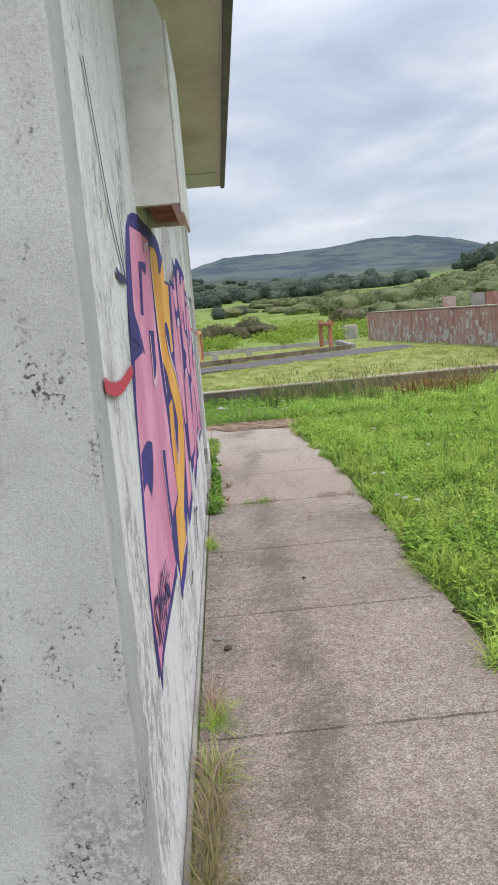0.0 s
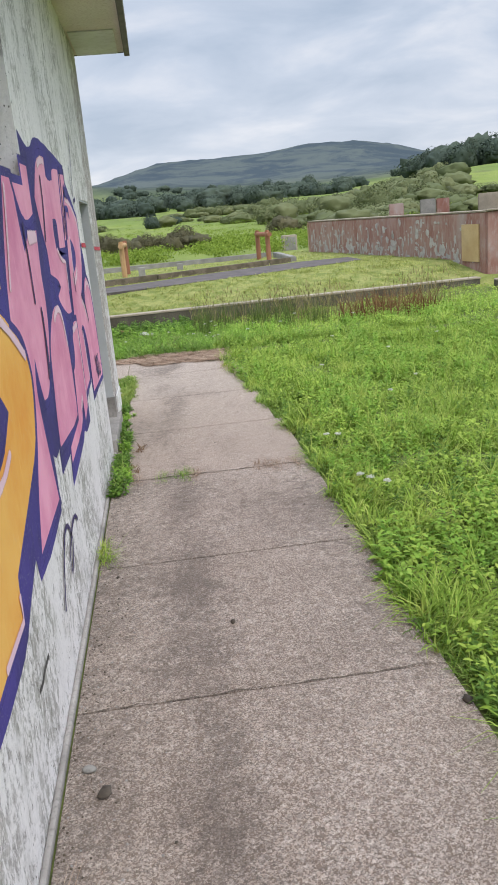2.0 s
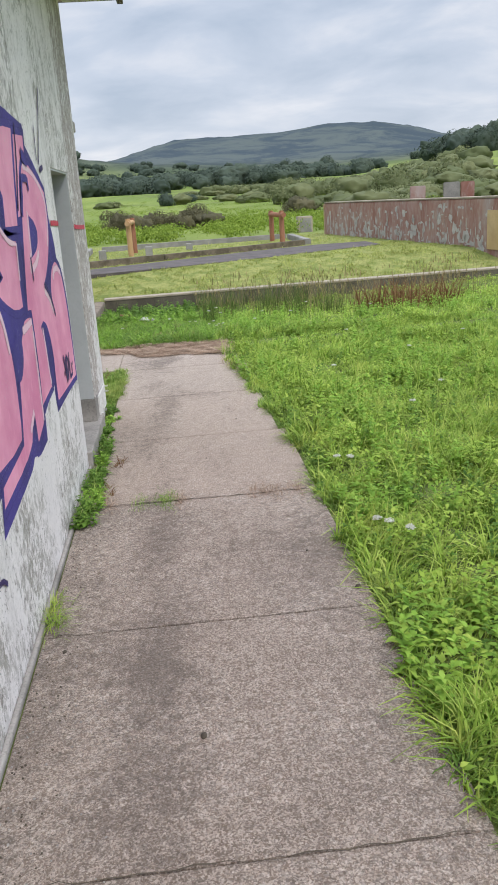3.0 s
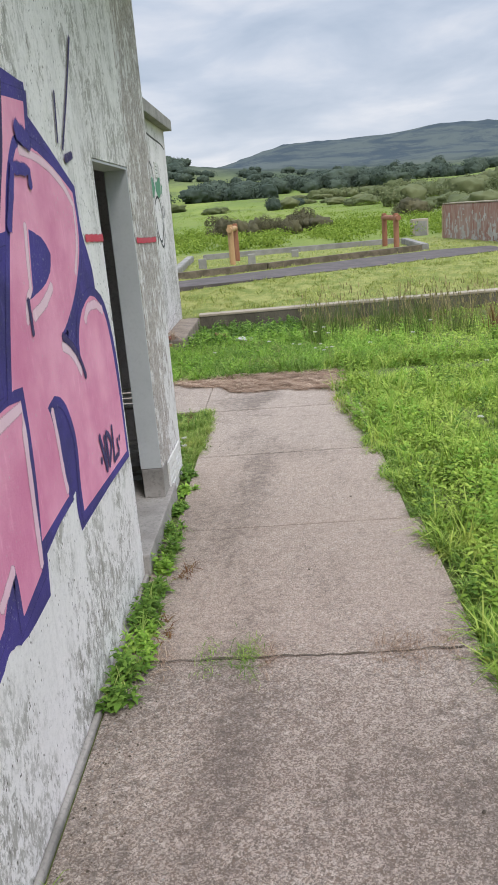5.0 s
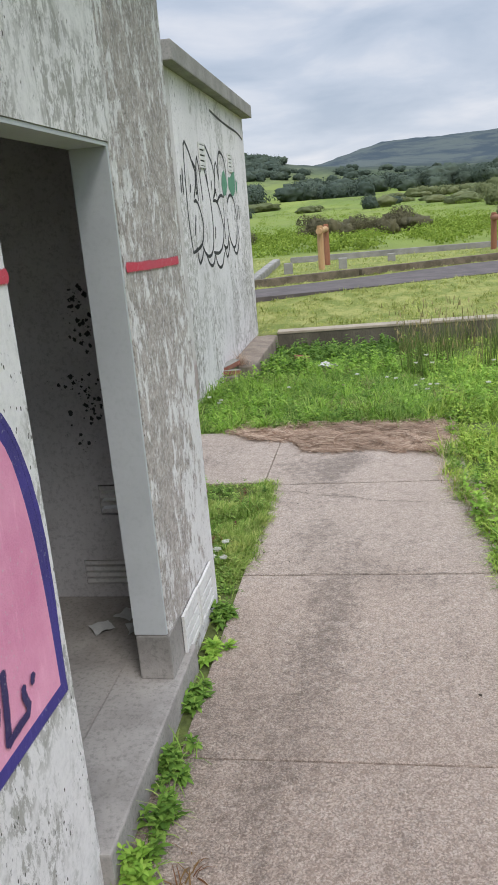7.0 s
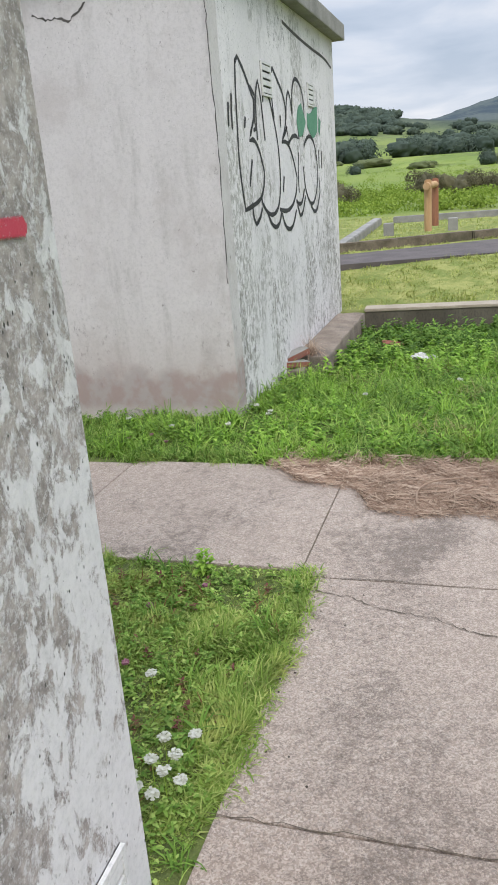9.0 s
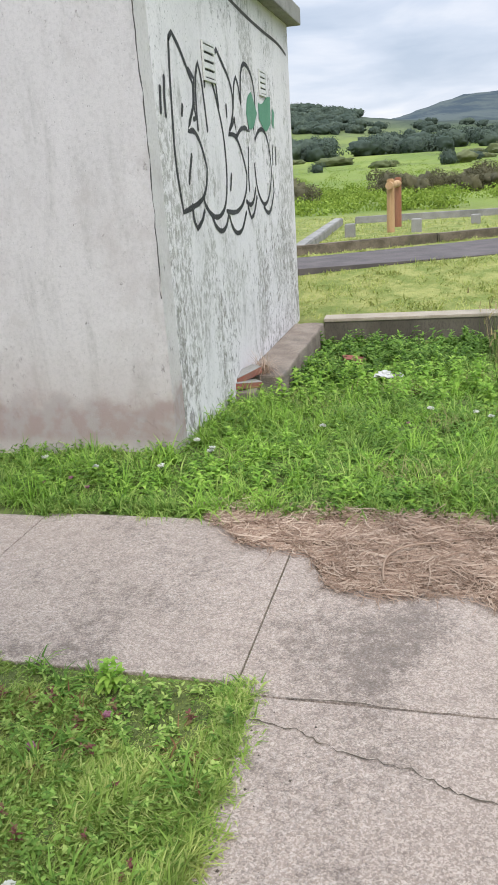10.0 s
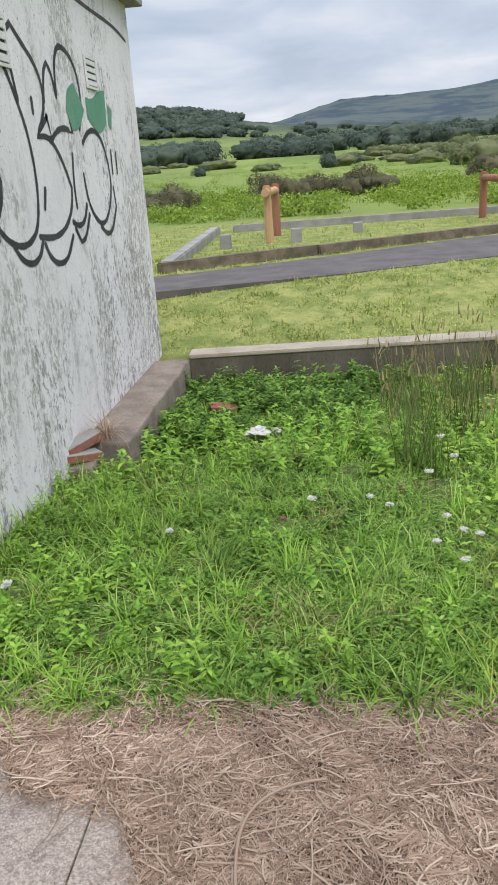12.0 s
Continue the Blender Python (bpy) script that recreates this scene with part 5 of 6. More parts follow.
block_between(16.45, 17.45, 25.2, 0.5, 0.3, 1.84, M_RED, "brick_pier", "red brick pier with a pale end standing behind the wall", "piers behind the wall")
block_between(18.55, 19.6, 23.0, 0.6, 0.3, 1.88, M_CONC, "concrete_pier", "pale concrete block behind the ruined wall", "piers behind the wall")
block_between(19.62, 20.5, 23.2, 0.6, 0.3, 1.87, M_RED, "brick_pier", "red brick pier with a pale end standing behind the wall", "piers behind the wall")
block_between(22.35, 27.0, 22.0, 0.6, 0.3, 1.90, M_COPING, "concrete_pier", "wide pale concrete block behind the ruined wall", "piers behind the wall")
M_BOARD = plain("yellowed_board", (0.50, 0.34, 0.16), (0.60, 0.43, 0.23), 2.2, stain=0.15)


def wall_point(u, z):
    """A place on the near face of the ruined wall, u metres from its far end."""
    a, b = Vector((6.40, 30.6, z)), Vector((7.98, 18.05, z))
    d = (b - a).normalized()
    return a + d * u, d, Vector((d.y, -d.x, 0))


def board(u, w, z0, z1, mat, name, label, thick=0.03):
    p, d, n = wall_point(u, 0)
    q = p + d * w
    ob = put(name, along(bmesh.new(), p.x + n.x * thick, p.y + n.y * thick, q.x + n.x * thick, q.y + n.y * thick, thick - 0.003, z0, z1), mat)
    return tagged(ob, label, "board")


board(11.62, 0.78, 0.38, 1.22, M_BOARD, "notice_board", "faded yellowish board fixed to the red wall")
tagged(put("notice_board", along(bmesh.new(), 8.7, 17.85, 10.3, 17.56, 0.03, 0.35, 1.2), M_BOARD), "faded yellowish board fixed to the end wall", "board")
part("wall_cap", along(bmesh.new(), 6.38, 30.63, 7.98, 18.0, 0.46, 1.473, 1.51, 0.01), M_COPING, ruined_wall, "pale crumbling cap")
part("wall_cap", along(bmesh.new(), 7.985, 17.97, 17.0, 16.35, 0.46, 1.493, 1.53, 0.01), M_COPING, ruined_wall, "pale crumbling cap")
part("wall_end", along(bmesh.new(), 6.37, 30.62, 6.79, 30.64, 0.12, -0.2, 1.46, 0.02), plain("orange_stained_end", (0.42, 0.24, 0.12), (0.52, 0.40, 0.30), 2), ruined_wall, "orange-stained broken end")


def scuffs():
    """Patches where the red paint has come off, most near the foot."""
    m = plain("bare_plaster_scuff", (0.42, 0.38, 0.35), (0.55, 0.51, 0.47), 7)
    r = random.Random(12)
    ob = thing("paint_scuffs", "pale bare patches where red paint has flaked away", "paint")
    for _ in range(420):
        u, z = r.uniform(0.2, 12.2), 0.35 + abs(r.gauss(0, 0.50))
        if z > 1.35:
            continue
        p, d, n = wall_point(u, z)
        p = p + n * 0.006
        w, h = 0.012 + 0.07 * r.random() ** 2, 0.02 + 0.16 * r.random() ** 2
        pts = []
        for k in range(9):
            a = k / 9 * math.tau
            s = r.uniform(0.5, 1.2)
            pts.append(p + d * (math.cos(a) * w * s * 1.6) + Vector((0, 0, math.sin(a) * h * s)))
        mesh_from("scuff", [tuple(q) for q in pts], [tuple(range(9))], m, ob)


scuffs()
box_at = (6.28, 34.3)
cb = thing("concrete_cabinet", "small pale concrete meter cabinet with a dark recessed front", "cabinet")
part("body", boxed(box_at[0] - 0.30, box_at[0] + 0.30, box_at[1], box_at[1] + 0.5, 0.2, 0.98, 0.02), M_COPING, cb)
part("front", boxed(box_at[0] - 0.22, box_at[0] + 0.24, box_at[1] - 0.012, box_at[1] - 0.002, 0.3, 0.9), M_CONC, cb, "dark recessed front")
for x, y, h in ((-1.14, 24.6, 0.26), (0.15, 25.1, 0.26), (1.35, 26.6, 0.2)):
    tagged(put("bollard", boxed(x - 0.10, x + 0.10, y - 0.10, y + 0.10, GZ - 0.2, GZ + h, 0.02), M_CONC), "short weathered concrete block in the plot", "bollard", "blocks in the plot")

# ---- plants ----
NP = np.random.default_rng(5)


def leaf_material(name, a, b, c, clumps=False):
    m = Mat(name, 0.7)
    col = m.ramp(m.island(), (0.0, a), (0.5, b), (1.0, c))
    patch = m.band(m.noise(0.7, 4), 0.35, 0.65)
    col = m.mix(m.math("MULTIPLY", patch, 0.4), col, tuple(v * 0.62 for v in b))
    if clumps:
        col = m.mix(m.band(m.noise(4.5, 5, 0.65), 0.48, 0.68, 0, 0.55), col, tuple(v * 0.6 for v in a))
        col = m.mix(m.band(m.noise(2.6, 6, 0.7, (1.2, 1, 1)), 0.52, 0.70, 0, 0.50), col, (c[0] * 1.05, c[1] * 0.95, c[2] * 0.85))
    m.color(col)
    m.b.inputs["Specular IOR Level"].default_value = 0.15
    tr = m.n("ShaderNodeBsdfTranslucent")
    m.l(col, tr.inputs[0])
    mx = m.n("ShaderNodeMixShader")
    mx.inputs[0].default_value = 0.26
    m.l(m.b.outputs[0], mx.inputs[1])
    m.l(tr.outputs[0], mx.inputs[2])
    m.l(mx.outputs[0], m.out.inputs[0])
    return m.m


M_GRASS = leaf_material("fresh_grass", (0.155, 0.285, 0.036), (0.34, 0.50, 0.076), (0.58, 0.645, 0.17), clumps=True)
M_COOL = leaf_material("shaded_green_grass", (0.075, 0.165, 0.03), (0.24, 0.40, 0.07), (0.48, 0.58, 0.17), clumps=True)
M_NETTLE = leaf_material("nettle_leaf", (0.065, 0.14, 0.024), (0.14, 0.265, 0.042), (0.27, 0.42, 0.08))
M_VERGE = leaf_material("trodden_verge_grass", (0.145, 0.25, 0.042), (0.29, 0.42, 0.082), (0.54, 0.57, 0.20), clumps=True)
M_LAWN = leaf_material("lawn_grass", (0.25, 0.31, 0.07), (0.38, 0.43, 0.11), (0.54, 0.52, 0.20))
M_WEED = leaf_material("broad_weed_leaf", (0.16, 0.27, 0.034), (0.31, 0.46, 0.06), (0.48, 0.59, 0.115))
M_HERB = leaf_material("bright_herb_leaf", (0.15, 0.30, 0.036), (0.26, 0.45, 0.062), (0.40, 0.57, 0.105))
M_DRY = leaf_material("dry_straw", (0.23, 0.145, 0.10), (0.45, 0.315, 0.225), (0.70, 0.56, 0.43))
M_RUSH = leaf_material("dark_rush", (0.055, 0.095, 0.022), (0.11, 0.17, 0.04), (0.24, 0.28, 0.09))
M_REDLEAF = leaf_material("reddish_leaf", (0.14, 0.045, 0.04), (0.22, 0.085, 0.07), (0.20, 0.20, 0.06))
M_STALK = leaf_material("seed_stalk", (0.17, 0.16, 0.06), (0.30, 0.25, 0.11), (0.46, 0.36, 0.19))
M_DOCK = leaf_material("rusty_dock", (0.15, 0.065, 0.03), (0.22, 0.11, 0.05), (0.26, 0.17, 0.07))
M_WHITE = leaf_material("white_petals", (0.52, 0.52, 0.38), (0.66, 0.66, 0.56), (0.76, 0.76, 0.70))
M_CLOVER = leaf_material("clover_pink", (0.28, 0.10, 0.14), (0.38, 0.17, 0.21), (0.42, 0.24, 0.26))
# wood green lightened, with the haze of distance mixed into its colour
M_PINE = leaf_material("hazed_wood_leaf", (0.062, 0.088, 0.066), (0.080, 0.108, 0.078), (0.100, 0.130, 0.090))
M_SCRUB = leaf_material("olive_scrub_leaf", (0.12, 0.145, 0.060), (0.16, 0.185, 0.080), (0.21, 0.225, 0.105))
M_BROWN = leaf_material("brown_shrub_leaf", (0.095, 0.09, 0.05), (0.125, 0.115, 0.062), (0.16, 0.145, 0.075))
M_FERN = leaf_material("bracken_leaf", (0.13, 0.205, 0.028), (0.22, 0.315, 0.042), (0.32, 0.40, 0.075))


def strips(name, v, mat, label, category, kind="stuff", parent=None):
    """Blades: an array (count, 2 * rows, 3), two points a row from foot to tip."""
    v = np.asarray(v, dtype=np.float32)
    count, k2 = v.shape[0], v.shape[1]
    quads = []
    for r in range(k2 // 2 - 1):
        quads.append([2 * r, 2 * r + 1, 2 * r + 3, 2 * r + 2])
    quads = np.array(quads, dtype=np.int32)
    idx = (np.arange(count, dtype=np.int32)[:, None, None] * k2 + quads[None]).reshape(-1)
    me = bpy.data.meshes.new(name)
    me.vertices.add(count * k2)
    me.vertices.foreach_set("co", v.reshape(-1))
    me.loops.add(len(idx))
    me.loops.foreach_set("vertex_index", idx)
    me.polygons.add(len(idx) // 4)
    me.polygons.foreach_set("loop_start", np.arange(0, len(idx), 4, dtype=np.int32))
    me.update(calc_edges=True)
    me.materials.append(mat)
    ob = new(name, me)
    if parent is not None:
        ob.parent = parent
        return ob
    return tagged(ob, label, category, kind=kind)


def blades(xyz, length, width, bend, lean=0.35, rows=3, heading=None, tilt=None, leaf=None):
    """Bent, tapering blades standing at the given feet."""
    n = len(xyz)
    a = NP.uniform(0, 2 * np.pi, n) if heading is None else heading
    dirs = np.stack([np.cos(a), np.sin(a), np.zeros(n)], 1)
    side = np.stack([-np.sin(a), np.cos(a), np.zeros(n)], 1)
    tilt = np.abs(NP.normal(0, lean, n)) if tilt is None else tilt
    out = np.zeros((n, 2 * rows, 3))
    for r in range(rows):
        u = r / (rows - 1)
        ang = tilt + bend * u
        along_ = length * u
        c = xyz + dirs * (along_ * np.sin(ang))[:, None] + np.array([0, 0, 1.0]) * (along_ * np.cos(ang))[:, None]
        w = width * (1 - 0.85 * u ** 1.5) * (0.75 if r == 0 and rows > 3 else 1.0)
        if leaf is not None:
            w = width * leaf[r]
        out[:, 2 * r] = c - side * w[:, None] / 2
        out[:, 2 * r + 1] = c + side * w[:, None] / 2
    return out


def path_right(y):
    base = np.interp(y, [7.0, 7.8, 8.8, 9.5, 10.0, 10.45, 11.0, 12.0], [1.645, 1.60, 1.50, 1.47, 1.44, 1.34, 1.39, 1.47])
    flat = np.zeros(np.shape(y))
    return base + 0.10 * clump_noise(flat, y, 0.9, 3.0) * np.clip(9.5 - y, 0, 1) + 0.09 * clump_noise(flat, y, 2.7, 5.0) + 0.06 * clump_noise(flat, y, 7.0, 8.0)


def heights(x, y):
    return np.array([ground_z(a, b) for a, b in zip(x, y)])


def clump_noise(x, y, s=1.6, seed=0.0):
    return np.array([noise.noise((a * s, b * s, seed)) for a, b in zip(x, y)])


def scatter(n, x0, x1, y0, y1, keep):
    x, y = NP.uniform(x0, x1, n), NP.uniform(y0, y1, n)
    k = keep(x, y)
    return x[k], y[k]


def needle_edge(x):
    return np.interp(x, [-0.45, -0.415, -0.275, -0.166, 0.08, 0.18, 0.268, 0.324, 0.58, 0.76, 0.92, 1.02, 1.15, 1.38, 1.5], [11.95, 11.83, 11.73, 11.56, 11.515, 11.50, 11.31, 11.19, 11.13, 11.20, 11.19, 11.08, 11.10, 11.02, 11.0])


def meadow_keep(x, y):
    wall = 16.97 + 0.07 * (x + 0.45) - 0.05
    right = (x > path_right(y) - 0.02) & (y < 11.6)
    beyond = (y > 11.88 + 0.10 * clump_noise(x, np.zeros(np.shape(x)), 2.6, 2.0) + 0.08 * clump_noise(x, np.zeros(np.shape(x)), 8.0, 6.0)) & ((x > AX + 0.02) | (y < AY0 - 0.02))
    bare = (y > needle_edge(x)) & (y < 11.93) & (x > -0.42) & (x < 1.46 + 0.05 * np.sin(y * 9))
    ledge_ = (x < AX + 0.36) & (y > 14.55)
    return (right | beyond) & ~bare & ~ledge_ & (y < wall)


def grass_field(name, n, box_, keep, l0, l1, w, mat, label, thin=None):
    x, y = scatter(n, *box_, keep)
    g = clump_noise(x, y)
    if thin is not None:
        k = NP.uniform(0, 1, len(x)) < thin(x, y, g)
        x, y, g = x[k], y[k], g[k]
    z = heights(x, y) - 0.01
    fine = clump_noise(x, y, 5.5, 11.0)
    tall = np.clip(0.62 + 0.9 * g + 0.75 * fine, 0.28, 1.7)
    tall = tall * np.where(y < 17.0, np.clip((17.1 - y) / 1.6, 0.4, 1.0), 1.0)
    ln = (l0 + (l1 - l0) * NP.beta(2, 3, len(x))) * tall
    wd = w * NP.uniform(0.6, 1.5, len(x))
    bend = NP.uniform(0.2, 1.5, len(x))
    sway = 5.0 * clump_noise(x, y, 2.8, 17.0) + NP.normal(0, 1.0, len(x))
    strips(name, blades(np.stack([x, y, z], 1), ln, wd, bend, 0.4, heading=sway), mat, label, "grass")


def leafy(name, x, y, h, size, mat, label, nodes=5, ring=4, base=None):
    """Upright herbs: whorls of pointed leaves up a stem, larger below."""
    n = len(x)
    z = heights(x, y) if base is None else np.full(n, base)
    feet, ln, head, tilt = [], [], [], []
    lean_x, lean_y = NP.normal(0, 0.12, n), NP.normal(0, 0.12, n)
    for k in range(nodes):
        u = (k + 0.6) / nodes
        for j in range(ring):
            feet.append(np.stack([x + lean_x * h * u, y + lean_y * h * u, z + h * u + NP.normal(0, 0.006, n)], 1))
            ln.append(size * (1.15 - 0.6 * u) * NP.uniform(0.7, 1.25, n))
            head.append(np.full(n, k * 0.8 + j * 2 * np.pi / ring) + NP.normal(0, 0.35, n) + x * 40)
            tilt.append(NP.uniform(0.75, 1.2, n) - 0.35 * u)
    feet, ln, head, tilt = np.concatenate(feet), np.concatenate(ln), np.concatenate(head), np.concatenate(tilt)
    m = len(ln)
    v = blades(feet, ln, ln * NP.uniform(0.36, 0.52, m), NP.uniform(0.3, 1.0, m), 0, 4, head, tilt, (0.22, 1.0, 0.78, 0.06))
    return strips(name, v, mat, label, "plants")


grass_field("meadow_grass", 138000, (1.3, 5.2, 1.6, 12.5), meadow_keep, 0.09, 0.30, 0.0085, M_GRASS, "lush uneven green grass beside the path")
grass_field("meadow_grass", 66000, (1.4, 11.0, 3.0, 17.6), lambda x, y: meadow_keep(x, y) & ((x > 5.2) | (y > 12.5)), 0.10, 0.30, 0.010, M_GRASS, "lush uneven green grass before the low wall")
grass_field("meadow_grass", 110000, (-4.5, 1.8, 11.7, 17.0), meadow_keep, 0.05, 0.20, 0.0085, M_COOL, "green grass at the foot of the annex")
patch_keep = lambda x, y: (x < np.where(y < 10.42, 0.165, 0.09) + 0.05 * clump_noise(np.zeros(np.shape(y)), y, 5.0, 4.0) + 0.05 * clump_noise(np.zeros(np.shape(y)), y, 14.0, 6.0) - np.clip(9.1 - y, 0, 1) * 0.10) & (y > END + 0.01) & (y < 10.50 + 0.05 * clump_noise(x, np.zeros(np.shape(x)), 6.0, 9.0))
grass_field("verge_grass", 90000, (-1.5, 0.3, 8.75, 10.56), patch_keep, 0.05, 0.12, 0.0072, M_VERGE, "short grass patch between the path and the hut")


def tufts(name, n, box_, keep, l0, l1, label, mat=M_GRASS):
    """Bushy tufts of longer arching blades."""
    x, y = scatter(n, *box_, keep)
    k = 34
    px_, py_ = np.repeat(x, k) + NP.normal(0, 0.022, len(x) * k), np.repeat(y, k) + NP.normal(0, 0.022, len(x) * k)
    z = np.repeat(heights(x, y), k) - 0.01
    size = np.repeat(NP.uniform(l0, l1, len(x)), k) * NP.uniform(0.5, 1.2, len(x) * k)
    strips(name, blades(np.stack([px_, py_, z], 1), size, 0.008 * NP.uniform(0.6, 1.3, len(size)), NP.uniform(0.3, 1.6, len(size)), 0.3, 4), mat, label, "grass")


tufts("grass_tufts", 420, (1.5, 5.0, 1.6, 12.5), meadow_keep, 0.14, 0.32, "bushy tufts of long grass in the meadow")
tufts("grass_tufts", 260, (-3.0, 2.2, 11.9, 16.6), meadow_keep, 0.12, 0.26, "bushy tufts of long grass by the annex", M_COOL)
tufts("grass_tufts", 420, (-2.0, 2.2, 11.9, 15.6), meadow_keep, 0.10, 0.24, "bright tufts of fresh grass by the annex", M_HERB)
tufts("grass_tufts", 70, (-2.0, 0.2, 8.8, 10.5), patch_keep, 0.07, 0.15, "small grass tufts in the verge", M_NETTLE)
tufts("edge_tufts", 3000, (1.4, 1.95, 1.7, 11.2), lambda a, b: np.abs(a - path_right(b) - 0.045) < 0.04, 0.04, 0.12, "grass hanging over the path edge", M_COOL)


def weedy(name, n, box_, keep, size, zmax, mat, label, dens=None):
    """Low broad leaves, flat or tilted."""
    x, y = scatter(n, *box_, keep)
    g = clump_noise(x, y, 2.3, 7.0)
    k = NP.uniform(0, 1, len(x)) < np.clip(0.45 + 1.4 * g, 0.06, 1)
    x, y, g = x[k], y[k], g[k]
    z = heights(x, y) + NP.uniform(0.01, 1, len(x)) ** 0.7 * zmax * np.clip(0.6 + g, 0.3, 1.4)
    s = size * NP.uniform(0.6, 1.5, len(x))
    a = NP.uniform(0, 2 * np.pi, len(x))
    b = blades(np.stack([x, y, z], 1), s * 1.9, s, NP.uniform(0.2, 0.9, len(x)), 0.0, 4, a)
    # lay the leaf over
    base = np.stack([x, y, z], 1)[:, None, :]
    rel = b - base
    t = NP.uniform(0.7, 1.35, len(x))
    ca, sa = np.cos(a), np.sin(a)
    fwd = rel[..., 0] * ca[:, None] + rel[..., 1] * sa[:, None]
    lat = -rel[..., 0] * sa[:, None] + rel[..., 1] * ca[:, None]
    up = rel[..., 2]
    f2 = fwd * np.cos(t)[:, None] + up * np.sin(t)[:, None]
    u2 = -fwd * np.sin(t)[:, None] + up * np.cos(t)[:, None]
    mid_w = np.array([0.35, 0.35, 1.25, 1.25, 1.15, 1.15, 0.8, 0.8])
    lat = lat * mid_w[None]
    out = np.stack([f2 * ca[:, None] - lat * sa[:, None], f2 * sa[:, None] + lat * ca[:, None], u2], -1) + base
    strips(name, out, mat, label, "weeds")


weedy("meadow_weeds", 80000, (1.5, 6.0, 1.6, 12.5), meadow_keep, 0.017, 0.17, M_WEED, "clover and broad-leaved weeds in the meadow")
x, y = scatter(4200, 1.4, 6.5, 1.6, 15.5, meadow_keep)
g = clump_noise(x, y, 1.1, 21.0) + 0.5 * clump_noise(x, y, 3.1, 23.0)
x, y = x[g > 0.12], y[g > 0.12]
leafy("leafy_herbs", x, y, NP.uniform(0.10, 0.26, len(x)), 0.06, M_HERB, "bright leafy herbs rising through the meadow grass")
x, y = scatter(700, 1.4, 5.0, 1.6, 12.5, meadow_keep)
leafy("leafy_herbs", x, y, NP.uniform(0.06, 0.18, len(x)), 0.05, M_NETTLE, "darker leafy herbs low in the meadow", 4)
x, y = scatter(1900, -3.0, 1.8, 11.8, 16.0, meadow_keep)
g = clump_noise(x, y, 1.6, 25.0)
x, y = x[g > -0.05], y[g > -0.05]
leafy("leafy_herbs", x, y, NP.uniform(0.03, 0.12, len(x)), 0.045, M_NETTLE, "leafy herbs low in the grass before the annex", 3, 5)
x, y = scatter(430, -1.6, 1.9, 12.0, 15.5, meadow_keep)
g = clump_noise(x, y, 1.3, 27.0)
x, y = x[g > 0.0], y[g > 0.0]
leafy("leafy_herbs", x, y, NP.uniform(0.08, 0.20, len(x)), 0.055, M_HERB, "fresh green herbs standing in the grass before the annex")
x, y = scatter(900, -0.6, 1.7, 12.0, 15.6, meadow_keep)
g = clump_noise(x, y, 2.2, 29.0)
x, y = x[g > 0.33], y[g > 0.33]
k = 7
dx_, dy_ = np.repeat(x, k) + NP.normal(0, 0.05, len(x) * k), np.repeat(y, k) + NP.normal(0, 0.05, len(x) * k)
strips("dead_stems", blades(np.stack([dx_, dy_, np.repeat(heights(x, y), k) + NP.uniform(0.0, 0.06, len(dx_))], 1), NP.uniform(0.08, 0.24, len(dx_)), np.full(len(dx_), 0.0045), NP.uniform(0.5, 1.5, len(dx_)), 0.6, 4), M_STALK, "dead straw-coloured stems among the green grass", "grass")
weedy("meadow_weeds", 60000, (1.5, 10.0, 6.0, 17.4), lambda x, y: meadow_keep(x, y) & ((x > 5.0) | (y > 12.0)), 0.024, 0.13, M_WEED, "leafy weeds before the low wall")
weedy("meadow_weeds", 60000, (-5.0, 1.8, 11.8, 17.0), meadow_keep, 0.014, 0.12, M_NETTLE, "leafy weeds at the foot of the annex")
x, y = scatter(560, -0.52, 1.5, 14.9, 16.95, lambda a, b: meadow_keep(a, b) & (b > 15.0 + 0.9 * a + 0.5 * np.sin(a * 6)))
leafy("nettle_bed", x, y, 0.06 + 0.18 * NP.uniform(0, 1, len(x)) ** 1.8, 0.085, M_NETTLE, "dark green nettles crowding under the low wall", 6)
x, y = scatter(80, -0.5, 1.4, 14.2, 15.6, meadow_keep)
leafy("nettle_bed", x, y, NP.uniform(0.15, 0.30, len(x)), 0.08, M_HERB, "fresh green nettles before the low wall", 6)
x, y = scatter(30, 1.15, 3.6, 14.2, 16.6, meadow_keep)
k = 42
rx_, ry_ = np.repeat(x, k) + NP.normal(0, 0.07, len(x) * k), np.repeat(y, k) + NP.normal(0, 0.07, len(x) * k)
rush = blades(np.stack([rx_, ry_, np.repeat(heights(x, y), k)], 1), NP.uniform(0.25, 0.62, len(rx_)), np.full(len(rx_), 0.006), NP.uniform(0.05, 0.4, len(rx_)), 0.16, 4)
strips("rushes", rush, M_RUSH, "dark upright rushes before the low wall", "grass")
tufts("edge_tufts", 900, (0.05, 0.26, 9.05, 10.5), lambda a, b: np.abs(a - 0.165 - 0.06 * clump_noise(np.zeros(np.shape(b)), b, 4.0, 51.0)) < 0.035, 0.025, 0.075, "short ragged grass lapping over the path", M_VERGE)
tufts("edge_tufts", 260, (-2.6, 0.25, 9.0, 10.56), lambda a, b: patch_keep(a, b) & ~patch_keep(a + 0.03, b + 0.03), 0.04, 0.10, "grass hanging over the verge edge", M_VERGE)
tufts("edge_tufts", 900, (-4.0, 0.6, 11.7, 12.2), lambda a, b: meadow_keep(a, b) & ~meadow_keep(a, b - 0.07), 0.06, 0.16, "grass hanging over the back edge of the path", M_COOL)
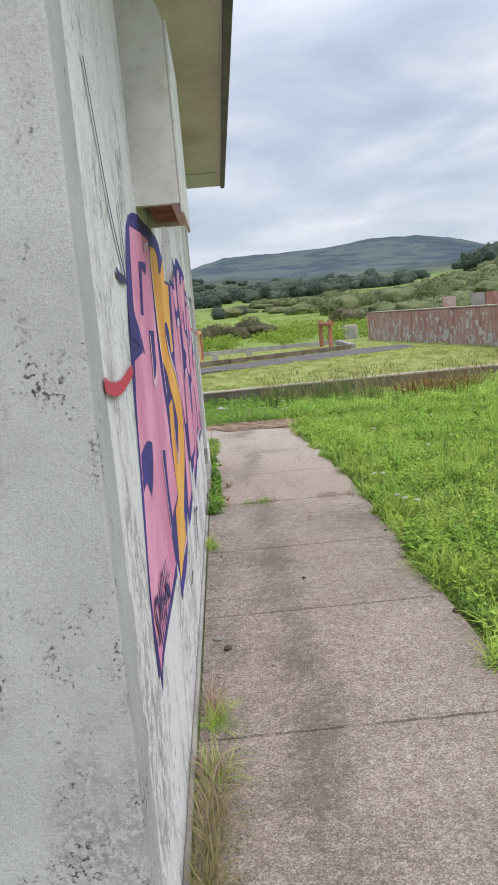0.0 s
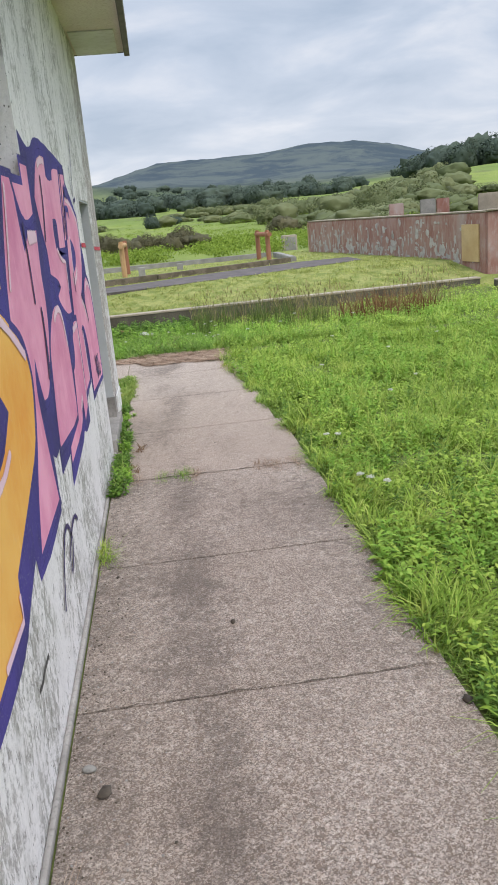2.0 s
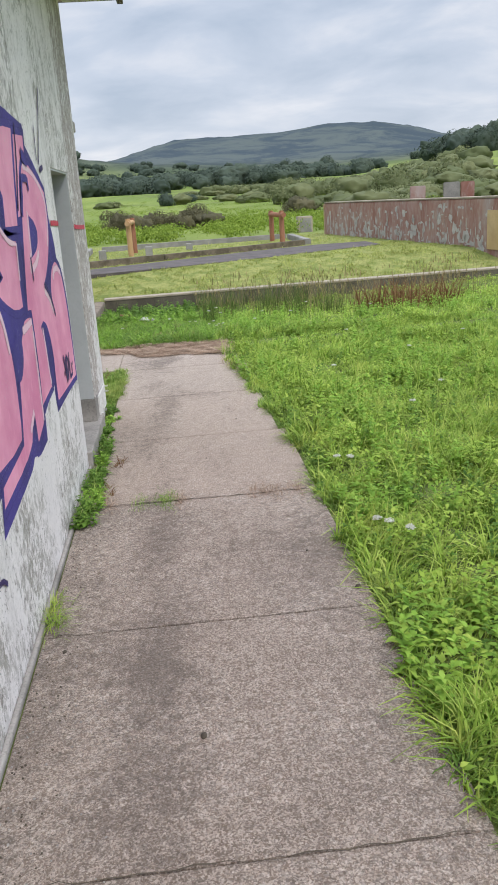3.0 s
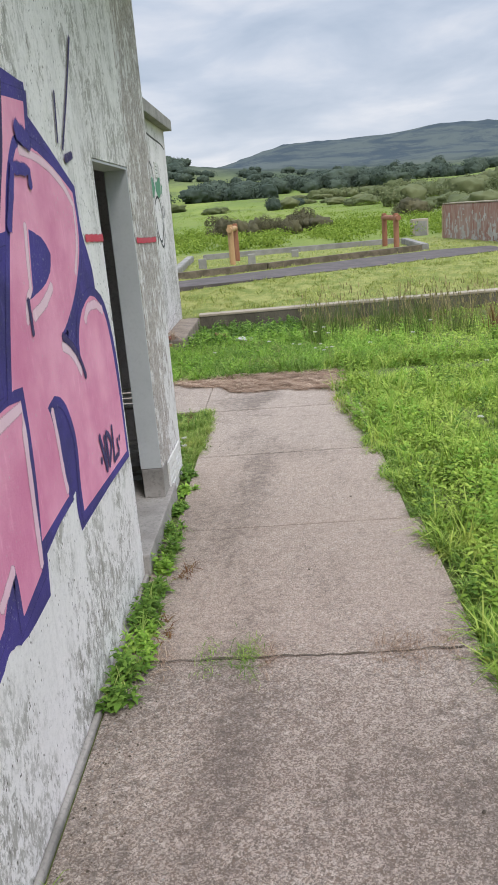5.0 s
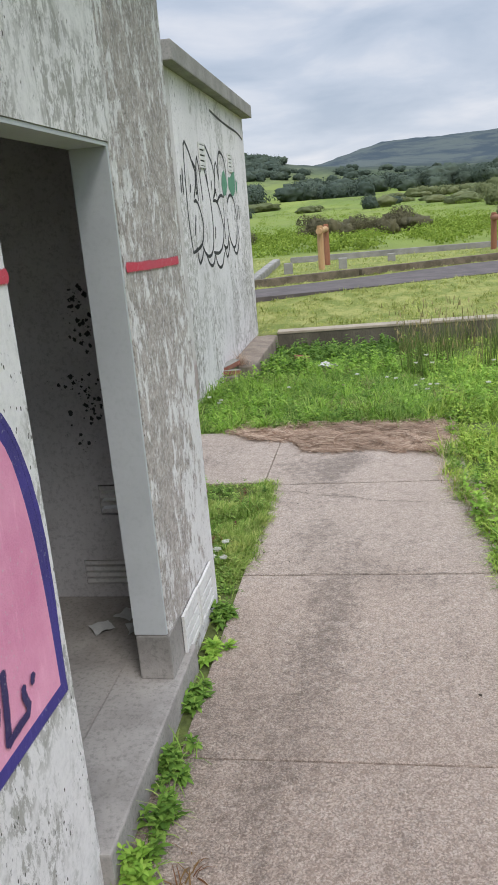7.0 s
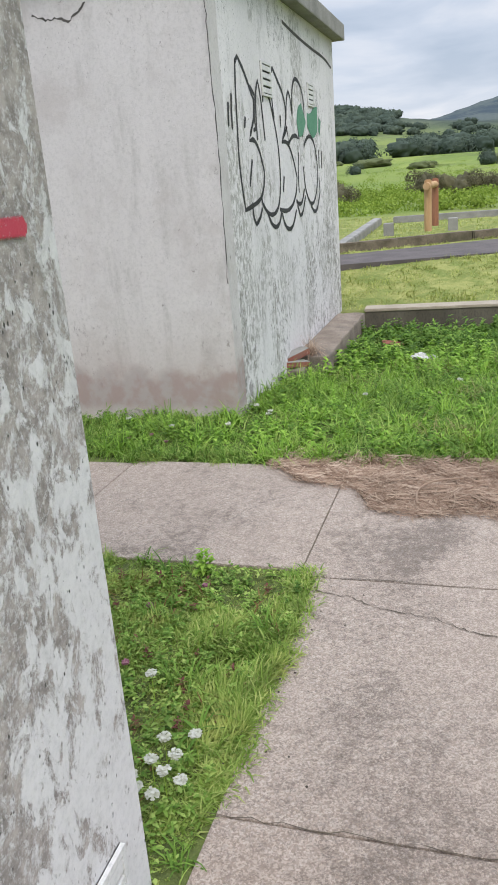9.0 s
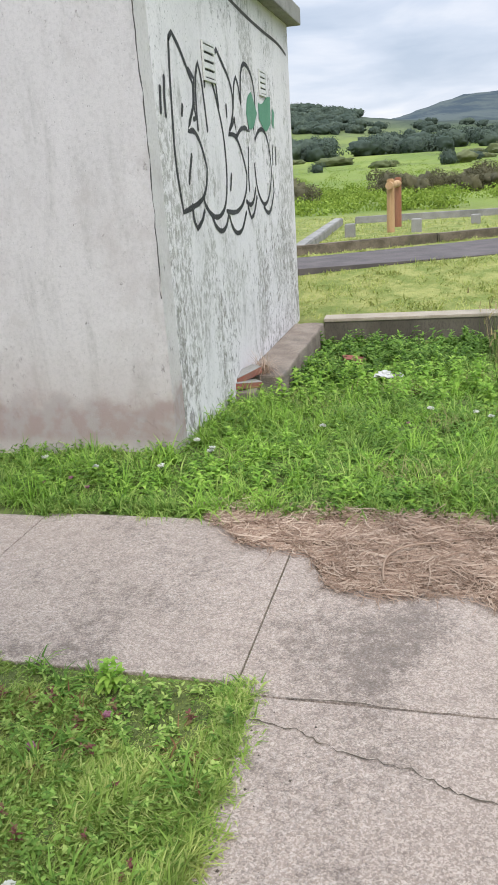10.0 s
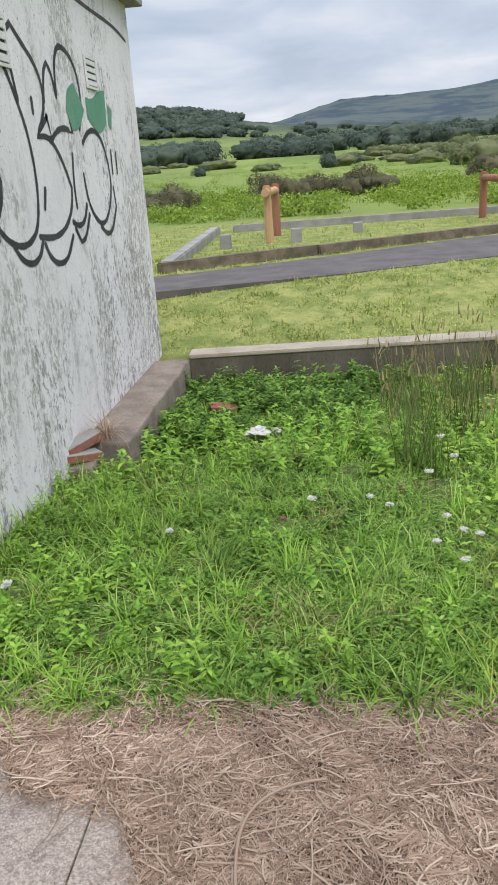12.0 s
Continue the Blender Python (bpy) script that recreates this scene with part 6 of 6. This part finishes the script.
x, y = scatter(1800, -2.0, 0.15, 9.0, 10.45, patch_keep)
g = clump_noise(x, y, 3.0, 31.0)
x, y = x[g > 0.12], y[g > 0.12]
strips("withered_bits", blades(np.stack([x, y, heights(x, y)], 1), NP.uniform(0.04, 0.10, len(x)), np.full(len(x), 0.007), NP.uniform(0.4, 1.4, len(x)), 0.5, 3), M_DOCK, "reddish withered bits in the short grass", "grass")
x, y = scatter(420, -1.4, 0.2, 8.95, 10.45, patch_keep)
leafy("verge_herbs", x, y, NP.uniform(0.02, 0.07, len(x)), 0.03, M_COOL, "small leafy herbs in the short grass patch", 3, 5)
x, y = scatter(40, -1.2, 0.1, 9.3, 10.4, patch_keep)
leafy("red_herbs", x, y, NP.uniform(0.03, 0.07, len(x)), 0.028, M_REDLEAF, "reddish leaves in the short grass patch", 3)
leafy("shoots", np.array([-0.33, -0.30, -0.36]), np.array([10.40, 10.42, 10.41]), np.array([0.16, 0.12, 0.10]), 0.05, M_HERB, "fresh leafy shoot at the edge of the verge", 6)
weedy("verge_weeds", 12000, (-2.4, 0.25, 8.75, 10.45), patch_keep, 0.010, 0.05, M_COOL, "clover in the short grass patch")


def rosette(x, y, z, n, length, width, mat, name, label, spread=1.0, up=0.4):
    a = NP.uniform(0, 2 * np.pi, n)
    feet = np.stack([x + NP.normal(0, 0.012 * spread, n), y + NP.normal(0, 0.03 * spread, n), np.full(n, z)], 1)
    v = blades(feet, length * NP.uniform(0.5, 1.25, n), width * NP.uniform(0.6, 1.3, n), NP.uniform(0.3, 1.4, n), up, 4, a)
    v[:, :, 0] = np.maximum(v[:, :, 0], WX + 0.004 + 0.02 * NP.uniform(0, 1, (n, 1))) if x < 0.4 and y < END else v[:, :, 0]
    strips(name, v, mat, label, "plant")


wall_weeds = [(0.17, 5.95, 0.16), (0.19, 6.12, 0.20), (0.20, 6.30, 0.17), (0.18, 6.50, 0.18), (0.19, 6.66, 0.15), (0.20, 6.84, 0.12), (0.20, 7.10, 0.13), (0.20, 7.30, 0.15), (0.19, 7.52, 0.14),
              (0.17, 7.95, 0.07), (0.17, 8.30, 0.05), (0.16, 8.60, 0.09)]
for x, y, s in wall_weeds:
    n = 11
    px_, py_ = np.maximum(WX + 0.03, x + NP.normal(0, 0.028, n)), y + NP.normal(0, 0.05, n)
    leafy("wall_weed", px_, py_, NP.uniform(0.3, 1.0, n) * s * 0.75, 0.045, M_HERB if NP.uniform() < 0.15 else M_NETTLE, "leafy green weed growing at the foot of the wall", 4, 4, -0.005)
    rosette(x, y + 0.04, -0.005, 40, s * 0.75, 0.006, M_COOL, "grass_tuft", "grass tuft growing at the foot of the wall", 1.7, 0.5)
for x, y in ((0.30, 7.03), (0.34, 7.08), (0.27, 6.55), (0.30, 6.42)):
    rosette(x, y, 0.0, 26, 0.07, 0.006, M_DOCK, "dry_sprig", "brownish sprig creeping over the path", 1.6, 1.2)
for x, y, s in ((0.16, 4.78, 0.13), (0.15, 4.95, 0.10), (0.20, 1.62, 0.20), (0.20, 2.05, 0.16)):
    rosette(x, y, -0.01, 90, s, 0.004, M_GRASS, "grass_tuft", "grass tuft growing at the foot of the wall", 1.6, 0.5)
for y in (1.10, 1.25, 1.40, 1.55, 1.72, 0.95, 2.2):
    rosette(0.19, y, -0.01, 120, 0.20, 0.0035, M_STALK if y < 1.5 else M_DRY, "dry_tuft", "dry straw-coloured grass at the foot of the wall", 1.9, 0.6)
for x, y, s, m in ((0.68, 6.21, 0.075, M_COOL), (0.75, 6.21, 0.06, M_DRY), (0.63, 6.21, 0.055, M_COOL), (1.22, 6.21, 0.05, M_DRY), (1.29, 6.21, 0.06, M_DRY), (1.36, 6.21, 0.05, M_DRY), (1.50, 6.21, 0.06, M_DRY), (0.50, 6.21, 0.04, M_COOL), (0.30, 6.21, 0.06, M_DRY)):
    rosette(x, y, 0.0, 160, s * 0.8, 0.003, m, "joint_tuft", "small tuft growing out of a path joint", 2.4, 1.2)
rosette(AX + 0.15, 14.72, 0.06, 220, 0.22, 0.004, M_DRY, "dry_tuft", "dry grass tuft on the concrete ledge", 1.6, 0.5)
for x, y in ((-0.10, 9.62), (0.02, 9.35), (-0.55, 9.4), (-0.35, 10.1), (-0.5, 10.35)):
    rosette(x, y, -0.02, 30, 0.13, 0.014, M_NETTLE, "plantain", "plantain rosette in the short grass", 1.0, 0.9)

# tall seeding grass and rusty dock before the low wall
x, y = scatter(1000, 1.2, 6.2, 14.6, 16.9, lambda a, b: (b < 16.9 + 0.07 * (a + 0.45) - 0.05) & (np.sin(a * 2.3) + np.sin(b * 3 + a) > -0.6))
st = blades(np.stack([x, y, heights(x, y)], 1), NP.uniform(0.32, 0.75, len(x)), np.full(len(x), 0.006), NP.uniform(0.05, 0.5, len(x)), 0.12, 5)
strips("seeding_grass", st, M_STALK, "tall seeding grass stalks before the low wall", "grass")
tips = st[:, -2:, :].mean(1)
hd = blades(tips - np.array([0, 0, 0.05]), NP.uniform(0.06, 0.12, len(tips)), np.full(len(tips), 0.016), NP.uniform(0, 0.6, len(tips)), 0.2, 3)
strips("seed_heads", hd, M_STALK, "brown seed heads of tall grass", "grass")
x, y = scatter(900, 3.6, 5.6, 13.4, 15.4, lambda a, b: ((a - 4.6) / 0.9) ** 2 + ((b - 14.4) / 0.9) ** 2 < 1)
strips("dock_stalks", blades(np.stack([x, y, heights(x, y)], 1), NP.uniform(0.25, 0.6, len(x)), np.full(len(x), 0.014), NP.uniform(0.1, 0.7, len(x)), 0.2, 4), M_DOCK, "rusty brown dock stalks in the meadow", "plants")
x, y = scatter(1500, 6.4, 8.4, 11.3, 13.2, lambda a, b: ((a - 7.4) / 1.0) ** 2 + ((b - 12.2) / 0.9) ** 2 < 1)
strips("dry_stems", blades(np.stack([x, y, heights(x, y)], 1), NP.uniform(0.1, 0.35, len(x)), np.full(len(x), 0.010), NP.uniform(0.6, 1.5, len(x)), 0.8, 4), M_DRY, "heap of dry stems in the meadow", "plants")


def flower_heads(spots, mat, name, label, r=0.028, h=(0.10, 0.24)):
    for x, y in spots:
        z = ground_z(x, y) + NP.uniform(*h)
        n = 90
        a, q = NP.uniform(0, 2 * np.pi, n), r * np.sqrt(NP.uniform(0, 1, n))
        c = np.stack([x + q * np.cos(a), y + q * np.sin(a), z + NP.uniform(-0.006, 0.006, n)], 1)
        quad = np.array([[-1, -1, 0], [1, -1, 0.4], [1, 1, 0], [-1, 1, -0.4]]) * 0.0036
        t = NP.uniform(0, 2 * np.pi, (n, 1))
        turned = np.stack([quad[None, :, 0] * np.cos(t) - quad[None, :, 1] * np.sin(t), quad[None, :, 0] * np.sin(t) + quad[None, :, 1] * np.cos(t), np.repeat(quad[None, :, 2], n, 0)], -1)
        v = c[:, None, :] + turned * NP.uniform(0.6, 1.4, (n, 1, 1))
        ob = mesh_quads(name, v, mat)
        tagged(ob, label, "flower", "flowers in the grass")
        stem = blades(np.array([[x, y, ground_z(x, y)]]), np.array([z - ground_z(x, y)]), np.array([0.004]), np.array([0.0]), 0.0, 3)
        strips("stem", stem, M_WEED, "", "", parent=ob)


yarrow = [(-0.02, 9.18), (0.07, 9.21), (0.02, 9.07), (0.09, 9.03), (-0.20, 9.50), (0.01, 9.00), (-0.03, 9.10), (0.04, 9.12), (-0.06, 9.02), (-0.02, 8.97)]
flower_heads(yarrow, M_WHITE, "white_flower", "white yarrow flower head on a thin stem", 0.019, (0.08, 0.13))
yarrow = [(1.78, 6.35), (1.86, 6.30), (1.74, 5.15), (1.82, 5.22), (1.90, 5.12), (2.6, 7.4), (3.2, 9.5), (2.3, 9.0), (2.9, 11.2), (4.1, 10.4), (3.6, 12.8), (2.5, 13.2), (1.9, 12.6), (2.2, 14.4), (2.9, 14.2), (1.3, 13.6), (1.5, 14.1), (1.45, 14.3), (0.7, 13.4), (3.1, 8.2), (3.8, 7.0), (4.4, 8.4), (5.2, 11.0)]
flower_heads(yarrow, M_WHITE, "white_flower", "white yarrow flower head on a thin stem", 0.024, (0.14, 0.26))
yarrow = [(-1.59, 12.36), (-1.25, 12.34), (-0.80, 12.27), (-0.74, 12.77), (-0.62, 12.66), (-0.60, 12.64), (0.01, 13.17), (1.0, 13.62), (1.09, 13.47), (1.35, 13.29), (1.42, 13.21), (1.27, 13.02), (1.37, 12.85), (1.48, 13.13)]
flower_heads(yarrow, M_WHITE, "white_flower", "white flower head on a thin stem", 0.020, (0.09, 0.15))
flower_heads([(-1.5, 12.15), (-1.2, 12.1), (-1.35, 12.2), (-0.45, 10.05), (-0.6, 9.9), (-0.35, 9.6), (0.55, 13.4), (-0.25, 10.2)], M_CLOVER, "clover_flower", "pink clover flower head", 0.012, (0.04, 0.09))

# dry pine straw on the end of the path
bm = bmesh.new()
ring = []
for k in range(120):
    u = k / 119
    ring.append((-0.43 + 1.90 * u, float(needle_edge(-0.43 + 1.90 * u)) + 0.05 * noise.noise((k * 0.13, 2.0, 0.0)) + 0.035 * noise.noise((k * 0.5, 5.0, 0.0)) + 0.02))
mat_v = [bm.verts.new((x, y, 0.005)) for x, y in ring] + [bm.verts.new((x, 12.0 + 0.03 * math.sin(x * 9), 0.007)) for x, y in reversed(ring)]
half = len(ring)
for k in range(half - 1):
    bm.faces.new((mat_v[k], mat_v[k + 1], mat_v[2 * half - 2 - k], mat_v[2 * half - 1 - k]))
# straw brown darkened so the mat carries the shade of gaps between strands
straw = put("straw_mat", bm, plain("matted_straw", (0.105, 0.072, 0.048), (0.24, 0.17, 0.115), 22, bump=0.8, stain=0.4, dark=(0.06, 0.042, 0.03)))
tagged(straw, "matted dry brown straw over the path end, darkened for its shaded gaps", "straw", kind="stuff")


def straws(count, long0, long1, wide, top, spread):
    """Bent dry strands lying in tangled swathes."""
    x, y = scatter(count, -0.5, 1.52, 10.95, 12.12, lambda a, b: (b > needle_edge(a) - 0.01 + NP.normal(0, spread, len(a))) & (b < 11.98 + NP.normal(0, 0.05, len(a))) & (a < 1.46 + NP.normal(0, 0.03, len(a))))
    n = len(x)
    a = 3.0 * clump_noise(x, y, 3.5, 41.0) + NP.normal(0, 1.5, n)
    ln = NP.uniform(long0, long1, n)
    curl = NP.normal(0, 1.0, n)
    z = NP.uniform(0.008, top, n) * np.clip(0.7 + 1.1 * clump_noise(x, y, 6.0, 43.0), 0.3, 1.5)
    wd = wide * NP.uniform(0.6, 1.5, n)
    rise = NP.normal(0, 0.06, n) * ln
    out = np.zeros((n, 8, 3))
    px_, py_ = x.copy(), y.copy()
    for r in range(4):
        h = a + curl * (r / 3 - 0.5)
        sx, sy = -np.sin(h) * wd / 2, np.cos(h) * wd / 2
        zz = np.maximum(0.008, z + rise * (r / 3 - 0.5))
        out[:, 2 * r] = np.stack([px_ - sx, py_ - sy, zz], 1)
        out[:, 2 * r + 1] = np.stack([px_ + sx, py_ + sy, zz + wd * 0.5], 1)
        px_, py_ = px_ + np.cos(h) * ln / 3, py_ + np.sin(h) * ln / 3
    strips("straw", out, M_DRY, "loose dry straw tangled over the path end", "straw")


straws(44000, 0.018, 0.065, 0.0026, 0.028, 0.02)
straws(3200, 0.07, 0.16, 0.0030, 0.036, 0.03)
x, y = scatter(1600, 1.25, 1.62, 9.6, 12.0, lambda a, b: np.abs(a - path_right(b) - 0.01) < 0.07)
strips("dry_edge", blades(np.stack([x, y, np.full(len(x), 0.0)], 1), NP.uniform(0.04, 0.14, len(x)), np.full(len(x), 0.004), NP.uniform(0.5, 1.6, len(x)), 0.9, 4), M_DRY, "dry grass along the edge of the path", "grass")
stem = bpy.data.curves.new("long_stem", "CURVE")
stem.dimensions, stem.bevel_depth = "3D", 0.0045
sp = stem.splines.new("NURBS")
pts = ((0.56, 11.20), (0.535, 11.37), (0.575, 11.50), (0.68, 11.565), (0.78, 11.58))
sp.points.add(len(pts) - 1)
for p, (px_, py_) in zip(sp.points, pts):
    p.co = (px_, py_, 0.046, 1)
sp.use_endpoint_u, sp.order_u = True, 4
stem.materials.append(M_DRY)
tagged(new("fallen_twig", stem), "long bent dry twig lying on the straw", "twig")

# lawn behind the low wall


def road_near(x):
    return np.interp(x, [-9, -4, -1.2, 1.0, 3.0, 5.0, 6.4], [16.4, 18.0, 19.3, 20.0, 20.9, 22.0, 22.8])


def road_far(x):
    return np.interp(x, [-9, -4, -1.2, 1.0, 3.0, 5.0, 6.4], [18.2, 19.9, 21.0, 22.3, 23.7, 24.6, 24.6])


def lawn_keep(x, y):
    behind = y > 16.97 + 0.07 * (x + 0.45) + 0.30
    return behind & ((x > AX + 0.05) | (y > AY1 + 0.1)) & ~((y > road_near(x) + 0.02 * np.sin(x * 7)) & (y < road_far(x) + 0.05) & (x < 6.4)) & (x < 7.8)


grass_field("lawn_grass", 85000, (-4.0, 8.0, 17.2, 24.0), lawn_keep, 0.05, 0.12, 0.012, M_LAWN, "mown yellow-green lawn behind the low wall")
grass_field("lawn_grass", 28000, (-5.0, 8.5, 21.0, 32.0), lambda x, y: lawn_keep(x, y) & (y > road_far(x)) & (y > 21), 0.05, 0.14, 0.016, M_LAWN, "rough grass in and round the kerbed plot")

# bracken and shrubs beyond


def leaf_cloud(centres, radii, n, size, loose=0.42):
    """Small tilted leaves over lumpy crowns; centres (count, 3), radii (count, 3)."""
    out = []
    for c, r in zip(centres, radii):
        lobes = NP.normal(0, loose, (7, 3)) * r + c
        lobes[:, 2] = np.clip(lobes[:, 2], c[2] - 0.35 * r[2], c[2] + 0.5 * r[2])
        pick = NP.integers(0, 7, n)
        d = NP.normal(0, 1, (n, 3))
        d[:, 2] = np.abs(d[:, 2]) * 0.9 - 0.25
        d /= np.linalg.norm(d, axis=1)[:, None]
        p = lobes[pick] + d * r * 0.52 * NP.uniform(0.75, 1.05, (n, 1))
        u = np.cross(d, NP.normal(0, 1, (n, 3)))
        u /= np.linalg.norm(u, axis=1)[:, None] + 1e-9
        v = np.cross(d, u) + d * NP.normal(0, 0.28, (n, 1))
        s = size * NP.uniform(0.5, 1.3, (n, 1))
        out.append(np.stack([p - u * s - v * s * 0.6, p + u * s - v * s * 0.6, p + u * s * 0.7 + v * s * 0.7, p - u * s * 0.7 + v * s * 0.7], 1))
    return np.concatenate(out)


def placed(az, d, h, w):
    x, y = 0.7 + d * np.sin(np.radians(az)), 4.0 + d * np.cos(np.radians(az))
    z = heights(x, y)
    return np.stack([x, y, z + h * 0.30], 1), np.stack([w, w, h * 0.72], 1)


def ball():
    bm = bmesh.new()
    bmesh.ops.create_icosphere(bm, subdivisions=3, radius=1.0)
    bm.verts.ensure_lookup_table()
    v = np.array([p.co[:] for p in bm.verts])
    f = np.array([[p.index for p in q.verts] for q in bm.faces])
    bm.free()
    return v, f


BALL_V, BALL_F = ball()


def boughs(c, r, mat, owner, lobes=2):
    """Uneven solid boughs that fill the crowns behind their leaves."""
    n = len(c) * lobes
    mid = np.repeat(c, lobes, 0) + NP.normal(0, 0.30, (n, 3)) * np.repeat(r, lobes, 0) * np.array([1, 1, 0.35])
    size = np.repeat(r, lobes, 0) * NP.uniform(0.48, 0.70, (n, 1))
    bumpy = 1 + 0.15 * NP.normal(0, 1, (n, len(BALL_V), 1))
    v = (mid[:, None, :] + BALL_V[None] * bumpy * size[:, None, :]).reshape(-1, 3)
    f = (np.arange(n)[:, None, None] * len(BALL_V) + BALL_F[None]).reshape(-1)
    me = bpy.data.meshes.new("foliage")
    me.vertices.add(len(v))
    me.vertices.foreach_set("co", v.astype(np.float32).reshape(-1))
    me.loops.add(len(f))
    me.loops.foreach_set("vertex_index", f.astype(np.int32))
    me.polygons.add(len(f) // 3)
    me.polygons.foreach_set("loop_start", np.arange(0, len(f), 3, dtype=np.int32))
    me.update(calc_edges=True)
    me.materials.append(mat)
    me.shade_smooth()
    ob = new("foliage", me)
    ob.parent = owner
    return ob


def woods(name, count, az0, az1, d0, d1, h0, h1, mat, n, label, wide=0.85, leaf=0.055, more=2.0, solid=True):
    n = int(n * more * (1.5 if solid else 1))
    az, d = NP.uniform(az0, az1, count), NP.uniform(d0, d1, count)
    h = NP.uniform(h0, h1, count)
    c, r = placed(az, d, h, h * wide * NP.uniform(0.8, 1.5, count))
    size = float(np.mean(h)) * leaf * 0.8
    ob = tagged(mesh_quads(name, leaf_cloud(c, r, n, size, 0.28), mat), label, "trees", kind="stuff")
    if solid:
        boughs(c, r, mat, ob)


woods("ridge_trees", 330, -18, -6.0, 500, 720, 4, 7.5, M_PINE, 70, "dark trees along the ridge")
woods("field_tussocks", 420, -18, 14, 100, 240, 0.3, 0.7, M_FERN, 26, "tussocks of rough grass over the fields", 2.2, 0.10, 1.0, False)
woods("dark_wood", 60, -14.5, -8.3, 230, 300, 4.5, 7.5, M_PINE, 260, "dense dark wood on the valley side")
woods("dark_wood", 34, -5.6, -0.6, 250, 300, 4, 6.5, M_PINE, 260, "dense dark wood on the valley side")
woods("dark_wood", 70, -0.3, 8.8, 290, 380, 4.5, 7, M_PINE, 220, "dense dark wood on the valley side")
woods("dark_wood", 24, 9.0, 13.5, 330, 400, 4.5, 6.5, M_PINE, 220, "dense dark wood on the valley side")
woods("dark_wood", 60, -9, 20, 420, 640, 4, 7, M_PINE, 140, "scattered dark woods on the slopes")
woods("pine_wood", 46, 18.5, 30, 215, 260, 5, 8, M_PINE, 300, "dark pines on the rise")
woods("gorse_hedge", 26, 3.0, 7.4, 205, 215, 2.0, 3.0, M_SCRUB, 160, "pale gorse hedge across the field")
woods("scrub", 90, 7.5, 21, 95, 190, 1.6, 3.4, M_SCRUB, 260, "olive scrub climbing the slope")
woods("scrub", 40, 9, 24, 60, 95, 0.8, 1.8, M_SCRUB, 220, "olive scrub climbing the slope", 1.3)
woods("field_scrub", 24, -16, 8, 110, 230, 0.8, 2.0, M_SCRUB, 120, "low scrub dotted over the fields", 1.6)
woods("bracken", 420, -18, 20, 30, 58, 0.35, 0.75, M_FERN, 130, "bright green bracken beyond the kerbed plot", 1.3, 0.085, 1.3, False)
woods("bracken", 160, -18, 24, 60, 110, 0.4, 0.9, M_FERN, 90, "bright green bracken over the field", 1.8, 0.07, 1.3, False)


def shrub(az, d, h, w, mat, label, n=700):
    c, r = placed(np.array([az]), np.array([d]), np.array([h]), np.array([w]))
    base = c[0] - np.array([0, 0, h * 0.30])
    ob = thing("shrub", label, "shrub", "shrubs in the field")
    part("trunk", rod(bmesh.new(), tuple(base - np.array([0, 0, 0.2])), tuple(base + np.array([0.05, 0.02, h * 0.6])), 0.05, 8, 0.4), M_TIMBER, ob)
    mesh_quads("crown", leaf_cloud(c, r, n * 2, h * 0.026), mat, ob)
    boughs(c, r * 0.85, mat, ob, 5)


rs = random.Random(21)
for az in (-3.2, -2.3, -1.5, -0.7, 0.1, 0.9, 1.7, 2.5, 3.1):
    shrub(az, 46 + rs.uniform(-2, 2), rs.uniform(1.0, 1.5), rs.uniform(0.7, 1.1), M_BROWN, "dark brownish shrub in the field", 1500)
for az in (-13.5, -12.4, -11.2, -10.0, -9.0):
    shrub(az, 42 + rs.uniform(-3, 2), rs.uniform(0.9, 1.3), rs.uniform(0.8, 1.2), M_BROWN, "dark brownish shrub in the field", 1500)
shrub(-0.2, 120, 2.2, 1.4, M_PINE, "round dark bush alone in the field")
shrub(-8.6, 130, 1.6, 1.3, M_PINE, "round dark bush alone in the field")
shrub(1.4, 150, 1.8, 1.6, M_PINE, "round dark bush alone in the field")
shrub(9.5, 60, 1.6, 1.3, M_BROWN, "dark brownish shrub in the field", 1500)
